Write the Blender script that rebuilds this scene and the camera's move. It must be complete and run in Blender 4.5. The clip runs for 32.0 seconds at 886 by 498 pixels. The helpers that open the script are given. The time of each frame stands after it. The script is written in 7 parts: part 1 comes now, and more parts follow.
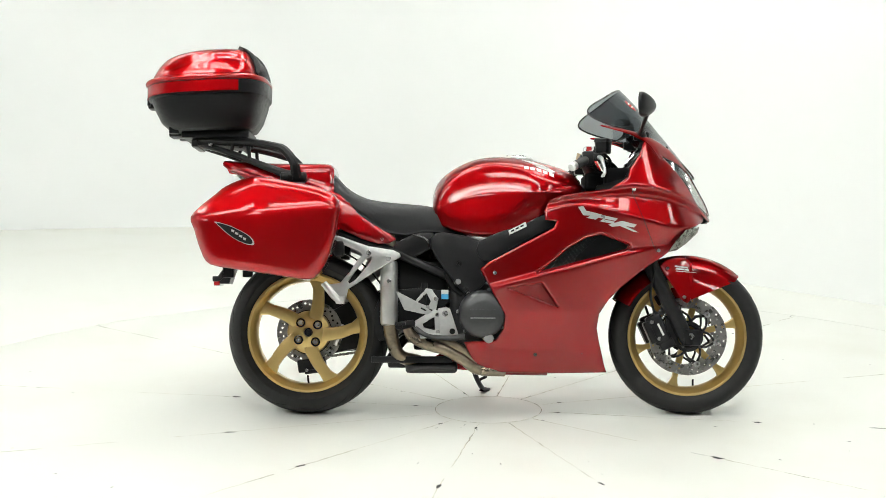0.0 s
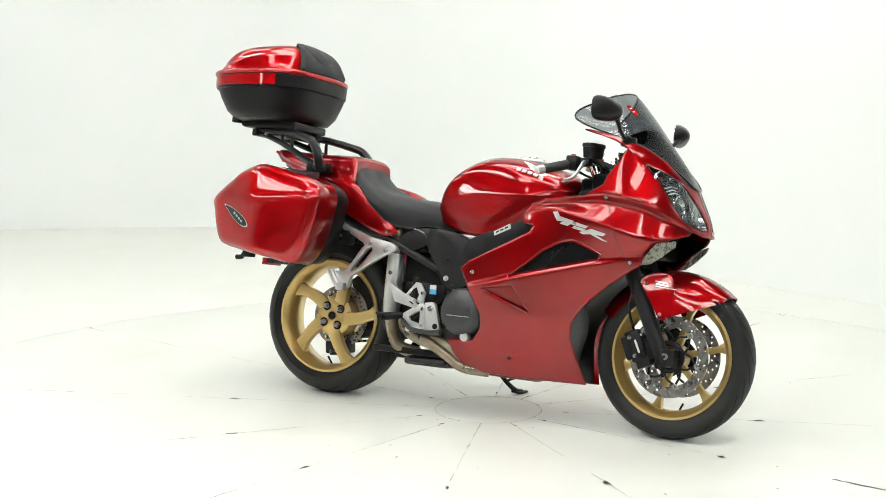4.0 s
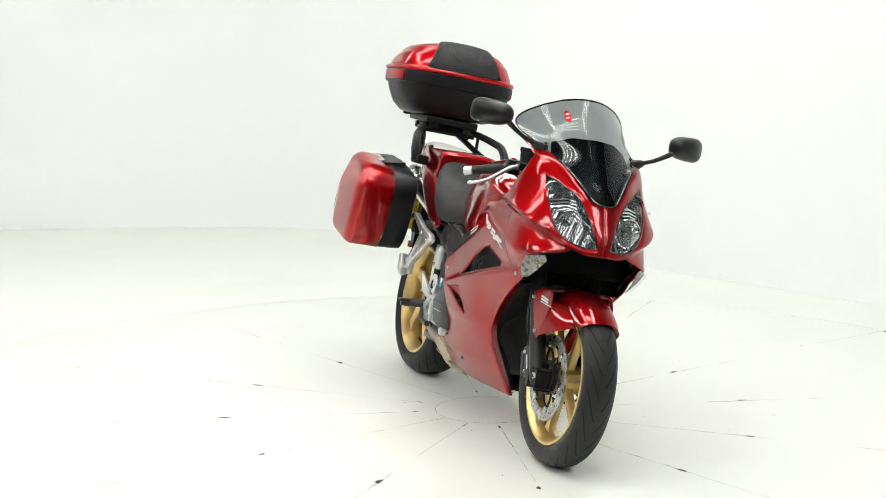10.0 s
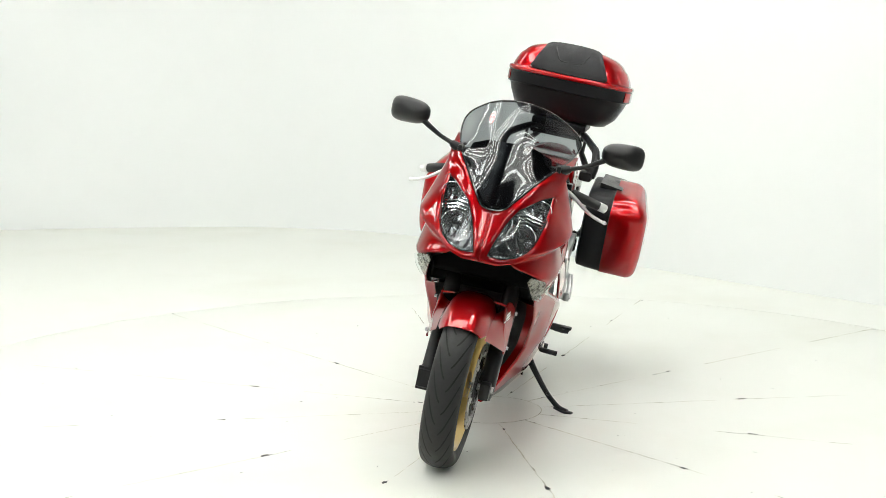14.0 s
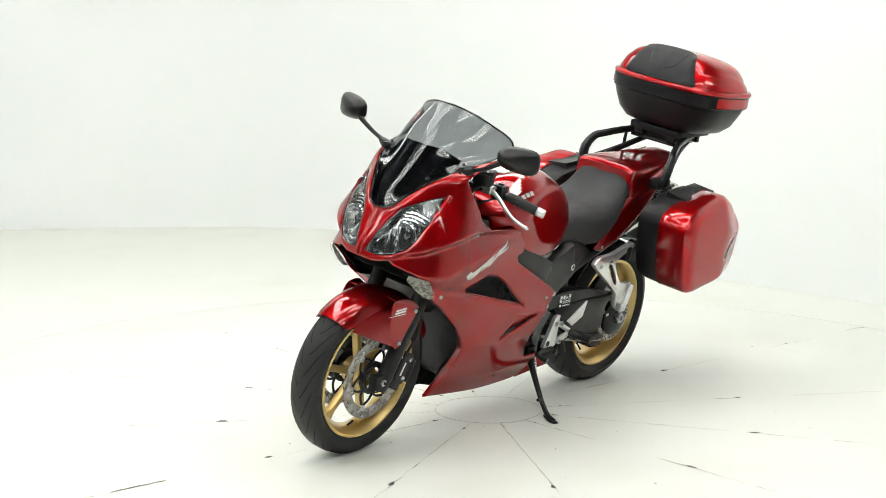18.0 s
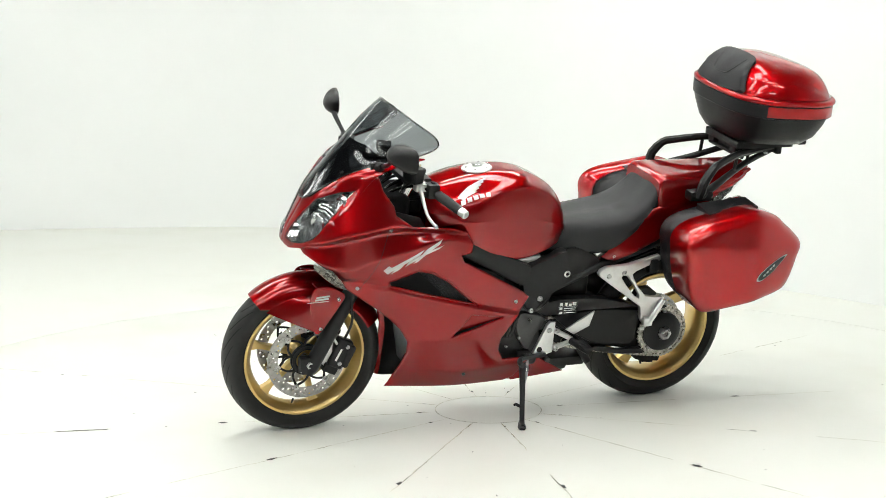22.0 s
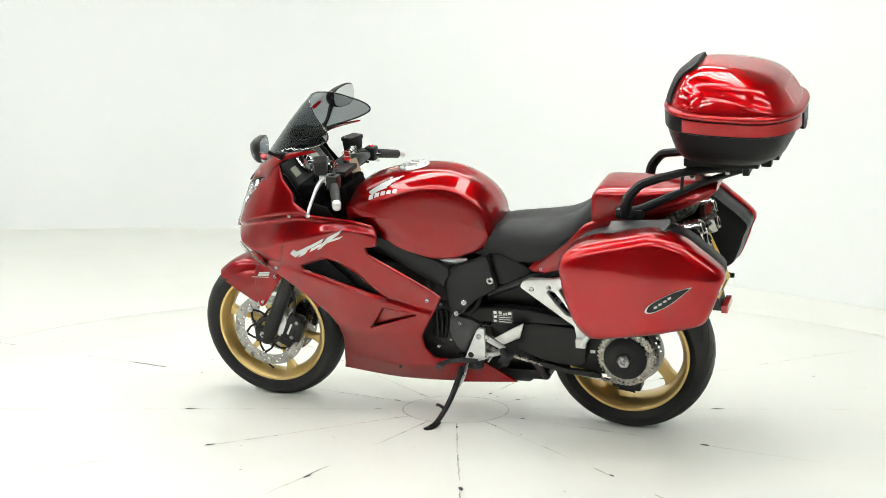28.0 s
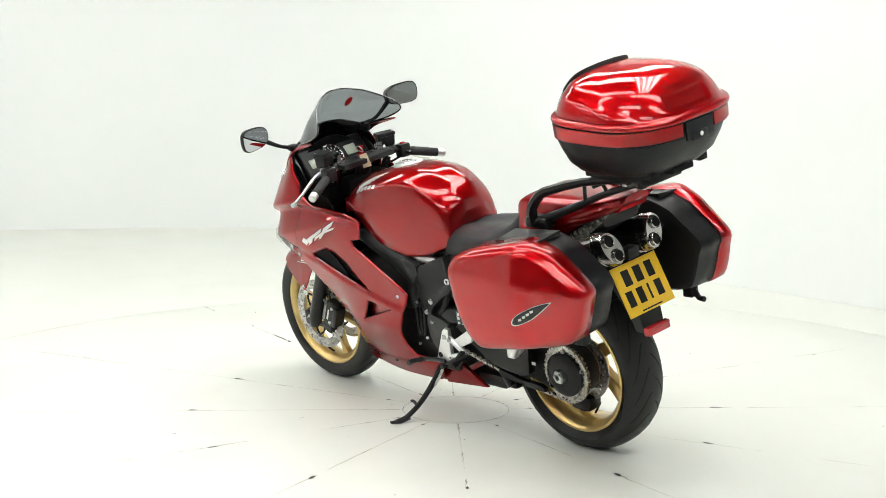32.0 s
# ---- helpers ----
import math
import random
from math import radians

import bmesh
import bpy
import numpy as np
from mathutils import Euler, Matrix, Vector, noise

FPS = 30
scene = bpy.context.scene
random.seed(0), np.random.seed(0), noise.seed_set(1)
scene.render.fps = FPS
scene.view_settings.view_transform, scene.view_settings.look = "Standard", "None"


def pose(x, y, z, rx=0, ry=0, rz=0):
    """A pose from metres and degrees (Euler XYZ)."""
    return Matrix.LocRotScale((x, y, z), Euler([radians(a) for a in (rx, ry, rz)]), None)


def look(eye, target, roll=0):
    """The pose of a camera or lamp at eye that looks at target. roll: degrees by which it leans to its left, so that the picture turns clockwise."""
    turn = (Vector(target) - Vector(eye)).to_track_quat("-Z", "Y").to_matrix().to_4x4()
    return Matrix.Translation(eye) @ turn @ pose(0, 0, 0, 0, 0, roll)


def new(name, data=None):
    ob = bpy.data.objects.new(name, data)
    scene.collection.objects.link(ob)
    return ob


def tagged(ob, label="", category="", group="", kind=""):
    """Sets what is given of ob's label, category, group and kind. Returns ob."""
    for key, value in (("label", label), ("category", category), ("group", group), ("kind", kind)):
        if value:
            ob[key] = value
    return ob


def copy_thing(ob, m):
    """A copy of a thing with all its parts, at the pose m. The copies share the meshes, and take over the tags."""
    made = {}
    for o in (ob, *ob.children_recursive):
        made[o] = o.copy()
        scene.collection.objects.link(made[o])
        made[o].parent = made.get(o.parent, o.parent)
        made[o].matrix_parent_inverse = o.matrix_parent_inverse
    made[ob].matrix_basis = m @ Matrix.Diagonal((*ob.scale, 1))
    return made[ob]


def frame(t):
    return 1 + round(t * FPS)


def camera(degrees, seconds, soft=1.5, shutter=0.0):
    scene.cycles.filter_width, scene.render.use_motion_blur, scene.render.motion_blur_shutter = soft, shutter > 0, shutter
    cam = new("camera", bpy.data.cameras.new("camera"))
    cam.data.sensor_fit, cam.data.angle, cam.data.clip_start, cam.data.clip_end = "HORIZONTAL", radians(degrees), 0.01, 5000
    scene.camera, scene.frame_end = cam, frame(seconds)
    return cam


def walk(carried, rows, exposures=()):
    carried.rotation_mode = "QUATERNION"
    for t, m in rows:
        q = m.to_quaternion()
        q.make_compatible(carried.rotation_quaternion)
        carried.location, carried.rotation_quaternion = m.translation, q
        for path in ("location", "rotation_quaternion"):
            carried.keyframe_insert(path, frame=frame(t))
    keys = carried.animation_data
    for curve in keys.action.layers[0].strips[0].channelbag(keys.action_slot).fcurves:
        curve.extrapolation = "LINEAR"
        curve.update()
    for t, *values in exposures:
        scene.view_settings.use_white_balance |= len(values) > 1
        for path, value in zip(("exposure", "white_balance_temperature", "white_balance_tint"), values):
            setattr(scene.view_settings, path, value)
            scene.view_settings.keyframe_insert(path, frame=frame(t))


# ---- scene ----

from mathutils import geometry

# ---- camera: a tripod, with one short pan to the side at about 24 s ----
cam = camera(31.194, 32.0, soft=0.6)
EYE = Vector((0.0, -6.0636, 1.5756))
PITCH = radians(8.80)


def aim(yaw):
    a = radians(yaw)
    way = Vector((math.sin(a) * math.cos(PITCH), math.cos(a) * math.cos(PITCH), -math.sin(PITCH)))
    return look(EYE, EYE + way, 0.091)


YAW_A, YAW_B = -1.691, -0.485
PAN = [(23.4, 0.0), (23.7, 0.015), (24.0, 0.070), (24.25, 0.26), (24.5, 0.525), (24.8, 0.795), (25.0, 0.888), (25.3, 0.972), (25.6, 1.0)]
walk(cam, [(0.0, aim(YAW_A)), (12.0, aim(YAW_A)), (23.0, aim(YAW_A))] + [(t, aim(YAW_A + (YAW_B - YAW_A) * k)) for t, k in PAN] + [(26.2, aim(YAW_B)), (32.0, aim(YAW_B))])

# ---- light: a white photo studio with rows of ceiling tubes in louvred frames ----
world = bpy.data.worlds.new("studio_air")
scene.world = world
world.use_nodes = True
world.node_tree.nodes["Background"].inputs[0].default_value = (0.95, 1.0, 0.95, 1)
world.node_tree.nodes["Background"].inputs[1].default_value = 0.05
scene.view_settings.exposure = -1.19

# heading of the turntable, degrees at t seconds
TURN_0, TURN_RATE = 1.4705, -7.15548
BIKE_LEAN, BIKE_X, BIKE_Y = 11.41, 0.0075, -0.0522

# ---- materials ----
def nodes_of(name):
    m = bpy.data.materials.new(name)
    m.use_nodes = True
    nt = m.node_tree
    return m, nt, nt.nodes["Principled BSDF"]


def material(name, colour, rough=0.5, metal=0.0, coat=0.0, vary=0.12, scale=18.0, bump=0.0, bump_scale=200.0, fine=90.0, rvary=0.08, coat_rough=0.03, spec=0.5):
    """A surface with two scales of tone, a little unevenness of gloss and a fine relief."""
    m, nt, b = nodes_of(name)
    N, L = nt.nodes, nt.links
    tc = N.new("ShaderNodeTexCoord")
    n1, n2 = N.new("ShaderNodeTexNoise"), N.new("ShaderNodeTexNoise")
    n1.inputs["Scale"].default_value, n1.inputs["Detail"].default_value = scale, 4
    n2.inputs["Scale"].default_value, n2.inputs["Detail"].default_value = fine, 3
    for n in (n1, n2):
        L.new(tc.outputs["Object"], n.inputs["Vector"])
    add = N.new("ShaderNodeMath")
    add.operation = "MULTIPLY_ADD"
    L.new(n2.outputs["Fac"], add.inputs[0])
    add.inputs[1].default_value = 0.4
    L.new(n1.outputs["Fac"], add.inputs[2])
    ramp = N.new("ShaderNodeMapRange")
    ramp.inputs[1].default_value, ramp.inputs[2].default_value = 0.4, 1.0
    ramp.inputs[3].default_value, ramp.inputs[4].default_value = 1 - vary, 1 + vary
    L.new(add.outputs[0], ramp.inputs[0])
    mul = N.new("ShaderNodeVectorMath")
    mul.operation = "SCALE"
    mul.inputs[0].default_value = colour
    L.new(ramp.outputs[0], mul.inputs["Scale"])
    L.new(mul.outputs[0], b.inputs["Base Color"])
    rr = N.new("ShaderNodeMapRange")
    rr.inputs[1].default_value, rr.inputs[2].default_value = 0.3, 0.7
    rr.inputs[3].default_value, rr.inputs[4].default_value = max(0.0, rough - rvary), min(1.0, rough + rvary)
    L.new(n1.outputs["Fac"], rr.inputs[0])
    L.new(rr.outputs[0], b.inputs["Roughness"])
    b.inputs["Metallic"].default_value = metal
    b.inputs["Specular IOR Level"].default_value = spec
    b.inputs["Coat Weight"].default_value = coat
    b.inputs["Coat Roughness"].default_value = coat_rough
    if bump:
        n3, bp = N.new("ShaderNodeTexNoise"), N.new("ShaderNodeBump")
        n3.inputs["Scale"].default_value = bump_scale
        L.new(tc.outputs["Object"], n3.inputs["Vector"])
        bp.inputs["Strength"].default_value, bp.inputs["Distance"].default_value = bump, 0.002
        L.new(n3.outputs["Fac"], bp.inputs["Height"])
        L.new(bp.outputs[0], b.inputs["Normal"])
    return m


RED = material("candy_red_paint", (0.24, 0.0011, 0.0024), 0.35, 0.86, 1.0, 0.05, 6, rvary=0.015, coat_rough=0.012, spec=0.0, fine=900)
RED_CASE = material("case_red_paint", (0.34, 0.0018, 0.0036), 0.35, 0.82, 1.0, 0.05, 6, rvary=0.015, coat_rough=0.014, spec=0.0, fine=900)
# the candy red once more, darkened for the shade on low parts
RED_SHADED = material("candy_red_shaded", (0.205, 0.0015, 0.003), 0.42, 0.8, 0.8, 0.05, 8, rvary=0.015, coat_rough=0.03, spec=0.0, fine=900)
for red in (RED, RED_CASE, RED_SHADED):
    # the candy coat keeps the flakes red at grazing angles too
    red.node_tree.nodes["Principled BSDF"].inputs["Specular Tint"].default_value = (0.5, 0.02, 0.03, 1)
BLACK = material("black_plastic", (0.006, 0.006, 0.0065), 0.36, 0, 0, 0.25, 25, 0.07, 700, spec=0.28)
LINER = material("black_inner_lining", (0.003, 0.003, 0.0035), 0.65, 0, 0, 0.25, 25, spec=0.08)
BLACK_GLOSS = material("black_gloss", (0.008, 0.008, 0.009), 0.18, 0, 0.4, 0.2, 20)
BLACK_SATIN = material("satin_black_metal", (0.012, 0.012, 0.013), 0.40, 0.2, 0, 0.2, 30, 0.08, 500, spec=0.3)
CASE_BLACK = material("grained_case_plastic", (0.005, 0.005, 0.006), 0.40, 0, 0, 0.2, 14, 0.2, 900, spec=0.18)
DARK = material("engine_dark_metal", (0.035, 0.035, 0.037), 0.42, 0.55, 0, 0.3, 22, 0.1, 300)
CAST = material("clutch_cover_grey", (0.055, 0.056, 0.058), 0.36, 0.5, 0, 0.25, 16, 0.08, 400)
RUBBER = material("tyre_rubber", (0.013, 0.013, 0.013), 0.52, 0, 0, 0.25, 30, 0.06, 900, spec=0.28)
GRIP = material("grip_rubber", (0.015, 0.015, 0.016), 0.7, 0, 0, 0.2, 60, 0.3, 700)
SEAT = material("seat_vinyl", (0.014, 0.0145, 0.016), 0.5, 0, 0, 0.15, 12, 0.35, 1100, spec=0.28)
PAD = material("pad_foam", (0.012, 0.012, 0.014), 0.6, 0, 0, 0.15, 12, 0.4, 1000, spec=0.3)
GOLD = material("gold_wheel_paint", (0.60, 0.43, 0.165), 0.34, 0.85, 0.35, 0.04, 25, rvary=0.02)
SILVER = material("brushed_aluminium", (0.74, 0.74, 0.735), 0.36, 0.9, 0, 0.1, 20, 0.06, 400)
STEEL = material("stainless_steel", (0.46, 0.45, 0.435), 0.20, 1.0, 0, 0.12, 18)
BROWN_STEEL = material("heat_stained_pipe", (0.27, 0.225, 0.165), 0.32, 0.95, 0, 0.45, 14, 0.05, 200)
DISC = material("brake_disc_steel", (0.36, 0.35, 0.335), 0.30, 0.95, 0, 0.15, 40)
CHROME = material("chrome", (0.8, 0.8, 0.8), 0.08, 1.0, 0, 0.04, 10, rvary=0.03)
BOLT = material("bolt_steel", (0.5, 0.5, 0.5), 0.3, 0.95, 0, 0.15, 60)
CHAIN = material("chain_steel", (0.36, 0.34, 0.31), 0.28, 0.95, 0, 0.3, 80)
DECAL = material("silver_decal", (0.62, 0.61, 0.60), 0.35, 0.5, 0.3, 0.08, 30)
WHITE = material("white_decal", (0.72, 0.72, 0.70), 0.45, 0, 0, 0.06, 30)
PLATE_Y = material("plate_yellow", (0.78, 0.47, 0.015), 0.4, 0, 0, 0.06, 20)
TAG = material("tag_card", (0.58, 0.48, 0.33), 0.7, 0, 0, 0.1, 40)
BLUE = material("blue_sticker", (0.05, 0.35, 0.65), 0.4, 0, 0, 0.05, 40)
RED_LENS = material("red_lens", (0.42, 0.012, 0.014), 0.1, 0, 0.6, 0.08, 30)
WALL_W = material("white_wall_paint", (0.885, 0.90, 0.895), 0.75, 0, 0, 0.012, 0.8, 0.04, 60, fine=6)
DARK_WALL = material("grey_unseen_wall", (0.18, 0.18, 0.18), 0.85, 0, 0, 0.1, 2.0)
LAMP_SILVER = material("vapour_silver", (0.84, 0.84, 0.85), 0.15, 1.0, 0.0, 0.05, 40, rvary=0.03)
LAMP_GREY = material("lamp_housing_grey", (0.24, 0.24, 0.25), 0.16, 0.95, 0, 0.05, 40, rvary=0.05)
SIGNAL = material("signal_reflector", (0.22, 0.205, 0.175), 0.28, 0.6, 0.2, 0.15, 60)
CEIL = material("ceiling_paint", (0.10, 0.10, 0.10), 0.8, 0, 0, 0.02, 1.0)


def floor_paint():
    """White floor paint: faint scuffs, broad grey wear."""
    m, nt, b = nodes_of("white_floor_paint")
    N, L = nt.nodes, nt.links
    tc = N.new("ShaderNodeTexCoord")
    mix = N.new("ShaderNodeMix")
    mix.data_type = "RGBA"
    mix.inputs["A"].default_value = (0.78, 0.79, 0.74, 1)
    mix.inputs["B"].default_value = (0.72, 0.72, 0.65, 1)
    n1, n2 = N.new("ShaderNodeTexNoise"), N.new("ShaderNodeTexNoise")
    n1.inputs["Scale"].default_value, n1.inputs["Detail"].default_value = 1.3, 6
    n2.inputs["Scale"].default_value, n2.inputs["Detail"].default_value = 60, 2
    for n in (n1, n2):
        L.new(tc.outputs["Object"], n.inputs["Vector"])
    r = N.new("ShaderNodeMapRange")
    r.inputs[1].default_value, r.inputs[2].default_value = 0.5, 0.85
    L.new(n1.outputs["Fac"], r.inputs[0])
    L.new(r.outputs[0], mix.inputs["Factor"])
    L.new(mix.outputs["Result"], b.inputs["Base Color"])
    rr = N.new("ShaderNodeMapRange")
    rr.inputs[3].default_value, rr.inputs[4].default_value = 0.32, 0.5
    L.new(n1.outputs["Fac"], rr.inputs[0])
    L.new(rr.outputs[0], b.inputs["Roughness"])
    bp = N.new("ShaderNodeBump")
    bp.inputs["Strength"].default_value, bp.inputs["Distance"].default_value = 0.05, 0.002
    L.new(n2.outputs["Fac"], bp.inputs["Height"])
    L.new(bp.outputs[0], b.inputs["Normal"])
    return m


FLOOR_W = floor_paint()


def tinted(name, colour, share):
    """Thin tinted acrylic: part of the light goes straight through, the rest is a glossy dark sheet."""
    m, nt, b = nodes_of(name)
    N, L = nt.nodes, nt.links
    out = N["Material Output"]
    tr, gl, mix, mix2 = N.new("ShaderNodeBsdfTransparent"), N.new("ShaderNodeBsdfGlossy"), N.new("ShaderNodeMixShader"), N.new("ShaderNodeMixShader")
    tr.inputs[0].default_value = (*colour, 1)
    b.inputs["Base Color"].default_value = (0.01, 0.01, 0.012, 1)
    b.inputs["Roughness"].default_value = 0.06
    gl.inputs["Roughness"].default_value = 0.03
    lw, pw, ma = N.new("ShaderNodeLayerWeight"), N.new("ShaderNodeMath"), N.new("ShaderNodeMath")
    lw.inputs["Blend"].default_value = 0.5
    pw.operation, ma.operation = "POWER", "MULTIPLY_ADD"
    pw.inputs[1].default_value, ma.inputs[1].default_value, ma.inputs[2].default_value = 5.0, 0.8, 0.035
    L.new(lw.outputs["Facing"], pw.inputs[0])
    L.new(pw.outputs[0], ma.inputs[0])
    mix.inputs[0].default_value = share
    L.new(b.outputs[0], mix.inputs[1])
    L.new(tr.outputs[0], mix.inputs[2])
    L.new(ma.outputs[0], mix2.inputs[0])
    L.new(mix.outputs[0], mix2.inputs[1])
    L.new(gl.outputs[0], mix2.inputs[2])
    L.new(mix2.outputs[0], out.inputs[0])
    return m


SMOKE = tinted("smoked_screen", (0.27, 0.29, 0.305), 0.90)
CLEAR = tinted("clear_lens", (0.94, 0.96, 0.96), 0.95)
MIRROR = material("mirror_glass", (0.62, 0.64, 0.65), 0.02, 1.0, 0, 0.0, rvary=0.0)


def lamp_glow(name, colour, strength):
    m, nt, b = nodes_of(name)
    b.inputs["Base Color"].default_value = (0.8, 0.8, 0.8, 1)
    b.inputs["Emission Color"].default_value = (*colour, 1)
    b.inputs["Emission Strength"].default_value = strength
    return m


LAMP_WHITE = material("lamp_frame_white", (0.75, 0.75, 0.73), 0.5)
TUBE = lamp_glow("lamp_tube", (0.985, 1.0, 0.965), 40.0)
CRACK = material("dark_joint_dirt", (0.27, 0.26, 0.21), 0.8, 0, 0, 0.5, 30)
CRACK_BLACK = material("black_joint_chip", (0.025, 0.028, 0.028), 0.7, 0, 0, 0.4, 40)
CRACK_PALE = material("pale_joint_dirt", (0.56, 0.54, 0.45), 0.8, 0, 0, 0.3, 20)


# ---- mesh tools ----
def part(name, bm, mat, parent=None, label="", smooth=True, sharp=38):
    """Links a bmesh as one mesh object under a thing or a part."""
    bmesh.ops.remove_doubles(bm, verts=bm.verts, dist=1e-6)
    bmesh.ops.recalc_face_normals(bm, faces=bm.faces)
    me = bpy.data.meshes.new(name)
    bm.to_mesh(me)
    bm.free()
    me.materials.append(mat)
    if smooth:
        me.shade_smooth()
        me.set_sharp_from_angle(angle=radians(sharp))
    ob = new(name, me)
    if parent is not None:
        ob.parent = parent
    if label:
        tagged(ob, label)
    return ob


def joined(*bms):
    """One bmesh out of several."""
    out = bmesh.new()
    for b in bms:
        me = bpy.data.meshes.new("piece")
        b.to_mesh(me)
        b.free()
        out.from_mesh(me)
        bpy.data.meshes.remove(me)
    return out


def moved(bm, m):
    bmesh.ops.transform(bm, matrix=m, verts=bm.verts)
    return bm


def box(x0, x1, y0, y1, z0, z1, bevel=0.003, seg=2):
    bm = bmesh.new()
    bmesh.ops.create_cube(bm, size=1)
    for v in bm.verts:
        v.co = Vector(((x0 + x1) / 2 + v.co.x * (x1 - x0), (y0 + y1) / 2 + v.co.y * (y1 - y0), (z0 + z1) / 2 + v.co.z * (z1 - z0)))
    if bevel:
        bmesh.ops.bevel(bm, geom=bm.edges[:], offset=bevel, segments=seg, affect="EDGES", profile=0.6)
    return bm


def lathe(profile, n=48, closed=False):
    """Turns (radius, y) pairs round the y axis."""
    bm = bmesh.new()
    rings = []
    for r, y in profile:
        rings.append([bm.verts.new((r * math.cos(2 * math.pi * k / n), y, r * math.sin(2 * math.pi * k / n))) for k in range(n)])
    pairs = list(zip(rings, rings[1:]))
    if closed:
        pairs.append((rings[-1], rings[0]))
    for a, b in pairs:
        for k in range(n):
            bm.faces.new((a[k], a[(k + 1) % n], b[(k + 1) % n], b[k]))
    if not closed:
        for ring in (rings[0], rings[-1]):
            if (ring[0].co - ring[n // 2].co).length > 1e-4:
                bm.faces.new(ring)
    return bm


def spline(pts, n=6, closed=False):
    """Catmull-Rom through the points."""
    P = [Vector(p) for p in pts]
    out, m = [], len(P)
    for i in range(m if closed else m - 1):
        if closed:
            p0, p1, p2, p3 = P[i - 1], P[i], P[(i + 1) % m], P[(i + 2) % m]
        else:
            p1, p2 = P[i], P[i + 1]
            p0 = P[i - 1] if i else p1 * 2 - p2
            p3 = P[i + 2] if i + 2 < m else p2 * 2 - p1
        for k in range(n):
            t = k / n
            out.append(0.5 * (2 * p1 + (p2 - p0) * t + (2 * p0 - 5 * p1 + 4 * p2 - p3) * t * t + (3 * p1 - p0 - 3 * p2 + p3) * t ** 3))
    if not closed:
        out.append(P[-1])
    return out


def tube(pts, radius, n=12, smooth_n=5, flat=1.0, closed=False, cap=True):
    """A round bar along the points; radius may be one value or one per point; flat squashes it along z."""
    rs = radius if isinstance(radius, (list, tuple)) else [radius] * len(pts)
    if smooth_n > 1:
        path = spline(pts, smooth_n, closed)
        rr = [v.x for v in spline([(r, 0, 0) for r in rs], smooth_n, closed)]
    else:
        path, rr = [Vector(p) for p in pts], list(rs)
    bm = bmesh.new()
    rings, m, up = [], len(path), None
    for i, p in enumerate(path):
        a = path[i - 1] if (i or closed) else p
        b = path[(i + 1) % m] if (i + 1 < m or closed) else p
        t = (b - a).normalized()
        if up is None:
            up = Vector((0, 0, 1)) if abs(t.z) < 0.9 else Vector((1, 0, 0))
        side = t.cross(up).normalized()
        up = side.cross(t).normalized()
        rings.append([bm.verts.new(p + (side * math.cos(2 * math.pi * k / n) + up * flat * math.sin(2 * math.pi * k / n)) * rr[i]) for k in range(n)])
    for i in range(m if closed else m - 1):
        a, b = rings[i], rings[(i + 1) % m]
        for k in range(n):
            bm.faces.new((a[k], a[(k + 1) % n], b[(k + 1) % n], b[k]))
    if cap and not closed:
        bm.faces.new(rings[0])
        bm.faces.new(rings[-1])
    return bm


def loft(rings, cap=True, ring_closed=True):
    """A skin over rings of equally many points."""
    bm = bmesh.new()
    R = [[bm.verts.new(p) for p in ring] for ring in rings]
    n = len(R[0])
    for a, b in zip(R, R[1:]):
        for k in range(n if ring_closed else n - 1):
            bm.faces.new((a[k], a[(k + 1) % n], b[(k + 1) % n], b[k]))
    if cap and ring_closed:
        for ring in (R[0], R[-1]):
            bm.faces.new(ring)
    return bm


def half_sections(stations, n=5):
    """A symmetric body: stations of (x, half profile of (y, z) from the top's middle to the bottom's), smoothed both ways."""
    cols = [spline([(0.0, y, z) for y, z in prof], n) for _, prof in stations]
    m = len(cols[0])
    lines = [spline([(st[0], c[k].y, c[k].z) for st, c in zip(stations, cols)], 5) for k in range(m)]
    rings = []
    for i in range(len(lines[0])):
        half = [lines[k][i] for k in range(m)]
        rings.append([Vector((p.x, max(p.y, 0), p.z)) for p in half] + [Vector((p.x, -max(p.y, 0), p.z)) for p in reversed(half[1:-1])])
    return loft(rings)


def eased(stations, n=6, rounds=8):
    """A body of half sections, relaxed so that its skin runs smooth."""
    bm = half_sections(stations, n)
    for _ in range(rounds):
        bmesh.ops.smooth_vert(bm, verts=[v for v in bm.verts if all(len(f.verts) == 4 for f in v.link_faces)], factor=0.5, use_axis_x=False, use_axis_y=True, use_axis_z=True)
    return bm


def tps(points, ease=2e-4):
    """A smooth function of two numbers through (u, v, value) points."""
    P = np.array(points, float)
    n = len(P)
    d2 = ((P[:, None, :2] - P[None, :, :2]) ** 2).sum(-1)
    K = d2 * np.log(d2 + 1e-12) * 0.5 + np.eye(n) * ease
    Q = np.hstack([np.ones((n, 1)), P[:, :2]])
    A = np.block([[K, Q], [Q.T, np.zeros((3, 3))]])
    w = np.linalg.solve(A, np.concatenate([P[:, 2], np.zeros(3)]))

    def f(uv):
        uv = np.atleast_2d(np.array(uv, float))
        d = ((uv[:, None, :] - P[None, :, :2]) ** 2).sum(-1)
        return (d * np.log(d + 1e-12) * 0.5) @ w[:n] + w[n] + uv @ w[n + 1:]
    return f


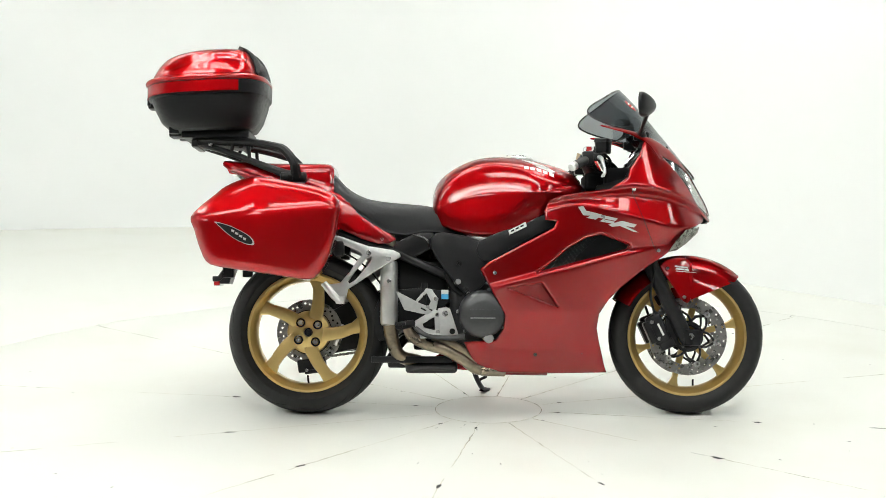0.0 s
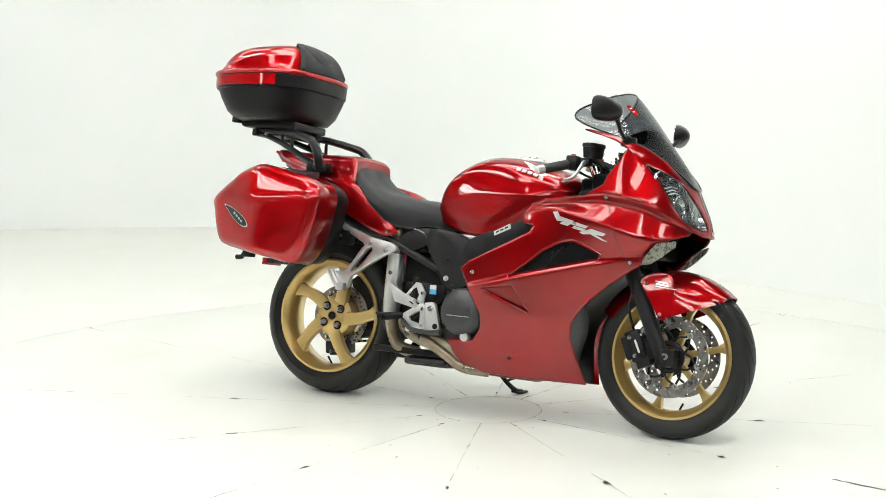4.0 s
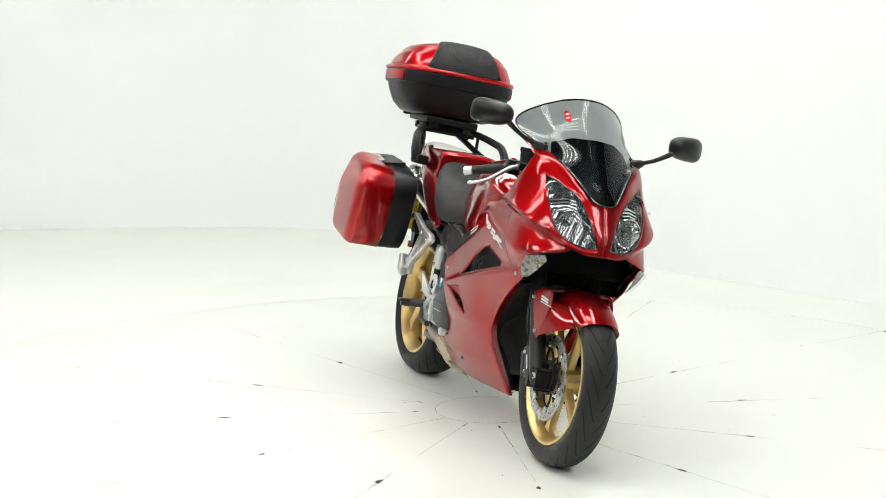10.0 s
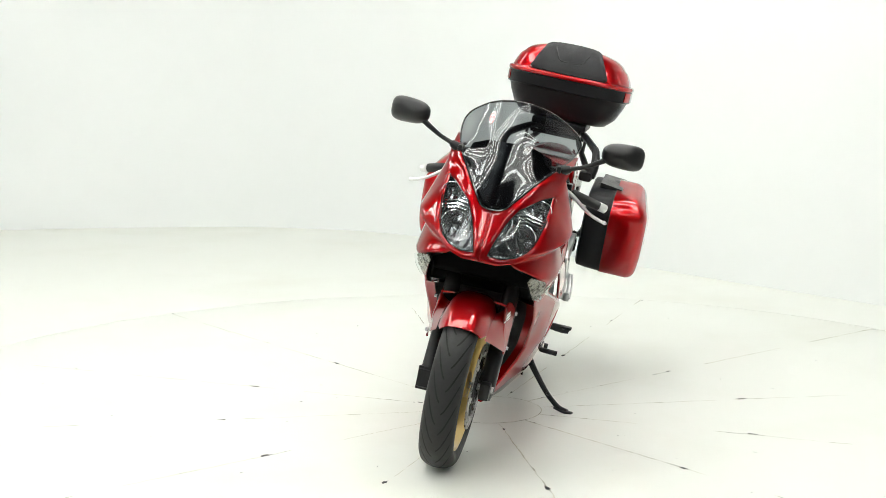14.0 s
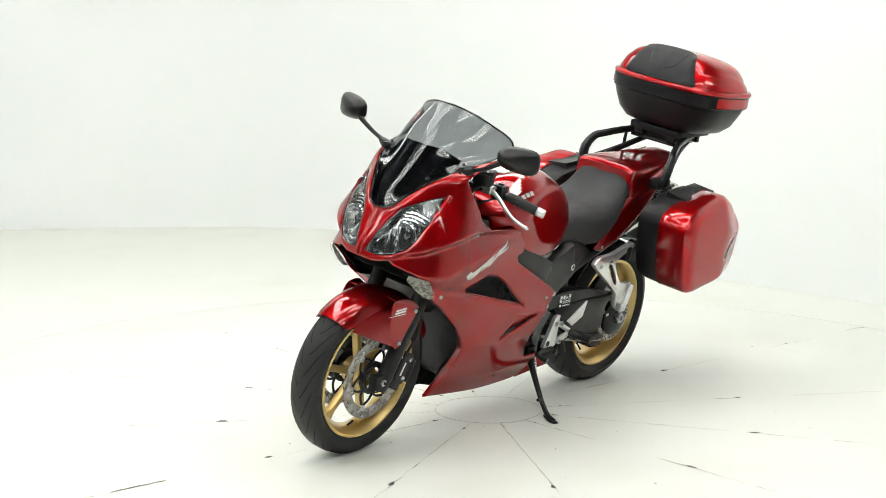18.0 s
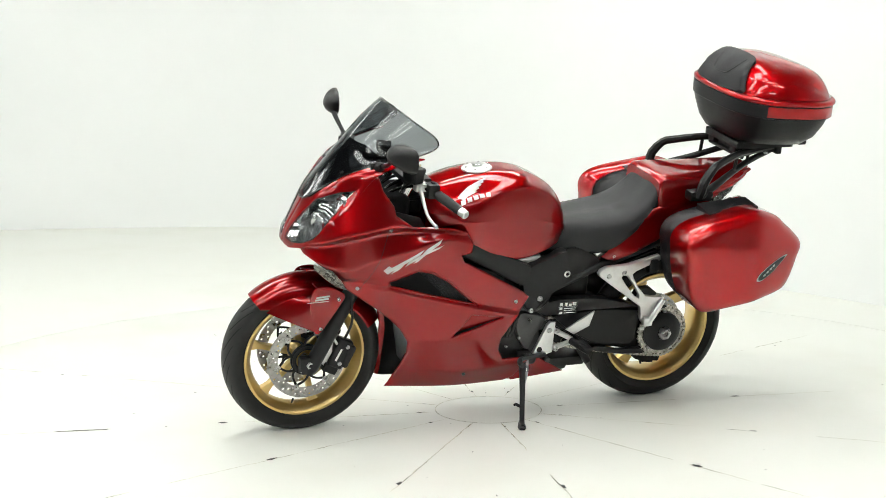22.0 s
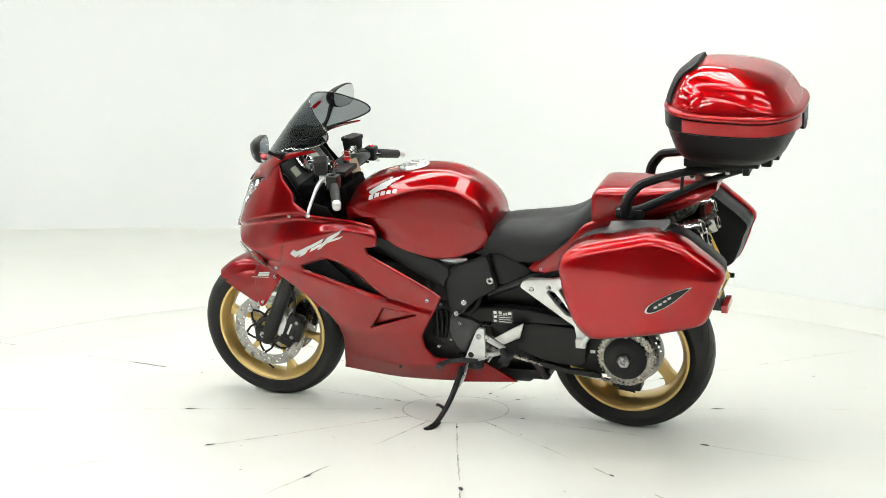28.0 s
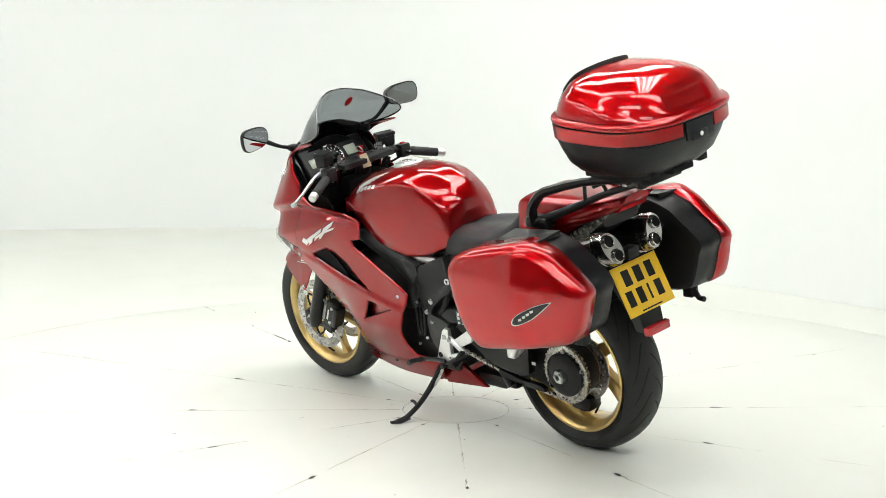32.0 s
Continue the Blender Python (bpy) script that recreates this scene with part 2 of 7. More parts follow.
def edge_gap(pts, loops):
    """How far each point lies from the nearest outline."""
    best = np.full(len(pts), 1e9)
    for loop in loops:
        L = np.array(loop, float)
        for a, b in zip(L, np.roll(L, -1, 0)):
            ab = b - a
            t = np.clip(((pts - a) @ ab) / max(ab @ ab, 1e-12), 0, 1)
            best = np.minimum(best, np.linalg.norm(pts - a - t[:, None] * ab, axis=1))
    return best


def inside(p, loop):
    hit, j = False, len(loop) - 1
    for i in range(len(loop)):
        (xi, yi), (xj, yj) = loop[i], loop[j]
        if (yi > p[1]) != (yj > p[1]) and p[0] < (xj - xi) * (p[1] - yi) / (yj - yi) + xi:
            hit = not hit
        j = i
    return hit


def inside_all(P, loop):
    """The same for many points at once."""
    P, A = np.atleast_2d(np.array(P, float)), np.array([tuple(q)[:2] for q in loop], float)
    B = np.roll(A, 1, axis=0)
    out = np.zeros(len(P), bool)
    for (xi, yi), (xj, yj) in zip(A, B):
        if yi != yj:
            out ^= ((yi > P[:, 1]) != (yj > P[:, 1])) & (P[:, 0] < (xj - xi) * (P[:, 1] - yi) / (yj - yi) + xi)
    return out


def rounded(loop, n=4):
    """A closed outline smoothed through its points."""
    return [(v.x, v.y) for v in spline([(a, b, 0) for a, b in loop], n, True)]


def dense(loop, step):
    out = []
    for a, b in zip(loop, list(loop[1:]) + [loop[0]]):
        k = max(1, int(math.hypot(b[0] - a[0], b[1] - a[1]) / step))
        out += [(a[0] + (b[0] - a[0]) * i / k, a[1] + (b[1] - a[1]) * i / k) for i in range(k)]
    return out


def flat_mesh(outline, holes, step, creases=(), rims=()):
    """Triangles that fill an outline with holes, with a grid of points inside."""
    loops = [dense(outline, step)] + [dense(h, step) for h in holes]
    pts, edges = [], []
    for loop in loops:
        k = len(pts)
        pts += loop
        edges += [(k + i, k + (i + 1) % len(loop)) for i in range(len(loop))]
    # creases: open lines that the triangles keep to
    kept = []
    for line in creases:
        q = np.array(line, float)
        ok = inside_all(q, loops[0])
        for h in loops[1:]:
            ok &= ~inside_all(q, h)
        ok &= edge_gap(q, loops) > max([step * 0.35] + [1.25 * r for r in rims])
        last = -2
        for i, p in enumerate(q):
            if ok[i]:
                if last == i - 1:
                    edges.append((len(pts) - 1, len(pts)))
                pts.append(tuple(p))
                kept.append(tuple(p))
                last = i
    # rims: rows of points that run along every outline at these distances
    for gap in rims:
        for loop in list(loops):
            q = np.array(loop)
            t = np.roll(q, -1, 0) - np.roll(q, 1, 0)
            n = np.stack([-t[:, 1], t[:, 0]], 1) / np.maximum(np.linalg.norm(t, axis=1, keepdims=True), 1e-9)
            for side in (1, -1):
                c = q + side * gap * n
                ok = inside_all(c, loops[0]) & (edge_gap(c, loops) > gap * 0.93)
                for h in loops[1:]:
                    ok &= ~inside_all(c, h)
                pts += [tuple(p) for p in c[ok]]
                kept += [tuple(p) for p in c[ok]]
    xs, ys = [p[0] for p in outline], [p[1] for p in outline]
    grid, row, v = [], 0, min(ys)
    while v < max(ys):
        u = min(xs) + (step / 2 if row % 2 else 0)
        while u < max(xs):
            grid.append((u, v))
            u += step
        v += step * 0.866
        row += 1
    if grid:
        g = np.array(grid)
        ok = inside_all(g, loops[0])
        for h in loops[1:]:
            ok &= ~inside_all(g, h)
        g = g[ok]
        if len(g):
            g = g[edge_gap(g, loops) > step * 0.45]
        if len(g) and kept:
            K = np.array(kept)
            g = g[((g[:, None, :] - K[None]) ** 2).sum(-1).min(1) > (step * 0.5) ** 2]
        grid = [tuple(p) for p in g]
    V, _, F, *_ = geometry.delaunay_2d_cdt([Vector(p) for p in pts + grid], edges, [], 1, 1e-7)
    V = np.array([(v.x, v.y) for v in V])
    mids = np.array([V[list(f)].mean(0) for f in F])
    ok = inside_all(mids, loops[0])
    for h in loops[1:]:
        ok &= ~inside_all(mids, h)
    keep = [f for f, k in zip(F, ok) if k]
    return V, keep, loops


def panel(outline, depth, place, holes=(), step=0.014, thick=0.004, edge=0.008, creases=(), rims=()):
    """A moulded sheet. outline and holes lie in a plane (u, v); depth(uv) is its height over that plane; place(u, v, d) puts it into the bike.
    Its rim is rounded over the width edge."""
    V, F, loops = flat_mesh(outline, holes, step, creases, rims)
    d = depth(V)
    if edge:
        g = np.minimum(edge_gap(V, loops), edge)
        d = d - (edge - np.sqrt(np.maximum(edge ** 2 - (edge - g) ** 2, 0))) * 0.8
    bm = bmesh.new()
    top = [bm.verts.new(place(u, v, h)) for (u, v), h in zip(V, d)]
    if not thick:
        # a clear sheet: its edge is a part of its own
        for f in F:
            bm.faces.new([top[i] for i in f])
        return bm
    # the inner face lies one thickness behind, along the normals
    P = np.array([v.co[:] for v in top])
    nr = np.zeros((len(P), 3))
    tri = np.array([f[:3] for f in F])
    fn = np.cross(P[tri[:, 1]] - P[tri[:, 0]], P[tri[:, 2]] - P[tri[:, 0]])
    for k in range(3):
        np.add.at(nr, tri[:, k], fn)
    nr /= np.maximum(np.linalg.norm(nr, axis=1, keepdims=True), 1e-12)
    out = np.array(place(0.0, 0.0, 1.0)) - np.array(place(0.0, 0.0, 0.0))
    nr *= np.where(nr @ out < 0, -1.0, 1.0)[:, None]
    low = [bm.verts.new(p - n * (thick + (edge * 0.2 if edge else 0))) for p, n in zip(P, nr)]
    count = {}
    for f in F:
        bm.faces.new([top[i] for i in f])
        bm.faces.new([low[i] for i in reversed(f)])
        for a, b in zip(f, f[1:] + f[:1]):
            key = (min(a, b), max(a, b))
            count[key] = count.get(key, 0) + 1
    for (a, b), c in count.items():
        if c == 1:
            bm.faces.new((top[a], top[b], low[b], low[a]))
    return bm


def side_place(s):
    return lambda u, v, d: (u, s * d, v)


def front_place(s):
    return lambda u, v, d: (d, s * u, v)


def slab(outline, y0, y1, holes=(), bevel=0.003, step=0.05):
    """A flat plate with the outline in (x, z), from y0 to y1, with soft edges."""
    lo, hi = min(y0, y1), max(y0, y1)
    V, F, loops = flat_mesh(outline, holes, step)
    b = min(bevel, (hi - lo) * 0.45)
    bm = bmesh.new()
    top = [bm.verts.new((u, hi, v)) for u, v in V]
    low = [bm.verts.new((u, lo, v)) for u, v in V]
    count = {}
    for f in F:
        bm.faces.new([top[i] for i in f])
        bm.faces.new([low[i] for i in reversed(f)])
        for a, c in zip(f, f[1:] + f[:1]):
            key = (min(a, c), max(a, c))
            count[key] = count.get(key, 0) + 1
    for (a, c), k in count.items():
        if k == 1:
            bm.faces.new((top[a], top[c], low[c], low[a]))
    bmesh.ops.recalc_face_normals(bm, faces=bm.faces)
    if b > 0.0003:
        rim = [e for e in bm.edges if len(e.link_faces) == 2 and e.calc_face_angle(0) > 1.2 and abs(e.verts[0].co.y - e.verts[1].co.y) < 1e-6]
        bmesh.ops.bevel(bm, geom=rim, offset=b, segments=2, affect="EDGES", profile=0.6)
    return bm


def rod(a, b, r, n=14, r2=None):
    return tube([a, b], [r, r if r2 is None else r2], n, 1)


def bolt(at, axis, r=0.007, h=0.005, n=12):
    """A round bolt head with a socket."""
    bm = lathe([(0.0001, -0.002), (r, -0.002), (r, h * 0.6), (r * 0.8, h), (r * 0.5, h), (r * 0.45, h * 0.35), (0.0001, h * 0.35)], n)
    m = Vector(axis).to_track_quat("Y", "Z").to_matrix().to_4x4()
    return moved(bm, Matrix.Translation(at) @ m)


# ---- the studio ----
HEIGHT = 4.6
PLAN = [(-9.0, -10.0), (-9.2, -4.0), (-8.6, 0.4), (-6.8, 3.3), (-4.8, 4.45), (-3.42, 4.84), (-2.74, 4.98), (-1.95, 5.07), (-1.31, 5.02), (-0.57, 4.72),
        (0.79, 3.56), (1.40, 2.93), (2.09, 2.22), (4.0, 0.2), (6.5, -2.4), (8.0, -5.0), (8.4, -10.0)]
TABLE_R = 2.50


def build_room():
    line = [(v.x, v.y) for v in spline([(a, b, 0) for a, b in PLAN], 6)]
    # wall: a sheet with thickness, following the plan, with a small cove at its foot
    def wall(name, pts, mat=WALL_W, label="smooth white curved studio wall"):
        bm = bmesh.new()
        rows = []
        for dz, off in ((0.0, 0.0), (HEIGHT, 0.0), (HEIGHT, -0.15), (0.0, -0.15)):
            row = []
            for i, p in enumerate(pts):
                a, b = Vector(pts[max(i - 1, 0)]), Vector(pts[min(i + 1, len(pts) - 1)])
                t = (b - a).normalized()
                nrm = Vector((t.y, -t.x))
                q = Vector(p) + nrm * off
                row.append(bm.verts.new((q.x, q.y, dz)))
            rows.append(row)
        for a, b in zip(rows, rows[1:] + rows[:1]):
            for k in range(len(pts) - 1):
                bm.faces.new((a[k], a[k + 1], b[k + 1], b[k]))
        for k in (0, len(pts) - 1):
            bm.faces.new([r[k] for r in rows])
        return tagged(part(name, bm, mat), label, "wall", kind="structure")
    wall("wall_north", [p for p in line if p[1] > -4.6])
    # unseen walls added behind the camera; their grey tones down reflections in the paint
    dark = "plain grey unseen wall, toned for darker reflections"
    wall("wall_west", [(-9.06, -10.0), (-9.25, -4.5)], DARK_WALL, dark)
    wall("wall_east", [(7.95, -4.5), (8.45, -10.0)], DARK_WALL, dark)
    wall("wall_south", [(8.45, -10.1), (-9.06, -10.1)], DARK_WALL, dark)
    # floor with the round opening for the turntable
    V, F, loops = flat_mesh([(-9.3, -10.3), (8.8, -10.3), (8.8, 6.0), (-9.3, 6.0)],
                            [[((TABLE_R + 0.0012) * math.cos(2 * math.pi * k / 288), (TABLE_R + 0.0012) * math.sin(2 * math.pi * k / 288)) for k in range(288)]], 0.9)
    bm = bmesh.new()
    vs = [bm.verts.new((u, v, 0)) for u, v in V]
    for f in F:
        bm.faces.new([vs[i] for i in f])
    low = bmesh.ops.extrude_face_region(bm, geom=bm.faces[:])
    bmesh.ops.translate(bm, verts=[e for e in low["geom"] if isinstance(e, bmesh.types.BMVert)], vec=(0, 0, -0.1))
    tagged(part("floor", bm, FLOOR_W), "white painted studio floor with a round gap for the turntable", "floor", kind="structure")
    pit = box(-3, 3, -3, 3, -0.2, -0.12, 0)
    tagged(part("floor_pit", pit, CRACK), "dark concrete pit under the turntable", "floor", kind="structure")
    bm = box(-9.3, 8.8, -10.3, 6.0, HEIGHT, HEIGHT + 0.15, 0)
    tagged(part("ceiling", bm, CEIL), "dark studio ceiling", "ceiling", kind="structure")


build_room()

# ceiling lamps: panels with tubes behind louvres
LAMPS = [(-3.80, -3.0, 90), (-0.20, -3.4, 90), (3.20, -3.0, 90), (-4.60, 0.0, 0), (-1.70, 0.2, 0), (1.10, 0.2, 0),
         (-3.00, 2.6, 90), (0.20, 2.4, 90), (-0.30, 1.2, 90),
         (-6.80, -1.5, 0), (-0.60, -0.9, 90), (-3.10, -5.2, 90), (2.20, -5.2, 90),
         (-2.40, -1.6, 90), (1.60, -1.7, 90), (-5.20, 2.2, 0), (-6.80, -4.4, 0), (-1.70, -4.3, 90)]
LAMP_Z = 3.75


def ceiling_lamp():
    ob = new("ceiling_light")
    w, l = 0.3, 1.3
    part("frame", joined(box(-w, -w + 0.03, -l, l, 0, 0.12), box(w - 0.03, w, -l, l, 0, 0.12), box(-w + 0.031, w - 0.031, -l, -l + 0.03, 0, 0.12),
                         box(-w + 0.031, w - 0.031, l - 0.03, l, 0, 0.12), box(-w, w, -l, l, 0.121, 0.15)), LAMP_WHITE, ob)
    for x in (-0.21, -0.07, 0.07, 0.21):
        part("lamp_tube", tube([(x, -l + 0.06, 0.06), (x, l - 0.06, 0.06)], 0.018, 10, 1), TUBE, ob)
    for x in (-0.24, 0.24):
        part("hanger", rod((x, -0.9, 0.151), (x, -0.9, HEIGHT - LAMP_Z), 0.006), BOLT, ob)
        part("hanger", rod((x, 0.9, 0.151), (x, 0.9, HEIGHT - LAMP_Z), 0.006), BOLT, ob)
    return tagged(ob, "white ceiling light frame with four glowing tubes", "ceiling light", "studio lights")


first = None
for lx, ly, la in LAMPS:
    m = pose(lx, ly, LAMP_Z, 0, 0, la)
    if first is None:
        first = ceiling_lamp()
        first.matrix_basis = m
    else:
        copy_thing(first, m)


# ---- the turntable: a white disc with a round plate in the middle and radial joints ----
def ring_strip(r0, r1, a0, a1, z, n=8):
    bm = bmesh.new()
    rows = [[bm.verts.new((r * math.cos(a0 + (a1 - a0) * k / n), r * math.sin(a0 + (a1 - a0) * k / n), z)) for k in range(n + 1)] for r in (r0, r1)]
    for k in range(n):
        bm.faces.new((rows[0][k], rows[0][k + 1], rows[1][k + 1], rows[1][k]))
    return bm


def build_turntable():
    rng = random.Random(7)
    top = new("turntable")
    tagged(top, "white painted turntable floor with cracked radial joints", "turntable", kind="structure")
    n = 288
    bm = bmesh.new()
    rings = [[bm.verts.new((r * math.cos(2 * math.pi * k / n), r * math.sin(2 * math.pi * k / n), z)) for k in range(n)]
             for r, z in ((0.2085, -0.02), (0.2085, -0.0008), (0.2092, 0.0), (0.6, 0), (1.2, 0), (1.8, 0), (TABLE_R - 0.003, 0), (TABLE_R - 0.001, -0.001), (TABLE_R - 0.001, -0.1))]
    for a, b in zip(rings, rings[1:]):
        for k in range(n):
            bm.faces.new((a[k], a[(k + 1) % n], b[(k + 1) % n], b[k]))
    part("deck", bm, FLOOR_W, top)
    part("centre_plate", lathe([(0.0001, -0.02), (0.2075, -0.02), (0.2075, -0.0008), (0.2068, 0.0), (0.0001, 0.0)][::-1], 96), FLOOR_W, top).matrix_basis = pose(0, 0, 0, 90, 0, 0)
    # joints: broken lines of dirt in the cracks
    dark, pale, black = bmesh.new(), bmesh.new(), bmesh.new()

    def dash(bm, r0, r1, ang, w, jag):
        k = max(2, int((r1 - r0) / 0.02))
        c, s = math.cos(ang), math.sin(ang)
        prev = None
        for i in range(k + 1):
            r = r0 + (r1 - r0) * i / k
            o = jag * rng.uniform(-1, 1) * 0.003
            ww = w * rng.uniform(0.4, 1.0) * (0.15 if i in (0, k) else 1)
            pts = [bm.verts.new((r * c - (o + e) * s, r * s + (o + e) * c, 0.0012)) for e in (-ww / 2, ww / 2)]
            if prev:
                bm.faces.new((prev[0], pts[0], pts[1], prev[1]))
            prev = pts

    def chip(ang, r, size):
        c, s = math.cos(ang), math.sin(ang)
        k = 9
        pts = []
        for i in range(k):
            a = 2 * math.pi * i / k
            q = size * rng.uniform(0.35, 1.0)
            u, v = math.cos(a) * q * 1.7, math.sin(a) * q * 0.6
            pts.append(black.verts.new((r * c + u * c - v * s, r * s + u * s + v * c, 0.0022)))
        black.faces.new(pts)

    for j in range(12):
        ang = radians(79.6 + 30 * j)
        r = 0.212
        while r < TABLE_R - 0.02:
            l = rng.uniform(0.04, 0.35)
            kind = rng.random()
            if kind < 0.62:
                dash(pale, r, min(r + l, TABLE_R), ang, 0.0042, 1)
            if kind < 0.4:
                dash(dark, r, min(r + l * rng.uniform(0.3, 0.9), TABLE_R), ang, 0.0042, 1)
            r += l * rng.uniform(0.8, 1.2)
        # every joint has lost paint where the inner deck ends, and at the rims of the plate and the table
        chip(ang + rng.uniform(-0.006, 0.006), 1.035 + rng.uniform(-0.008, 0.008), rng.uniform(0.013, 0.022))
        dash(pale, 0.212, rng.uniform(0.45, 1.03), ang, 0.0024, 1)
        for rr, sz in ((0.28, 0.010), (1.9, 0.010), (TABLE_R - 0.02, 0.010)):
            if rng.random() < 0.7:
                chip(ang + rng.uniform(-0.01, 0.01), rr + rng.uniform(-0.02, 0.02), sz * rng.uniform(0.6, 1.2))
        if rng.random() < 0.35:
            dash(black, 0.92, 1.02, ang, 0.004, 1)
        if j == 9:
            dash(black, 1.45, 1.66, ang, 0.016, 1)
    for k in range(40):
        a0 = rng.uniform(0, 6.28)
        tgt = dark if rng.random() < 0.35 else pale
        b = ring_strip(0.2062, 0.2095, a0, a0 + rng.uniform(0.08, 0.3), 0.0012, 6)
        me = bpy.data.meshes.new("piece")
        b.to_mesh(me)
        b.free()
        tgt.from_mesh(me)
        bpy.data.meshes.remove(me)
    for k in range(46):
        a0 = rng.uniform(0, 6.28)
        chip(a0, rng.uniform(0.25, 2.3), rng.uniform(0.002, 0.006))
    for name, b, mt, lab in (("joint_dirt", dark, CRACK, "grey dirt in the joints"), ("joint_line", pale, CRACK_PALE, "pale brown joint lines"), ("paint_chip", black, CRACK_BLACK, "black chips in the paint")):
        tagged(part(name, b, mt, top, lab, smooth=False), kind="stuff")
    return top


turntable = build_turntable()


# ---- the motorcycle: x forward, y to its left, z up from the line on which it stands ----
bike = new("motorcycle")
tagged(bike, "red sports tourer, gold wheels, three luggage cases, on its side stand", "motorcycle")
FC, FR = (0.7586, 0.300), 0.300
RC, RR = (-0.7084, 0.312), 0.312


def tyre_profile(r_out, r_rim, half, n=14):
    """Half round tread, bulging walls, beads."""
    pts = []
    for k in range(n + 1):
        a = math.pi * k / n - math.pi / 2
        pts.append((r_out - half * 0.62 * (1 - math.cos(a) ** 0.9 if math.cos(a) > 0 else 1), half * math.sin(a)))
    w = half * 0.72
    return [(r_rim, -w)] + [(r_rim + 0.016, -w - 0.012)] + pts + [(r_rim + 0.016, w + 0.012)] + [(r_rim, w)] + [(r_rim - 0.004, w * 0.9), (r_rim - 0.004, -w * 0.9)]


def tread_strips(r_out, half, count, seed, lean):
    """Dark slanting strips just proud of the tread: the grooves' shade as colour."""
    bm = bmesh.new()
    for i in range(count):
        for s in (-1, 1):
            a0 = 2 * math.pi * (i + (0.5 if s > 0 else 0)) / count
            prev = None
            for k in range(9):
                t = k / 8
                u = s * (0.10 + 0.78 * t)
                ang = a0 + lean * (t ** 1.4)
                w = 0.0056 * (1 + 0.6 * t) * math.sin(math.pi * min(1, t * 0.9 + 0.1)) ** 0.5 / r_out
                th = math.asin(max(-1, min(1, u)))
                r = r_out - half * 0.62 * (1 - math.cos(th) ** 0.9) + 0.0006
                p = [bm.verts.new((r * math.cos(ang + e), half * u, r * math.sin(ang + e))) for e in (-w, w)]
                if prev:
                    bm.faces.new((prev[0], p[0], p[1], prev[1]))
                prev = p
    return bm


# black for the shade in tread grooves and exhaust outlets
RECESS_BLACK = material("recess_shade", (0.002, 0.002, 0.002), 0.9, 0, 0, 0.1)


def holed_ring(r0, r1, y0, y1, holes, hole_r, n=72):
    """A brake ring with round holes."""
    outer = [(r1 * math.cos(2 * math.pi * k / n), r1 * math.sin(2 * math.pi * k / n)) for k in range(n)]
    cuts = [[(r0 * math.cos(2 * math.pi * k / n), r0 * math.sin(2 * math.pi * k / n)) for k in range(n)]]
    for r, a in holes:
        cuts.append([(r * math.cos(a) + hole_r * math.cos(2 * math.pi * k / 8), r * math.sin(a) + hole_r * math.sin(2 * math.pi * k / 8)) for k in range(8)])
    return slab(outer, y0, y1, cuts, 0.0005, 0.03)


def rim_lathe(r, half):
    return lathe([(r, -half), (r, -half + 0.008), (r - 0.010, -half + 0.012), (r - 0.022, -half + 0.03), (r - 0.026, 0), (r - 0.022, half - 0.03), (r - 0.010, half - 0.012), (r, half - 0.008), (r, half),
                  (r - 0.009, half + 0.001), (r - 0.016, half - 0.006), (r - 0.030, half - 0.026), (r - 0.036, 0), (r - 0.030, -half + 0.026), (r - 0.016, -half + 0.006), (r - 0.009, -half - 0.001)], 72, True)


def spoke_shape(r0, r1, w0, w1, ang, sweep):
    """A spoke's outline in the wheel's plane, flaring where it meets the rim."""
    left, right = [], []
    for k in range(9):
        t = k / 8
        r = r0 + (r1 - r0) * t
        a = ang + sweep * t
        w = w0 + (w1 - w0) * t + 0.016 * max(0, t - 0.8) * 5
        left.append((r * math.cos(a) - w * math.sin(a), r * math.sin(a) + w * math.cos(a)))
        right.append((r * math.cos(a) + w * math.sin(a), r * math.sin(a) - w * math.cos(a)))
    return left + right[::-1]


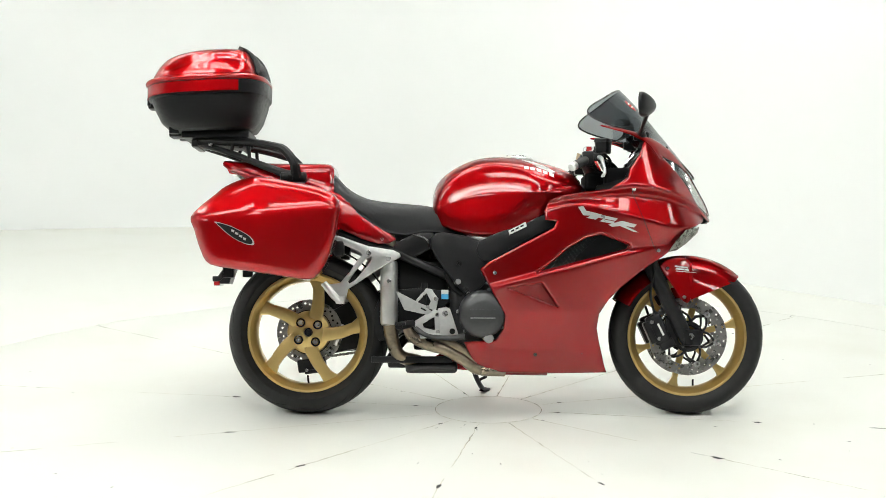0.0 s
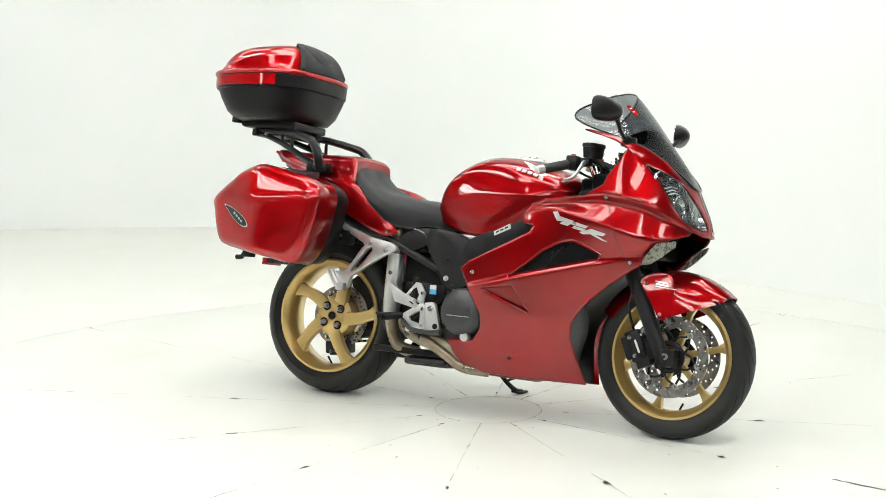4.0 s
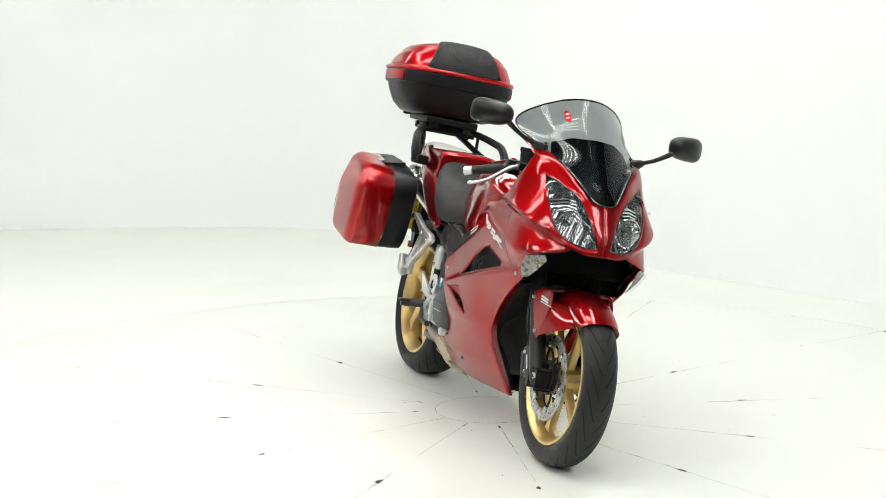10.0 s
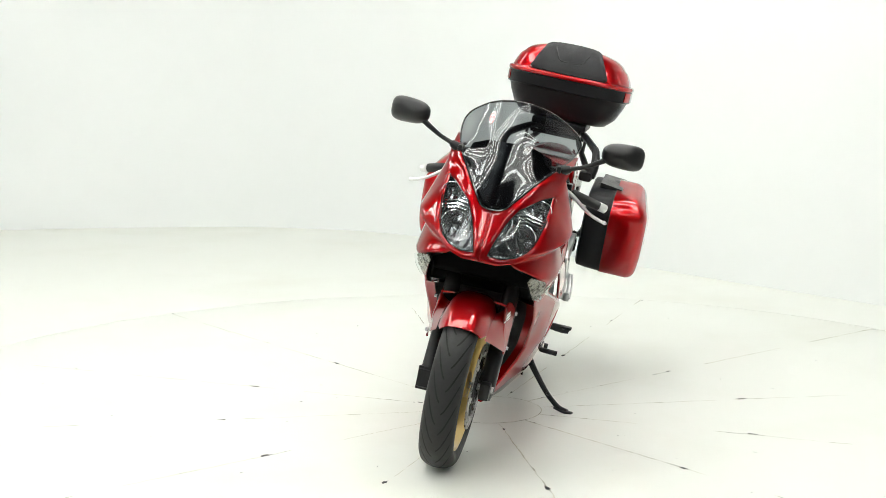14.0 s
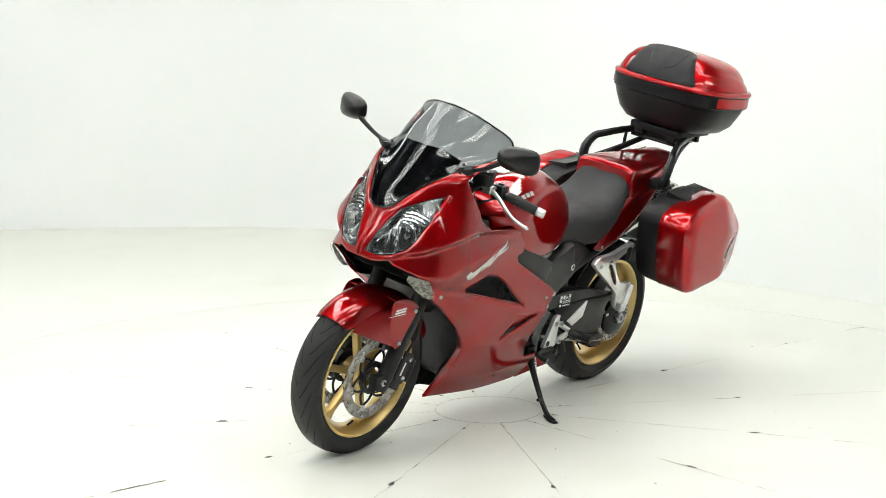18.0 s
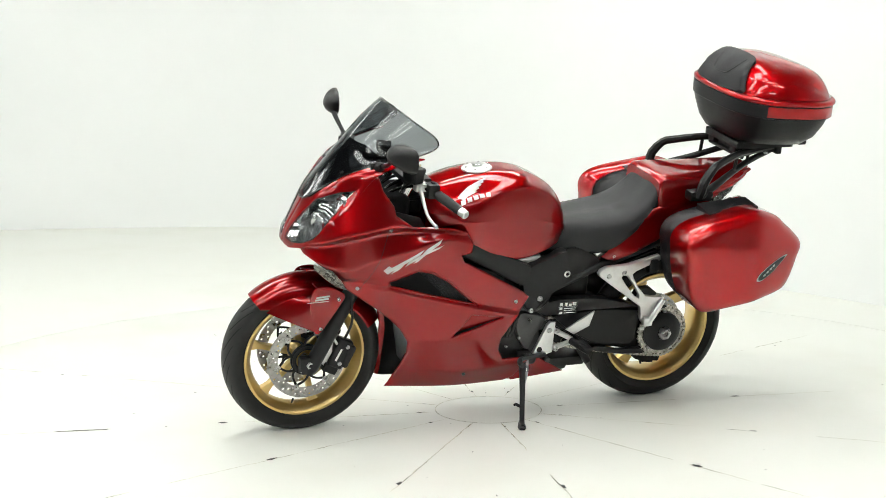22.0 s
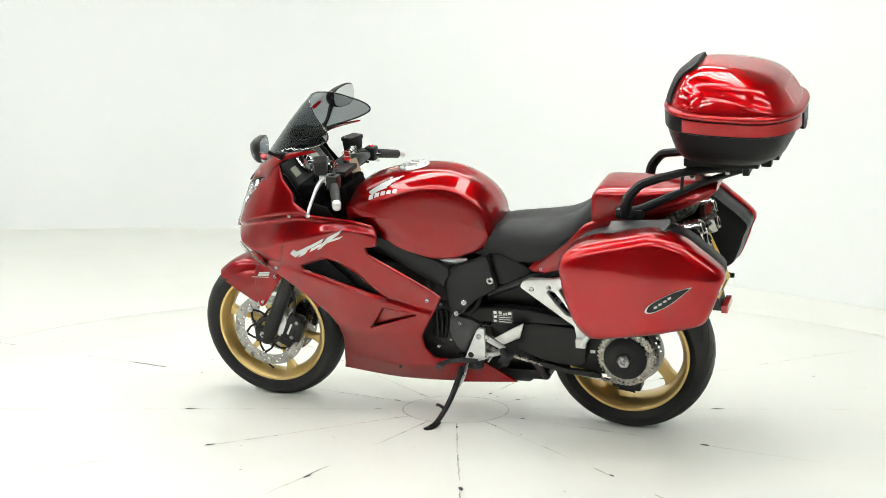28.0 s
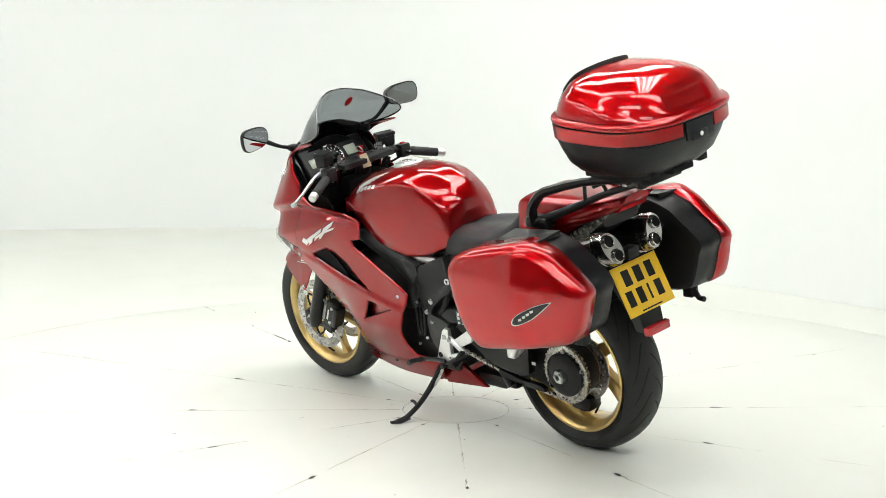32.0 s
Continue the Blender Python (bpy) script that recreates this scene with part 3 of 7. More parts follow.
def front_wheel():
    me = part("front_wheel", lathe([(0.034, -0.045), (0.046, -0.04), (0.046, 0.04), (0.034, 0.045), (0.018, 0.045), (0.018, -0.045)], 32, True), GOLD, bike, "gold cast six-spoke front wheel")
    me.matrix_basis = pose(FC[0], 0, FC[1])
    part("tyre", lathe(tyre_profile(FR, 0.228, 0.060), 96, True), RUBBER, me, "black road tyre with slanted tread grooves")
    part("recess_shade", tread_strips(FR, 0.060, 24, 1, 0.40), RECESS_BLACK, me)
    part("rim", rim_lathe(0.2305, 0.049), GOLD, me)
    for k in range(6):
        part("spoke", slab(spoke_shape(0.042, 0.205, 0.013, 0.010, radians(15 + 60 * k), 0.0), -0.014, 0.014, (), 0.005), GOLD, me)
    holes = [(0.128 + 0.0065 * (k % 3 - 1) * 1.6, 2 * math.pi * k / 48) for k in range(48)]
    for s in (-1, 1):
        part("brake_disc", holed_ring(0.110, 0.150, s * 0.066, s * 0.071, holes, 0.0042), DISC, me, "drilled steel brake disc")
        part("disc_carrier", lathe([(0.040, s * 0.060), (0.060, s * 0.060), (0.060, s * 0.070), (0.040, s * 0.072)], 32, True), BLACK_SATIN, me)
        for k in range(6):
            a = radians(48 + 60 * k)
            tip = Vector((0.107 * math.cos(a), s * 0.0675, 0.107 * math.sin(a)))
            for da in (-0.55, 0.55):
                root = Vector((0.057 * math.cos(a + da), s * 0.066, 0.057 * math.sin(a + da)))
                mid = (root + tip) / 2 + Vector((-math.sin(a), 0, math.cos(a))) * (0.010 if da > 0 else -0.010)
                part("carrier_arm", tube([root, mid, tip], [0.0055, 0.0042, 0.0050], 8, 4), BLACK_SATIN, me)
            part("bobbin", moved(lathe([(0.004, 0.0), (0.0115, 0.0), (0.0115, 0.006), (0.0085, 0.0085), (0.004, 0.0085)], 20, True), Matrix.Translation((0.112 * math.cos(a), s * 0.0665, 0.112 * math.sin(a))) @ pose(0, 0, 0, 0, 0, 0 if s > 0 else 180)), BOLT, me)
        part("sensor_ring", lathe([(0.046, s * 0.0735), (0.056, s * 0.0735), (0.056, s * 0.0765), (0.046, s * 0.0765)], 40, True), DARK, me)
    part("axle", rod((0, -0.118, 0), (0, 0.118, 0), 0.012), BOLT, me)
    part("valve", rod((0.03, 0.01, -0.197), (0.034, 0.035, -0.17), 0.004), BLACK, me)


def rear_wheel():
    me = part("rear_wheel", lathe([(0.018, -0.052), (0.018, -0.044), (0.070, -0.040), (0.082, -0.030), (0.085, 0.03), (0.06, 0.04), (0.018, 0.045)], 48, True), GOLD, bike, "gold five-spoke rear wheel on a single-sided hub")
    me.matrix_basis = pose(RC[0], 0, RC[1])
    part("tyre", lathe(tyre_profile(RR, 0.229, 0.090), 96, True), RUBBER, me, "wide black road tyre with slanted tread grooves")
    part("recess_shade", tread_strips(RR, 0.090, 22, 2, 0.46), RECESS_BLACK, me)
    part("rim", rim_lathe(0.2315, 0.075), GOLD, me)
    for k in range(5):
        part("spoke", slab(spoke_shape(0.055, 0.208, 0.028, 0.021, radians(64 + 72 * k), 0.16 * 1.9), -0.046, -0.012, (), 0.009), GOLD, me)
    for k in range(4):
        a = radians(38 + 90 * k)
        part("wheel_nut", moved(lathe([(0.0001, 0.014), (0.008, 0.014), (0.011, 0.008), (0.011, -0.006), (0.0001, -0.006)], 6), Matrix.Translation((0.047 * math.cos(a), -0.052, 0.047 * math.sin(a))) @ pose(0, 0, 0, 0, 0, 180)), BOLT, me)
        part("nut_seat", moved(lathe([(0.012, -0.0445), (0.018, -0.0445), (0.018, -0.040), (0.012, -0.040)], 20, True), Matrix.Translation((0.047 * math.cos(a), -0.004, 0.047 * math.sin(a)))), BLACK_GLOSS, me)
    # glossy black plug in place of the hub's shaded centre hole
    part("hub_dark_plug", lathe([(0.0001, -0.0535), (0.014, -0.0535), (0.014, -0.040), (0.0001, -0.040)], 24), BLACK_GLOSS, me)
    holes = [(0.108 + 0.006 * (k % 3 - 1), 2 * math.pi * k / 40) for k in range(40)]
    part("brake_disc", holed_ring(0.088, 0.128, 0.022, 0.027, holes, 0.0045), DISC, me, "drilled steel rear brake disc")
    part("axle_carrier", lathe([(0.0001, 0.028), (0.088, 0.028), (0.090, 0.075), (0.060, 0.085), (0.0001, 0.085)], 40), BLACK_SATIN, me)
    teeth = []
    for k in range(43 * 4):
        a = 2 * math.pi * k / (43 * 4)
        r = 0.108 if k % 4 in (0, 1) else 0.102
        teeth.append((r * math.cos(a), r * math.sin(a)))
    cut = [[(0.070 * math.cos(2 * math.pi * k / 40), 0.070 * math.sin(2 * math.pi * k / 40)) for k in range(40)]]
    part("sprocket", slab(teeth, 0.103, 0.110, cut, 0.0005), CHAIN, me, "worn steel rear sprocket")
    part("sprocket_hub", lathe([(0.0001, 0.085), (0.083, 0.085), (0.081, 0.120), (0.074, 0.125), (0.055, 0.132), (0.030, 0.134), (0.030, 0.128), (0.0001, 0.128)], 40), BLACK_SATIN, me)
    for k in range(5):
        a = radians(20 + 72 * k)
        part("sprocket_nut", bolt((0.085 * math.cos(a), 0.110, 0.085 * math.sin(a)), (0, 1, 0), 0.008, 0.008, 6), BOLT, me)
    part("axle_nut", moved(lathe([(0.0001, 0.0), (0.026, 0.0), (0.026, 0.020), (0.019, 0.026), (0.012, 0.026), (0.012, 0.010), (0.0001, 0.010)], 6), Matrix.Translation((0, 0.128, 0))), BOLT, me, "large steel axle nut")
    part("valve", rod((0.0, -0.012, -0.197), (0.0, -0.045, -0.168), 0.004), BLACK, me)


front_wheel()
rear_wheel()

FORK_DIR = Vector((-0.436, 0.0, 0.90)).normalized()


def fork_and_fender():
    for s in (-1, 1):
        foot = Vector((FC[0] - 0.012, s * 0.104, FC[1] - 0.005))
        leg = part("fork_leg", tube([foot - FORK_DIR * 0.035, foot, foot + FORK_DIR * 0.1, foot + FORK_DIR * 0.40], [0.021, 0.028, 0.0285, 0.030], 18, 3), BLACK_SATIN, bike, "satin black lower fork leg")
        part("stanchion", rod(foot + FORK_DIR * 0.38, foot + FORK_DIR * 0.80, 0.0215), CHROME, leg)
        part("axle_clamp", joined(box(foot.x - 0.012, foot.x + 0.052, s * 0.084, s * 0.122, foot.z - 0.03, foot.z + 0.032, 0.01)), BLACK_SATIN, leg)
        part("axle_bolt", bolt((FC[0] + 0.003, s * 0.122, FC[1]), (0, s, 0), 0.014, 0.007, 6), BOLT, leg)
        part("pinch_bolt", bolt((foot.x + 0.045, s * 0.115, foot.z - 0.02), (1, 0, -0.4), 0.006, 0.004), BOLT, leg)
        # caliper behind the leg
        cal = part("brake_caliper", joined(box(-0.032, 0.030, -0.022, 0.022, -0.058, 0.058, 0.012, 3), box(-0.048, -0.020, -0.026, 0.026, -0.045, 0.045, 0.01), box(-0.02, 0.036, -0.018, 0.018, -0.085, -0.05, 0.006)), BLACK_SATIN, bike, "black three-piston front brake caliper")
        cal.matrix_basis = Matrix.Translation((FC[0] - 0.118, s * 0.088, FC[1] + 0.028)) @ pose(0, 0, 0, 0, -24, 0)
        part("caliper_mark", slab([(0.004, -0.030), (0.012, -0.030), (0.010, 0.02), (0.002, 0.02)], s * 0.0225, s * 0.0232, (), 0), WHITE, cal)
        for zz in (-0.035, 0.035):
            part("caliper_bolt", bolt((-0.012, s * 0.022, zz), (0, s, 0), 0.008, 0.005), BOLT, cal)
        part("pad_pin", rod((0.03, s * 0.015, 0.03), (0.05, s * 0.015, 0.045), 0.005), BOLT, cal)
        part("caliper_bracket", slab([(FC[0] - 0.09, FC[1] + 0.08), (FC[0] - 0.03, FC[1] + 0.075), (FC[0] - 0.02, FC[1] + 0.02), (FC[0] - 0.06, FC[1] - 0.02), (FC[0] - 0.09, FC[1] - 0.01)], s * 0.082, s * 0.094, (), 0.003), SILVER if s > 0 else BLACK_SATIN, leg)
        part("brake_hose", tube([(FC[0] - 0.13, s * 0.10, FC[1] + 0.08), (FC[0] - 0.15, s * 0.12, FC[1] + 0.16), (FC[0] - 0.14, s * 0.13, FC[1] + 0.26), (FC[0] - 0.17, s * 0.10, FC[1] + 0.40)], 0.005, 8), BLACK, leg)
    # front mudguard: a curved hood round the tyre with two flanges over the fork legs
    rings = []
    for k in range(25):
        t = k / 24
        a = radians(49 + (153 - 49) * t)
        r = 0.301 + 0.006 * t
        w = 0.086 * (0.80 + 0.20 * min(1, t / 0.12) ** 0.5) if t < 0.12 else 0.086
        drop = 0.052 if 0.10 < t else 0.022 + 0.030 * t / 0.10
        ring = []
        for j in range(19):
            u = math.sin(math.pi * (j / 18 - 0.5))
            rr = r + 0.012 - (abs(u) ** 4.5) * drop - 0.010 * u * u
            ring.append(Vector((FC[0] + rr * math.cos(a), u * w, FC[1] + rr * math.sin(a))))
        inner = [p + (Vector((FC[0], p.y, FC[1])) - p).normalized() * 0.004 for p in ring]
        rings.append(ring + inner[::-1])
    fender = part("front_mudguard", loft(rings), RED, bike, "glossy red front mudguard with side flanges")
    for s in (-1, 1):
        out = rounded([(0.645, 0.568), (0.668, 0.590), (0.70, 0.602), (0.745, 0.600), (0.768, 0.575), (0.772, 0.520), (0.757, 0.437), (0.733, 0.434), (0.70, 0.48), (0.662, 0.535)], 3)
        f = tps([(0.645, 0.57, 0.134), (0.70, 0.60, 0.120), (0.745, 0.598, 0.116), (0.772, 0.52, 0.124), (0.757, 0.437, 0.138), (0.733, 0.434, 0.140), (0.68, 0.53, 0.136), (0.74, 0.50, 0.130)], 3e-3)
        part("flange_bridge", loft([[Vector((x, s * y, z)) for x, y, z in ((0.655, 0.070, 0.588), (0.752, 0.070, 0.604), (0.745, 0.118, 0.597), (0.665, 0.128, 0.580))], [Vector((x, s * y, z)) for x, y, z in ((0.655, 0.070, 0.582), (0.752, 0.070, 0.598), (0.745, 0.118, 0.591), (0.665, 0.128, 0.574))]]), RED, fender)
        rows = []
        for k in range(13):
            q = k / 12
            a = radians(51 + 49 * q)
            h = Vector((FC[0] + 0.262 * math.cos(a), s * 0.0835, FC[1] + 0.262 * math.sin(a)))
            e = Vector((0.760 - 0.012 * q, s * (0.137 - 0.020 * q), 0.440 + 0.155 * q))
            rows.append([h.lerp(e, u) + Vector((0, s * 0.004 * math.sin(math.pi * u), 0)) for u in (0, 0.2, 0.4, 0.6, 0.8, 1.0)])
        part("flange_web", loft(rows, cap=False, ring_closed=False), RED, fender)
        fl = part("flange", panel(out, f, side_place(s), (), 0.007, 0.005, 0.004, (), (0.001, 0.0025, 0.0045)), RED, fender)
        for x, z in ((0.672, 0.560), (0.735, 0.450)):
            part("flange_bolt", bolt((x, s * 0.142, z), (0, s, 0), 0.007, 0.005), BOLT, fender)
        for k, (x0, x1, z0, z1) in enumerate(((0.700, 0.752, 0.566, 0.572), (0.704, 0.756, 0.557, 0.563), (0.704, 0.785, 0.549, 0.5515))):
            quad = [(x0, z0), (x1, z0 - 0.006), (x1 - 0.002, z1 - 0.006), (x0 + 0.003, z1)]
            part("decal_bar", panel(quad, lambda uv: f(uv) + 0.0012, side_place(s), (), 0.006, 0.0008, 0), DECAL, fender)


fork_and_fender()


# ---- bodywork ----
# the fairing's flank: fold lines from the top edge down, each as (x, z, distance from the middle)
FOLDS = [
    [(0.20, 0.87, 0.188), (0.40, 0.885, 0.206), (0.50, 0.94, 0.222), (0.57, 1.055, 0.203), (0.65, 0.995, 0.185), (0.74, 0.895, 0.176), (0.79, 0.82, 0.153), (0.83, 0.785, 0.095), (0.86, 0.775, 0.03)],
    [(0.20, 0.825, 0.222), (0.40, 0.857, 0.246), (0.53, 0.866, 0.262), (0.62, 0.856, 0.270), (0.70, 0.836, 0.253), (0.76, 0.806, 0.207), (0.79, 0.790, 0.168), (0.83, 0.768, 0.10)],
    [(0.20, 0.801, 0.203), (0.40, 0.829, 0.217), (0.53, 0.839, 0.225), (0.62, 0.828, 0.232), (0.70, 0.810, 0.216), (0.76, 0.785, 0.176), (0.83, 0.760, 0.093)],
    [(0.20, 0.785, 0.222), (0.30, 0.808, 0.236), (0.45, 0.778, 0.252), (0.60, 0.735, 0.254), (0.68, 0.712, 0.246), (0.74, 0.712, 0.224), (0.79, 0.722, 0.182), (0.83, 0.740, 0.10)],
    [(0.0, 0.60, 0.238), (0.20, 0.70, 0.236), (0.35, 0.712, 0.239), (0.50, 0.688, 0.238), (0.62, 0.668, 0.228), (0.70, 0.668, 0.207), (0.76, 0.702, 0.18)],
    [(-0.1, 0.477, 0.221), (0.05, 0.510, 0.233), (0.19, 0.547, 0.239), (0.35, 0.585, 0.234), (0.51, 0.624, 0.220), (0.64, 0.655, 0.208), (0.75, 0.694, 0.178)]]
FOLDS_LOW = [
    [(-0.1, 0.468, 0.228), (0.05, 0.501, 0.243), (0.19, 0.538, 0.250), (0.35, 0.576, 0.244), (0.51, 0.615, 0.228), (0.64, 0.646, 0.210), (0.75, 0.686, 0.18)],
    [(-0.1, 0.40, 0.207), (0.05, 0.40, 0.222), (0.20, 0.40, 0.226), (0.33, 0.40, 0.210), (0.43, 0.41, 0.178), (0.55, 0.50, 0.188), (0.64, 0.57, 0.192)],
    [(-0.1, 0.27, 0.168), (0.05, 0.255, 0.176), (0.17, 0.25, 0.174), (0.30, 0.255, 0.154), (0.45, 0.27, 0.116), (0.6, 0.40, 0.14)],
    [(-0.1, 0.15, 0.106), (0.20, 0.148, 0.100), (0.45, 0.148, 0.060), (0.6, 0.20, 0.07)]]


def glide(x, xs, vs):
    """Smooth curve through (xs, vs), level beyond its ends."""
    xs, vs = np.array(xs, float), np.array(vs, float)
    m = np.gradient(vs, xs)
    x = np.clip(x, xs[0], xs[-1])
    k = np.clip(np.searchsorted(xs, x) - 1, 0, len(xs) - 2)
    h = xs[k + 1] - xs[k]
    t = (x - xs[k]) / h
    return vs[k] * (2 * t ** 3 - 3 * t ** 2 + 1) + h * m[k] * (t ** 3 - 2 * t ** 2 + t) + vs[k + 1] * (3 * t ** 2 - 2 * t ** 3) + h * m[k + 1] * (t ** 3 - t ** 2)


def FAIR(uv):
    """How far out the flank lies at (x, z); the folds are softly rounded."""
    uv = np.atleast_2d(np.array(uv, float))
    lines = FOLDS + FOLDS_LOW
    zs = np.array([glide(uv[:, 0], [p[0] for p in l], [p[1] for p in l]) for l in lines])
    ys = np.array([glide(uv[:, 0], [p[0] for p in l], [p[2] for p in l]) for l in lines])
    zs = np.minimum.accumulate(zs - np.arange(len(lines))[:, None] * 1e-4, axis=0)
    out = np.zeros(len(uv))
    for dz, w in ((-0.009, 1), (-0.0045, 2), (0, 2), (0.0045, 2), (0.009, 1)):
        z = uv[:, 1] + dz
        y = np.where(z >= zs[0], ys[0], ys[-1])
        for k in range(len(lines) - 1):
            a, b = zs[k], zs[k + 1]
            t = np.clip((a - z) / np.maximum(a - b, 1e-6), 0, 1)
            y = np.where((z <= a) & (z >= b), ys[k] + (ys[k + 1] - ys[k]) * t, y)
        out += w * y
    return out / 8


MASK = tps([(0, 0.750, 0.858), (0, 0.79, 0.852), (0, 0.857, 0.819), (0, 0.923, 0.785), (0.033, 0.765, 0.852), (0.07, 0.88, 0.793), (0.157, 0.99, 0.675), (0.187, 0.97, 0.66), (0.175, 0.90, 0.735),
            (0.155, 0.805, 0.785), (0.11, 0.775, 0.825), (0.12, 1.01, 0.70), (0.075, 0.96, 0.752), (0.16, 1.05, 0.635), (0.205, 1.04, 0.595), (0.205, 1.085, 0.52), (0.21, 1.10, 0.44),
            (-0.033, 0.765, 0.852), (-0.07, 0.88, 0.793), (-0.075, 0.96, 0.752), (-0.11, 0.775, 0.825)])
LENS = [(0.024, 0.772), (0.041, 0.831), (0.060, 0.880), (0.088, 0.928), (0.148, 0.969), (0.186, 0.984), (0.194, 0.974), (0.189, 0.935), (0.179, 0.885), (0.167, 0.832), (0.146, 0.800), (0.115, 0.779), (0.07, 0.768)]


def bodywork():
    vent = [(0.172, 0.541), (0.235, 0.590), (0.292, 0.640), (0.360, 0.678), (0.414, 0.690), (0.465, 0.672), (0.522, 0.650), (0.512, 0.630)]
    gill = [(0.066, 0.484), (0.190, 0.502), (0.252, 0.414)]
    main = [(0.222, 0.818), (0.278, 0.838), (0.363, 0.850), (0.449, 0.860), (0.526, 0.866), (0.556, 0.80), (0.590, 0.72), (0.622, 0.63), (0.640, 0.596), (0.618, 0.584), (0.553, 0.537), (0.489, 0.484), (0.447, 0.441), (0.412, 0.388),
            (0.405, 0.335), (0.413, 0.293), (0.440, 0.190), (0.450, 0.163), (0.2, 0.160), (-0.021, 0.166), (-0.058, 0.182), (-0.100, 0.280), (0.02, 0.290), (0.049, 0.335), (0.051, 0.388), (0.022, 0.441), (-0.014, 0.505), (-0.040, 0.556),
            (-0.008, 0.582), (0.10, 0.640), (0.236, 0.712), (0.246, 0.735), (0.205, 0.742), (0.200, 0.775)]
    upper = [(0.530, 0.867), (0.516, 0.905), (0.522, 0.936), (0.562, 0.990), (0.575, 1.030), (0.585, 1.050), (0.612, 1.040), (0.655, 0.985), (0.706, 0.930), (0.742, 0.880), (0.770, 0.835), (0.793, 0.800), (0.826, 0.768), (0.815, 0.742),
             (0.760, 0.712), (0.735, 0.690), (0.690, 0.640), (0.660, 0.612), (0.645, 0.600), (0.626, 0.632), (0.594, 0.722), (0.560, 0.802)]
    span = np.arange(-0.1, 0.8, 0.006)
    creases = []
    for fold, offs in [(f, (0.0,)) for f in FOLDS[1:5]] + [(FOLDS[5], (0.005, 0.0)), (FOLDS_LOW[0], (0.0, -0.005)), (FOLDS_LOW[1], (0.0,))]:
        zz = glide(span, [p[0] for p in fold], [p[1] for p in fold])
        use = (span >= fold[0][0]) & (span <= fold[-1][0])
        creases += [[(x, z + o) for x, z in zip(span[use], zz[use])] for o in offs]
    whole = main[:4] + upper[1:-4] + main[9:]
    for s in (-1, 1):
        fp = part("side_fairing", panel(whole, FAIR, side_place(s), (vent, gill), 0.0075, 0.005, 0.008, creases, (0.0018, 0.0045, 0.0085)), RED, bike, "glossy red side fairing with a black vent")
        # vent mesh behind the opening
        part("vent_mesh", panel(vent, lambda uv: FAIR(uv) - 0.028, side_place(s), (), 0.02, 0.003, 0), BLACK, fp, "black honeycomb mesh in the fairing vent")
        wires = []
        for k in range(22):
            x = 0.19 + k * 0.015
            for lean in (0.6, -0.6):
                a, b = (x, 0.55 + (x - 0.19) * 0.24), (x + 0.1 * lean, 0.65 + (x - 0.19) * 0.1)
                pts = [(a[0] + (b[0] - a[0]) * q / 6, a[1] + (b[1] - a[1]) * q / 6) for q in range(7)]
                pts = [p for p in pts if inside(p, vent)]
                if len(pts) > 1:
                    dd = FAIR(pts) - 0.026
                    wires.append(tube([(p[0], s * d, p[1]) for p, d in zip(pts, dd)], 0.0018, 5, 1))
        if wires:
            part("mesh_wire", joined(*wires), BLACK, fp)
        part("gill_back", panel(gill, lambda uv: FAIR(uv) - 0.007 - 0.022 * np.clip((uv[:, 0] - 0.066) / 0.17, 0, 1), side_place(s), (), 0.012, 0.003, 0), RED, fp)
        part("vent_lip", tube([(u, s * (d - 0.004), v) for (u, v), d in zip(dense(vent, 0.012), FAIR(dense(vent, 0.012)))], 0.004, 8, 1, closed=True), RED_SHADED, fp)
        for x, z in ((0.015, 0.542), (0.17, 0.233), (0.634, 0.628), (0.537, 0.856)):
            d = float(FAIR([(x, z)])[0])
            part("fairing_bolt", bolt((x, s * (d + 0.001), z), (0, s, 0.05), 0.007, 0.004), BOLT if z > 0.3 else BLACK_SATIN, fp)
        # hairline gap between the upper and the lower moulding
        gap = [(0.527, 0.862), (0.545, 0.815), (0.565, 0.762), (0.588, 0.705), (0.612, 0.650), (0.632, 0.612)]
        gap = dense(gap, 0.010)[:26]
        gd = FAIR(gap)
        part("panel_gap", tube([(u, s * (d - 0.0006), v) for (u, v), d in zip(gap, gd) if u < 0.633 and v > 0.61], 0.0014, 6, 1), BLACK, fp)
        # emblem strokes
        for quad in ([(0.346, 0.782), (0.362, 0.785), (0.372, 0.770), (0.420, 0.758), (0.416, 0.752), (0.362, 0.756)],
                     [(0.372, 0.748), (0.398, 0.762), (0.470, 0.745), (0.462, 0.738), (0.410, 0.748), (0.400, 0.742)],
                     [(0.414, 0.737), (0.424, 0.744), (0.462, 0.735), (0.454, 0.729)],
                     [(0.440, 0.726), (0.482, 0.738), (0.530, 0.726), (0.520, 0.718), (0.494, 0.722), (0.535, 0.703), (0.520, 0.704), (0.478, 0.722), (0.452, 0.720)]):
            if s > 0:
                quad = [(0.880 - u, v - 0.39 * (0.880 - 2 * u)) for u, v in quad]
            quad = [(0.440 + 1.2 * (u - 0.440), 0.742 + 1.2 * (v - 0.742)) for u, v in quad]
            part("emblem_stroke", panel(quad, lambda uv: FAIR(uv) + 0.0015, side_place(s), (), 0.008, 0.0012, 0), DECAL, fp, "silver slanted emblem strokes")
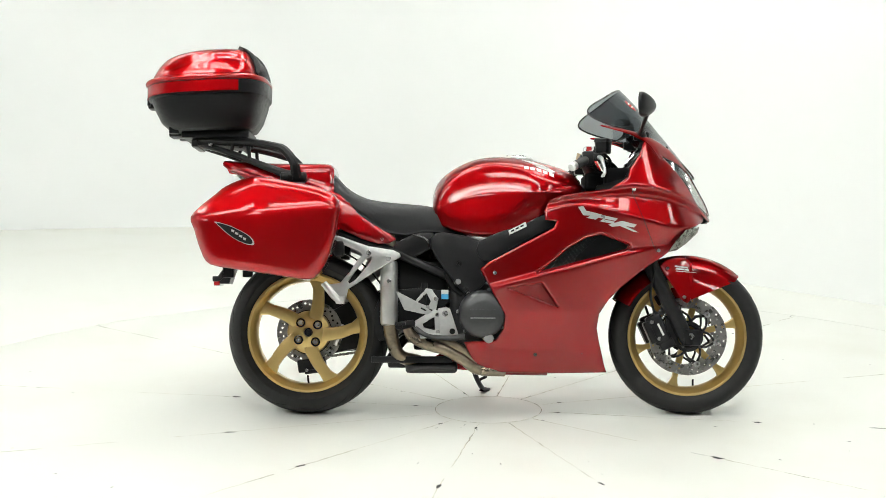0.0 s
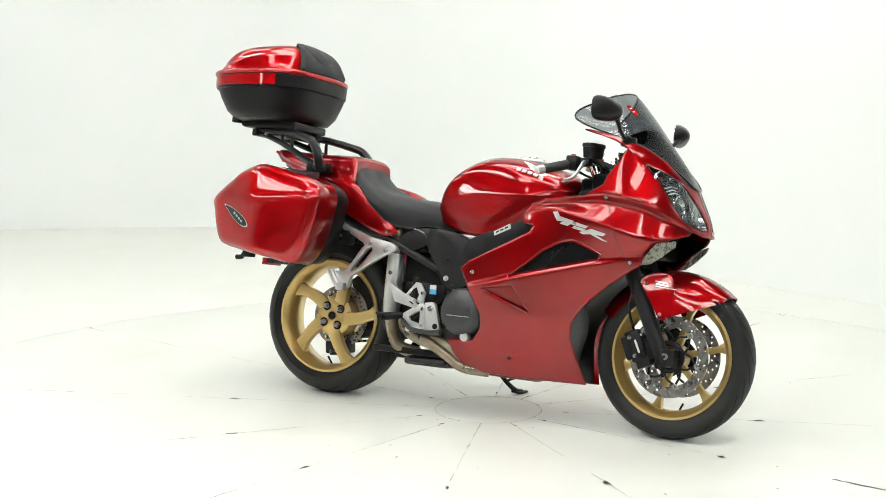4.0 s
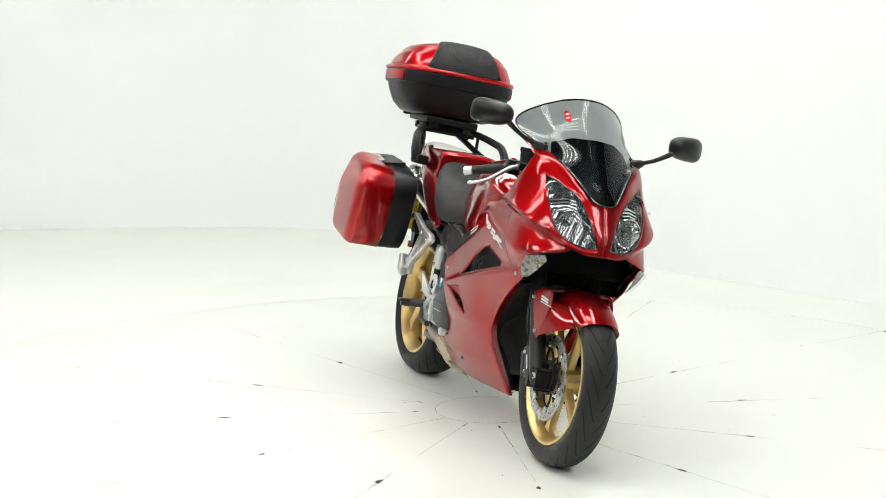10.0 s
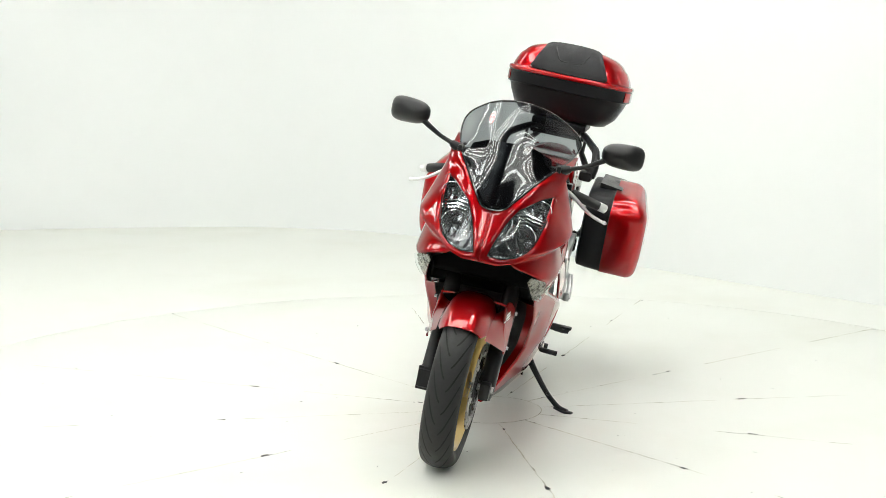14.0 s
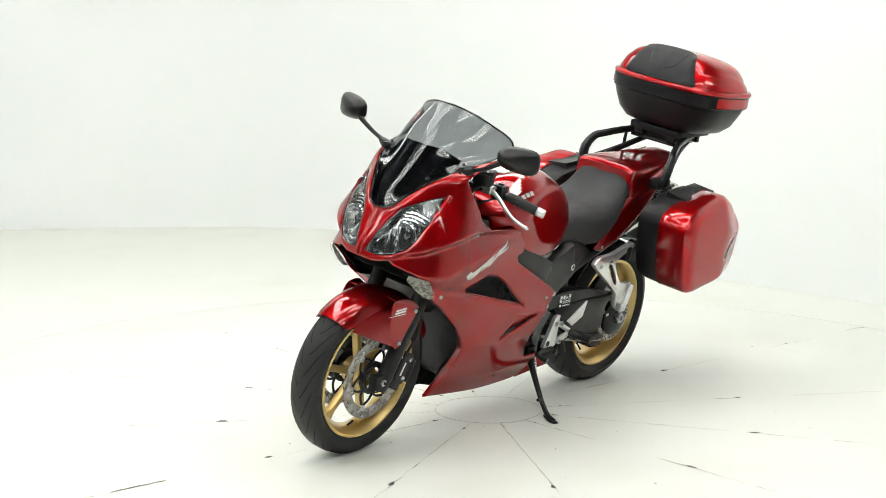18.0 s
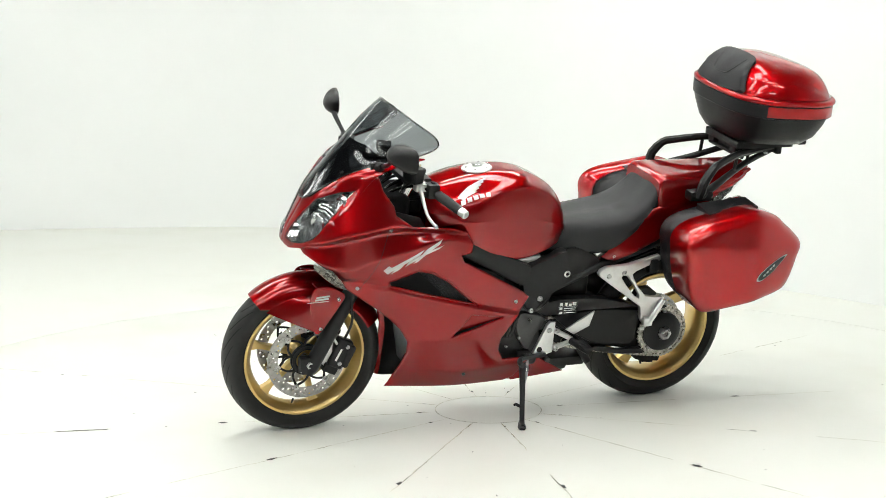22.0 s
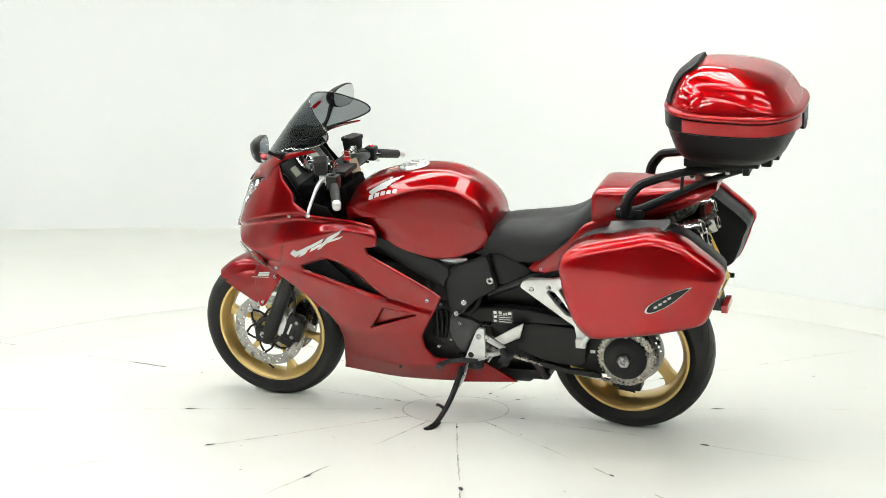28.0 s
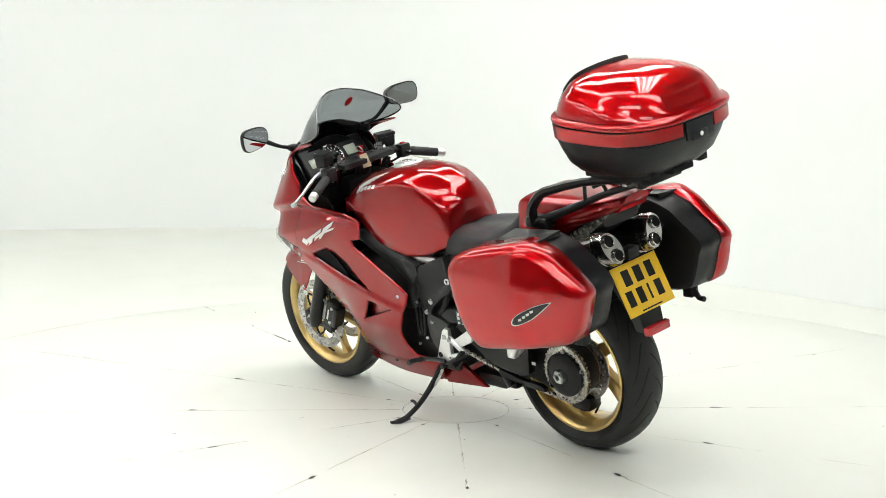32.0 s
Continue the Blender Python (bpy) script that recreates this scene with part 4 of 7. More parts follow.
        # inner black liner along the fairing's front edge and engine side
        part("inner_liner", panel([(0.438, 0.172), (0.407, 0.293), (0.399, 0.335), (0.406, 0.39), (0.441, 0.444), (0.484, 0.488), (0.548, 0.541), (0.613, 0.588), (0.632, 0.600), (0.60, 0.70), (0.42, 0.69), (0.32, 0.60), (0.27, 0.40), (0.27, 0.172)],
                                  lambda uv: FAIR(uv) - 0.010, side_place(s), (), 0.016, 0.004, 0), LINER, fp, "black inner lining of the fairing")
        arch = [(v.x, v.y) for v in spline([(a, b, 0) for a, b in main[8:18]], 5)]
        rows = []
        for (x, z), y in zip(arch, FAIR(arch)):
            k = min(1.0, max(0.0, (z - 0.16) / 0.12))
            rows.append([Vector((x - a, s * max(y - b, 0.03), z)) for a, b in ((0.001, 0.004), (0.006, 0.010 + 0.006 * k), (0.014, 0.020 + 0.014 * k))])
        part("front_lip", loft(rows, cap=False, ring_closed=False), RED, fp, "rolled red front edge of the fairing")
        rows = []
        for (x, z), y in zip(arch, FAIR(arch)):
            k = min(1.0, max(0.0, (z - 0.16) / 0.12))
            rows.append([Vector((x - a, s * max(y - b, 0.03), z)) for a, b in ((0.0135, 0.018 + 0.014 * k), (0.030, 0.026 + 0.022 * k), (0.062, 0.030 + 0.050 * k), (0.085, 0.040 + 0.09 * k), (0.090, 0.17))] + [Vector((x - 0.125, 0.0, z))])
        part("arch_liner", loft(rows, cap=False, ring_closed=False), BLACK, fp, "glossy black inner wall of the wheel arch")
        part("cockpit_lining", panel([(0.523, 0.872), (0.510, 0.906), (0.519, 0.936), (0.558, 0.990), (0.571, 1.030), (0.583, 1.044), (0.606, 1.036), (0.648, 0.985), (0.70, 0.925), (0.735, 0.87), (0.74, 0.80), (0.62, 0.78)], lambda uv: FAIR(uv) - 0.010, side_place(s), (), 0.016, 0.003, 0), LINER, fp, "black inner lining")
        # mask half round the headlamp
        out = [(0.0, 0.746), (0.06, 0.744), (0.12, 0.760), (0.158, 0.790), (0.176, 0.826), (0.189, 0.885), (0.200, 0.945), (0.206, 1.03), (0.216, 1.085), (0.219, 1.104), (0.208, 1.104), (0.180, 1.075), (0.125, 1.018), (0.080, 0.962), (0.048, 0.925), (0.0, 0.915)]
        mk = part("nose_mask", panel(out, MASK, front_place(s), ([p for p in LENS],), 0.009, 0.005, 0.004), RED, bike, "glossy red nose panel round the headlamps")
        part("mask_lining", panel([(a * 0.985, 0.006 + b * 0.993) for a, b in out], lambda uv: MASK(uv) - 0.009, front_place(s), ([p for p in LENS],), 0.014, 0.003, 0), LINER, mk, "black inner lining")
        lens = part("headlamp", panel([(a, b) for a, b in LENS], lambda uv: MASK(uv) + 0.001, front_place(s), (), 0.012, 0, 0.003), CLEAR, bike, "clear twin headlamp with chrome reflectors")
        lens.visible_shadow = False
        part("bucket", panel([(p[0] * 0.97 + 0.003, p[1] * 0.99 + 0.008) for p in LENS], lambda uv: MASK(uv) - 0.052 + 0.006 * np.abs(np.sin(uv[:, 0] * 90 + uv[:, 1] * 30)), front_place(s), (), 0.007, 0.003, 0), LAMP_GREY, lens)
        wallb = bmesh.new()
        LL = dense(LENS, 0.012)
        d0 = MASK(LL)
        ra = [wallb.verts.new((d - 0.005, s * a, b)) for (a, b), d in zip(LL, d0)]
        rb = [wallb.verts.new((d - 0.054, s * (a * 0.97 + 0.003), b * 0.99 + 0.008)) for (a, b), d in zip(LL, d0)]
        for k in range(len(LL)):
            wallb.faces.new((ra[k], ra[(k + 1) % len(LL)], rb[(k + 1) % len(LL)], rb[k]))
        part("bezel", wallb, CHROME, lens)
        part("lens_border", tube([(d + 0.001, s * a, b) for (a, b), d in zip(LL, d0)], 0.0018, 6, 1, closed=True), BLACK_GLOSS, lens)
        axis = Vector((1, s * 0.12, 0.06)).to_track_quat("Y", "Z").to_matrix().to_4x4()
        for yy, zz, rr, back in ((0.114, 0.836, 0.049, 0.030), (0.156, 0.932, 0.034, 0.026)):
            d = float(MASK([(yy, zz)])[0])
            # a bowl of flat facets, each tilted a little its own way
            rng = random.Random(int(rr * 1000) + s)
            ref = bmesh.new()
            for i, (q0, q1) in enumerate(((0.22, 0.42), (0.42, 0.60), (0.60, 0.80), (0.80, 1.0))):
                n = (8, 12, 16, 20)[i]
                for k in range(n):
                    a0, a1 = 2 * math.pi * k / n, 2 * math.pi * (k + 1) / n
                    tx, tz = rng.uniform(-0.16, 0.16), rng.uniform(-0.12, 0.12)
                    mx, mz = 0.5 * (q0 + q1) * rr * math.cos((a0 + a1) / 2), 0.5 * (q0 + q1) * rr * math.sin((a0 + a1) / 2)
                    ref.faces.new([ref.verts.new((q * rr * math.cos(a), -0.040 * (1 - q * q) + tx * (q * rr * math.cos(a) - mx) + tz * (q * rr * math.sin(a) - mz), q * rr * math.sin(a))) for q, a in ((q0, a0), (q1, a0), (q1, a1), (q0, a1))])
            part("reflector", moved(ref, Matrix.Translation((d - back, s * yy, zz)) @ axis), LAMP_SILVER, lens, smooth=False)
            part("reflector_ring", moved(lathe([(rr * 1.05, -0.004), (rr * 1.05, 0.005), (rr * 0.99, 0.007), (rr * 0.99, -0.004)], 48, True), Matrix.Translation((d - back, s * yy, zz)) @ axis), LAMP_SILVER, lens)
            part("bulb_shield", moved(lathe([(0.0001, 0.004), (rr * 0.22, 0.002), (rr * 0.27, -0.008), (rr * 0.27, -0.03), (0.0001, -0.03)], 20), Matrix.Translation((d - back - 0.012, s * yy, zz)) @ axis), LAMP_GREY, lens)
        # silver fins between the two reflectors
        for q in range(3):
            dz = 0.011 * q
            part("lamp_fin", panel([(0.090, 0.893 + dz), (0.120, 0.897 + dz), (0.176, 0.880 + dz), (0.176, 0.876 + dz), (0.12, 0.892 + dz), (0.09, 0.889 + dz)], lambda uv: MASK(uv) - 0.024, front_place(s), (), 0.012, 0.012, 0), LAMP_SILVER, lens)
        # turn signal under the nose
        sig = [(0.672, 0.622), (0.698, 0.660), (0.738, 0.704), (0.792, 0.718), (0.788, 0.698), (0.742, 0.656), (0.705, 0.630)]
        fs = tps([(0.672, 0.622, 0.212), (0.735, 0.70, 0.238), (0.795, 0.715, 0.188), (0.70, 0.63, 0.205), (0.742, 0.656, 0.196)])
        tsn = part("turn_signal", panel(sig, fs, side_place(s), (), 0.005, 0, 0.005, (), (0.0012, 0.003, 0.0055)), CLEAR, bike, "clear front turn signal lens")
        tsn.visible_shadow = False
        part("reflector", panel(sig, lambda uv: fs(uv) - 0.013 + 0.0012 * np.sin(uv[:, 0] * 500 - uv[:, 1] * 90), side_place(s), (), 0.0028, 0.003, 0), SIGNAL, tsn)
        # black under-nose plate
        part("under_nose", panel([(0.53, 0.70), (0.66, 0.625), (0.74, 0.69), (0.80, 0.735), (0.70, 0.75), (0.56, 0.78)], lambda uv: np.minimum(FAIR(uv) - 0.025, 0.19), side_place(s), (), 0.03, 0.004, 0), LINER, bike)
    # belly pan bottom
    part("belly_pan", half_sections([(-0.06, [(0, 0.30), (0.08, 0.29), (0.108, 0.22), (0.10, 0.165), (0.05, 0.155), (0, 0.152)]), (0.1, [(0, 0.28), (0.08, 0.27), (0.108, 0.21), (0.095, 0.16), (0.05, 0.152), (0, 0.15)]),
                                    (0.22, [(0, 0.26), (0.07, 0.25), (0.095, 0.21), (0.085, 0.16), (0.04, 0.150), (0, 0.148)])]), RED_SHADED, bike, "red belly pan")
    # hood over the instruments, seen through the screen
    hood = []
    for x, w, zt in ((0.592, 0.158, 1.066), (0.600, 0.152, 1.070), (0.615, 0.138, 1.060), (0.64, 0.112, 1.022), (0.68, 0.080, 0.985), (0.72, 0.045, 0.950)):
        hood.append([Vector((x, w * math.cos(math.pi * k / 16), 0.93 + (zt - 0.93) * math.sin(math.pi * k / 16) ** 0.8)) for k in range(17)])
    part("instrument_hood", loft(hood), LINER, bike, "black hood over the instruments")
    # screen
    S = tps([(0, 0.918, 0.797), (0, 0.99, 0.748), (0, 1.057, 0.693), (0, 1.124, 0.636), (0, 1.202, 0.568), (0, 1.262, 0.516), (0.2, 1.06, 0.585), (0.205, 1.10, 0.455), (0.214, 1.14, 0.365), (0.195, 1.18, 0.385), (0.1, 1.237, 0.485),
             (0.1, 1.10, 0.615), (0.1, 1.0, 0.705), (0.15, 1.05, 0.635), (0.15, 1.15, 0.53), (-0.1, 1.237, 0.485), (-0.1, 1.10, 0.615), (-0.1, 1.0, 0.705), (-0.2, 1.06, 0.585), (-0.214, 1.14, 0.365), (-0.205, 1.10, 0.455), (-0.195, 1.18, 0.385), (-0.15, 1.15, 0.53), (-0.15, 1.05, 0.635)], 1.6e-3)
    half = [(0.0, 0.916), (0.04, 0.925), (0.068, 0.957), (0.112, 1.012), (0.165, 1.063), (0.198, 1.097), (0.214, 1.130), (0.209, 1.160), (0.180, 1.195), (0.118, 1.236), (0.055, 1.257), (0.0, 1.262)]
    full = rounded(half + [(-a, b) for a, b in half[-2:0:-1]], 4)
    edge = sorted((b, a) for a, b in full if a >= -1e-6)
    rows = []
    for k in range(71):
        z = 0.9165 + (1.2615 - 0.9165) * (1 - math.cos(math.pi * k / 70)) / 2
        w = float(np.interp(z, [e[0] for e in edge], [e[1] for e in edge]))
        us = [w * (-1 + 2 * i / 48) for i in range(49)]
        rows.append([Vector((d, u, z)) for u, d in zip(us, S([(u, z) for u in us]))])
    sc = part("windscreen", loft(rows, ring_closed=False), SMOKE, bike, "smoked grey tall windscreen")
    rim_pts = dense([p for p in full], 0.02)
    part("screen_edge", tube([(d - 0.0015, a, b) for (a, b), d in zip(rim_pts, S(rim_pts))], 0.0032, 6, 1, closed=True), BLACK_GLOSS, sc)
    # added black sheet: stands for the dark seen low through the screen
    low = [(0.0, 0.922), (0.036, 0.932), (0.064, 0.964), (0.106, 1.016), (0.150, 1.060), (0.140, 1.095), (0.08, 1.122), (0, 1.128)]
    low = low + [(-a, b) for a, b in low[-2:0:-1]]
    part("screen_dark_sheet", panel(low, lambda uv: S(uv) - 0.012 - 0.14 * np.abs(uv[:, 0]), front_place(1), (), 0.010, 0.006, 0), BLACK_GLOSS, sc, "added black sheet that darkens the foot of the screen")
    # small red and white sticker near the top edge
    st = [(-0.093 + 0.010 * math.cos(k * math.pi / 6), 1.193 + 0.020 * math.sin(k * math.pi / 6)) for k in range(12)]
    part("sticker", panel(st, lambda uv: S(uv) + 0.001, front_place(1), (), 0.012, 0.001, 0), RED_LENS, sc, "small red sticker with pale strokes")
    for dz in (-0.008, 0.004):
        part("sticker_stroke", panel([(-0.099, 1.193 + dz), (-0.090, 1.196 + dz), (-0.088, 1.200 + dz), (-0.097, 1.197 + dz)], lambda uv: S(uv) + 0.0018, front_place(1), (), 0.012, 0.0008, 0), WHITE, sc)
    for a, b in ((0.165, 1.085), (0.105, 1.03), (-0.165, 1.085), (-0.105, 1.03)):
        d = float(S([(a, b)])[0])
        part("screen_bolt", bolt((d + 0.001, a, b), (0.8, a * 2, 0.5), 0.006, 0.004), BLACK_SATIN, sc)
    return S


SCREEN = bodywork()


def tank_seat_tail():
    def sec(x, zt, zb, w, top=0.62):
        h = zt - zb
        return (x, [(0.0, zt), (top * w * 0.6, zt - 0.006), (w * 0.86, zt - 0.045 - 0.02 * h), (w, zt - 0.10 - 0.12 * h), (w * 0.985, zb + 0.42 * h), (w * 0.93, zb + 0.12 * h), (w * 0.80, zb), (0, zb + 0.004)])
    shape = eased([sec(-0.222, 0.845, 0.745, 0.100), sec(-0.205, 0.893, 0.732, 0.130), sec(-0.165, 0.935, 0.712, 0.156), sec(-0.10, 0.974, 0.690, 0.177), sec(-0.033, 0.995, 0.680, 0.190), sec(0.044, 1.000, 0.678, 0.200),
                   sec(0.122, 0.994, 0.708, 0.205), sec(0.21, 0.976, 0.765, 0.200), sec(0.299, 0.947, 0.83, 0.182), sec(0.343, 0.914, 0.848, 0.155), sec(0.356, 0.890, 0.856, 0.12)], 12, 10)
    # knee panels: a flat plane cut into each flank, with a crisp border
    bmesh.ops.subdivide_edges(shape, edges=[e for e in shape.edges if abs(e.verts[0].co.y) > 0.06 and abs(e.verts[1].co.y) > 0.06 and len(e.link_faces) == 2 and abs(e.verts[0].co.x - e.verts[1].co.x) > 0.004], cuts=1, use_grid_fill=True)
    for v in shape.verts:
        cap = 0.172 + 0.16 * (0.80 - v.co.z) + 0.20 * (v.co.x + 0.02)
        y = abs(v.co.y)
        if y > 0.03:
            q = y - cap
            v.co.y = math.copysign(y - 0.80 * 0.5 * (q + math.sqrt(q * q + 0.006 ** 2)), v.co.y)
    tank = part("fuel_tank", shape, RED, bike, "glossy red fuel tank with silver wing emblems")
    cap = part("filler_cap", moved(lathe([(0.0001, 0.012), (0.03, 0.012), (0.052, 0.009), (0.058, 0.003), (0.058, -0.01), (0.0001, -0.01)], 40), Matrix.Translation((0.115, 0.0, 0.992)) @ pose(0, 0, 0, 90, 0, 0)), SILVER, tank, "brushed silver filler cap")
    cap.data.transform(Matrix.Translation((0.115, 0, 0.992)) @ pose(0, 0, 0, 0, 6, 0) @ Matrix.Translation((-0.115, 0, -0.992)))
    for k in range(6):
        a = 2 * math.pi * k / 6
        part("cap_screw", bolt((0.115 + 0.045 * math.cos(a), 0.045 * math.sin(a), 1.003 - 0.0045 * math.cos(a)), (0.1, 0, 1), 0.004, 0.002), BOLT, cap)
    part("cap_flap", box(0.095, 0.135, -0.014, 0.014, 1.001, 1.009, 0.004), CHROME, cap)

    def seat_sec(x, zt, zb, w):
        return (x, [(0.0, zt - 0.004), (w * 0.5, zt - 0.001), (w * 0.85, zt - 0.016), (w, zt - 0.05), (w * 1.0, zb + 0.01), (w * 0.9, zb), (0, zb)])
    part("seat", half_sections([seat_sec(-0.095, 0.735, 0.70, 0.060), seat_sec(-0.125, 0.765, 0.695, 0.105), seat_sec(-0.175, 0.790, 0.695, 0.125), seat_sec(-0.25, 0.806, 0.70, 0.140), seat_sec(-0.32, 0.812, 0.688, 0.155), seat_sec(-0.40, 0.819, 0.700, 0.168),
                                seat_sec(-0.475, 0.833, 0.745, 0.168), seat_sec(-0.54, 0.866, 0.79, 0.152), seat_sec(-0.59, 0.915, 0.83, 0.135), seat_sec(-0.612, 0.940, 0.85, 0.125)]), SEAT, bike, "black vinyl rider seat with a raised back")
    # red cowl behind the seat
    def cowl(x, zt, zb, w):
        return (x, [(0.0, zt + 0.002), (w * 0.6, zt), (w * 0.90, zt - 0.007), (w * 1.0, zt - 0.020), (w * 1.05, (zt + zb) / 2), (w * 1.08, zb), (0, zb)])
    tail = part("seat_cowl", eased([cowl(-0.600, 0.950, 0.80, 0.128), cowl(-0.625, 0.966, 0.80, 0.132), cowl(-0.72, 0.968, 0.84, 0.130), cowl(-0.82, 0.968, 0.87, 0.122), cowl(-0.92, 0.974, 0.90, 0.105), cowl(-1.00, 0.980, 0.935, 0.080), cowl(-1.035, 0.982, 0.96, 0.060)], 6, 3), RED, bike, "glossy red cowl over the pillion seat")
    def ft(uv):
        uv = np.atleast_2d(np.array(uv, float))
        return 0.150 + 0.16 * np.clip(0.84 - uv[:, 1], -0.05, 0.15) - 0.055 * np.clip((-0.72 - uv[:, 0]) / 0.33, 0, 1) ** 1.7
    for s in (-1, 1):
        tp = part("tail_fairing", panel([(-0.575, 0.842), (-0.491, 0.790), (-0.420, 0.722), (-0.362, 0.670), (-0.383, 0.656), (-0.426, 0.652), (-0.491, 0.672), (-0.60, 0.722), (-0.70, 0.782), (-0.80, 0.842), (-0.90, 0.898), (-0.99, 0.944), (-1.035, 0.966), (-1.030, 0.974), (-0.98, 0.962), (-0.80, 0.918), (-0.66, 0.880)], ft, side_place(s), (), 0.014, 0.005, 0.010), RED, bike, "red tail side panel")
        part("tail_bolt", bolt((-0.413, s * 0.170, 0.671), (0, s, 0), 0.007, 0.005), BOLT, tp)
        # clear rear signal with red tail lens
        rs = [(-0.775, 0.822), (-0.80, 0.838), (-0.90, 0.894), (-0.985, 0.938), (-0.975, 0.915), (-0.90, 0.853), (-0.81, 0.806)]
        fr = lambda uv: ft(uv) - 0.006
        rl = part("rear_signal", panel(rs, fr, side_place(s), (), 0.006, 0, 0.005, (), (0.0012, 0.003, 0.0055)), CLEAR, bike, "clear rear turn signal lens")
        rl.visible_shadow = False
        part("reflector", panel(rs, lambda uv: fr(uv) - 0.013 + 0.003 * np.sin(uv[:, 0] * 300 - uv[:, 1] * 120), side_place(s), (), 0.004, 0.003, 0), SIGNAL, rl)
    part("tail_lamp", loft([[Vector((-1.036, -0.055, 0.976)), Vector((-1.036, 0.055, 0.976)), Vector((-1.010, 0.07, 0.93)), Vector((-1.010, -0.07, 0.93))], [Vector((-0.99, -0.055, 0.972)), Vector((-0.99, 0.055, 0.972)), Vector((-0.985, 0.07, 0.925)), Vector((-0.985, -0.07, 0.925))]]), RED_LENS, bike, "red tail lamp")


tank_seat_tail()


# ---- luggage ----
def side_case(s, zoff):
    """One hard case: a grained inner shell and a painted lid."""
    prof = [(-1.112, 0.768), (-1.066, 0.816), (-0.980, 0.882), (-0.905, 0.910), (-0.85, 0.915), (-0.72, 0.892), (-0.63, 0.872), (-0.575, 0.842), (-0.556, 0.798), (-0.572, 0.695), (-0.602, 0.602), (-0.642, 0.547), (-0.680, 0.535), (-0.80, 0.552), (-1.00, 0.582), (-1.050, 0.602), (-1.082, 0.670)]
    prof = [(a, b + zoff) for a, b in prof]
    loop = [(v.x, v.y) for v in spline([(a, b, 0) for a, b in dense(prof, 0.05)], 3, True)]
    cx, cz = -0.82, 0.725 + zoff

    def ring(y, k, slope=0.0, slope_z=0.0):
        out = []
        for a, b in loop:
            x, z = cx + (a - cx) * k, cz + (b - cz) * k
            out.append(Vector((x, s * (y - slope * max(0, -0.86 - x) - slope_z * max(0, z - cz - 0.05)), z)))
        return out
    shell = part("side_case", loft([ring(0.215, 0.90), ring(0.222, 0.95), ring(0.26, 0.972), ring(0.318, 0.985), ring(0.322, 0.975)]), CASE_BLACK, bike, "hard side case, black grained shell with a red lid")
    soft = lambda q: 0.5 * (q + np.sqrt(q * q + 0.018 ** 2))
    face = lambda uv: 0.4785 - 0.32 * soft(-0.87 - uv[:, 0]) - 0.34 * soft(uv[:, 1] - cz - 0.055 - 0.10 * (uv[:, 0] + 0.85)) - 0.10 * soft(cz - 0.09 - uv[:, 1])
    lp = dense(loop, 0.012)
    rows = []
    for k, y in ((0.985, 0.321), (1.0, 0.324)):
        rows.append([Vector((cx + (x - cx) * k, s * y, cz + (z - cz) * k)) for x, z in lp])
    for k in (1.0, 0.9985, 0.995, 0.99, 0.982, 0.97, 0.955, 0.935, 0.91, 0.88, 0.845, 0.80, 0.74, 0.66, 0.56, 0.44, 0.30, 0.15, 0.04):
        uv = np.array([(cx + (x - cx) * k, cz + (z - cz) * k) for x, z in lp])
        g = np.minimum((1 - k) * 0.21, 0.040)
        d = face(uv) - (0.040 - math.sqrt(max(0.040 ** 2 - (0.040 - g) ** 2, 0))) * 0.9
        rows.append([Vector((u, s * y, v)) for (u, v), y in zip(uv, d)])
    lid = part("lid", loft(rows), RED_CASE, shell, "glossy red painted case lid", sharp=60)
    part("seal", loft([ring(0.3205, 0.996), ring(0.3235, 0.996)], cap=False), BLACK, shell)
    # lock flap on top
    part("latch_flap", loft([[Vector((x, s * y, z + zoff)) for x, y, z in ((-0.91, 0.25, 0.921), (-0.70, 0.25, 0.905), (-0.70, 0.345, 0.892), (-0.91, 0.345, 0.914))], [Vector((x, s * y, z + zoff)) for x, y, z in ((-0.91, 0.25, 0.89), (-0.70, 0.25, 0.87), (-0.70, 0.352, 0.865), (-0.91, 0.352, 0.885))]]), BLACK, shell, "black latch flap")
    # badge: dark leaf with a pale rim
    mid = [(-0.864, 0.660), (-0.866, 0.676), (-0.888, 0.697), (-0.952, 0.729), (-1.012, 0.746), (-1.000, 0.732), (-0.945, 0.687), (-0.890, 0.661)]
    fb = face
    for nm, k, up, mt in (("badge_rim", 1.0, 0.001, DECAL), ("badge", 0.90, 0.0022, BLACK)):
        c = (-0.930, 0.700)
        out = rounded([(c[0] + (a - c[0]) * k, c[1] + (b - c[1]) * k + zoff) for a, b in mid], 3)
        part(nm, panel(out, lambda uv: fb(uv) + up, side_place(s), (), 0.012, 0.004, 0), mt, shell)
    for k in range(4):
        x = -0.893 - 0.015 * k
        z = 0.679 + 0.010 * k + zoff
        part("badge_stroke", panel([(x, z - 0.004), (x - 0.011, z), (x - 0.010, z + 0.008), (x + 0.001, z + 0.004)], lambda uv: fb(uv) + 0.003, side_place(s), (), 0.02, 0.002, 0), DECAL, shell)
    part("carry_lug", box(-1.0, -0.96, min(s * 0.26, s * 0.30), max(s * 0.26, s * 0.30), 0.545 + zoff, 0.60 + zoff, 0.005), CASE_BLACK, shell)


side_case(-1, -0.026)
side_case(1, -0.008)


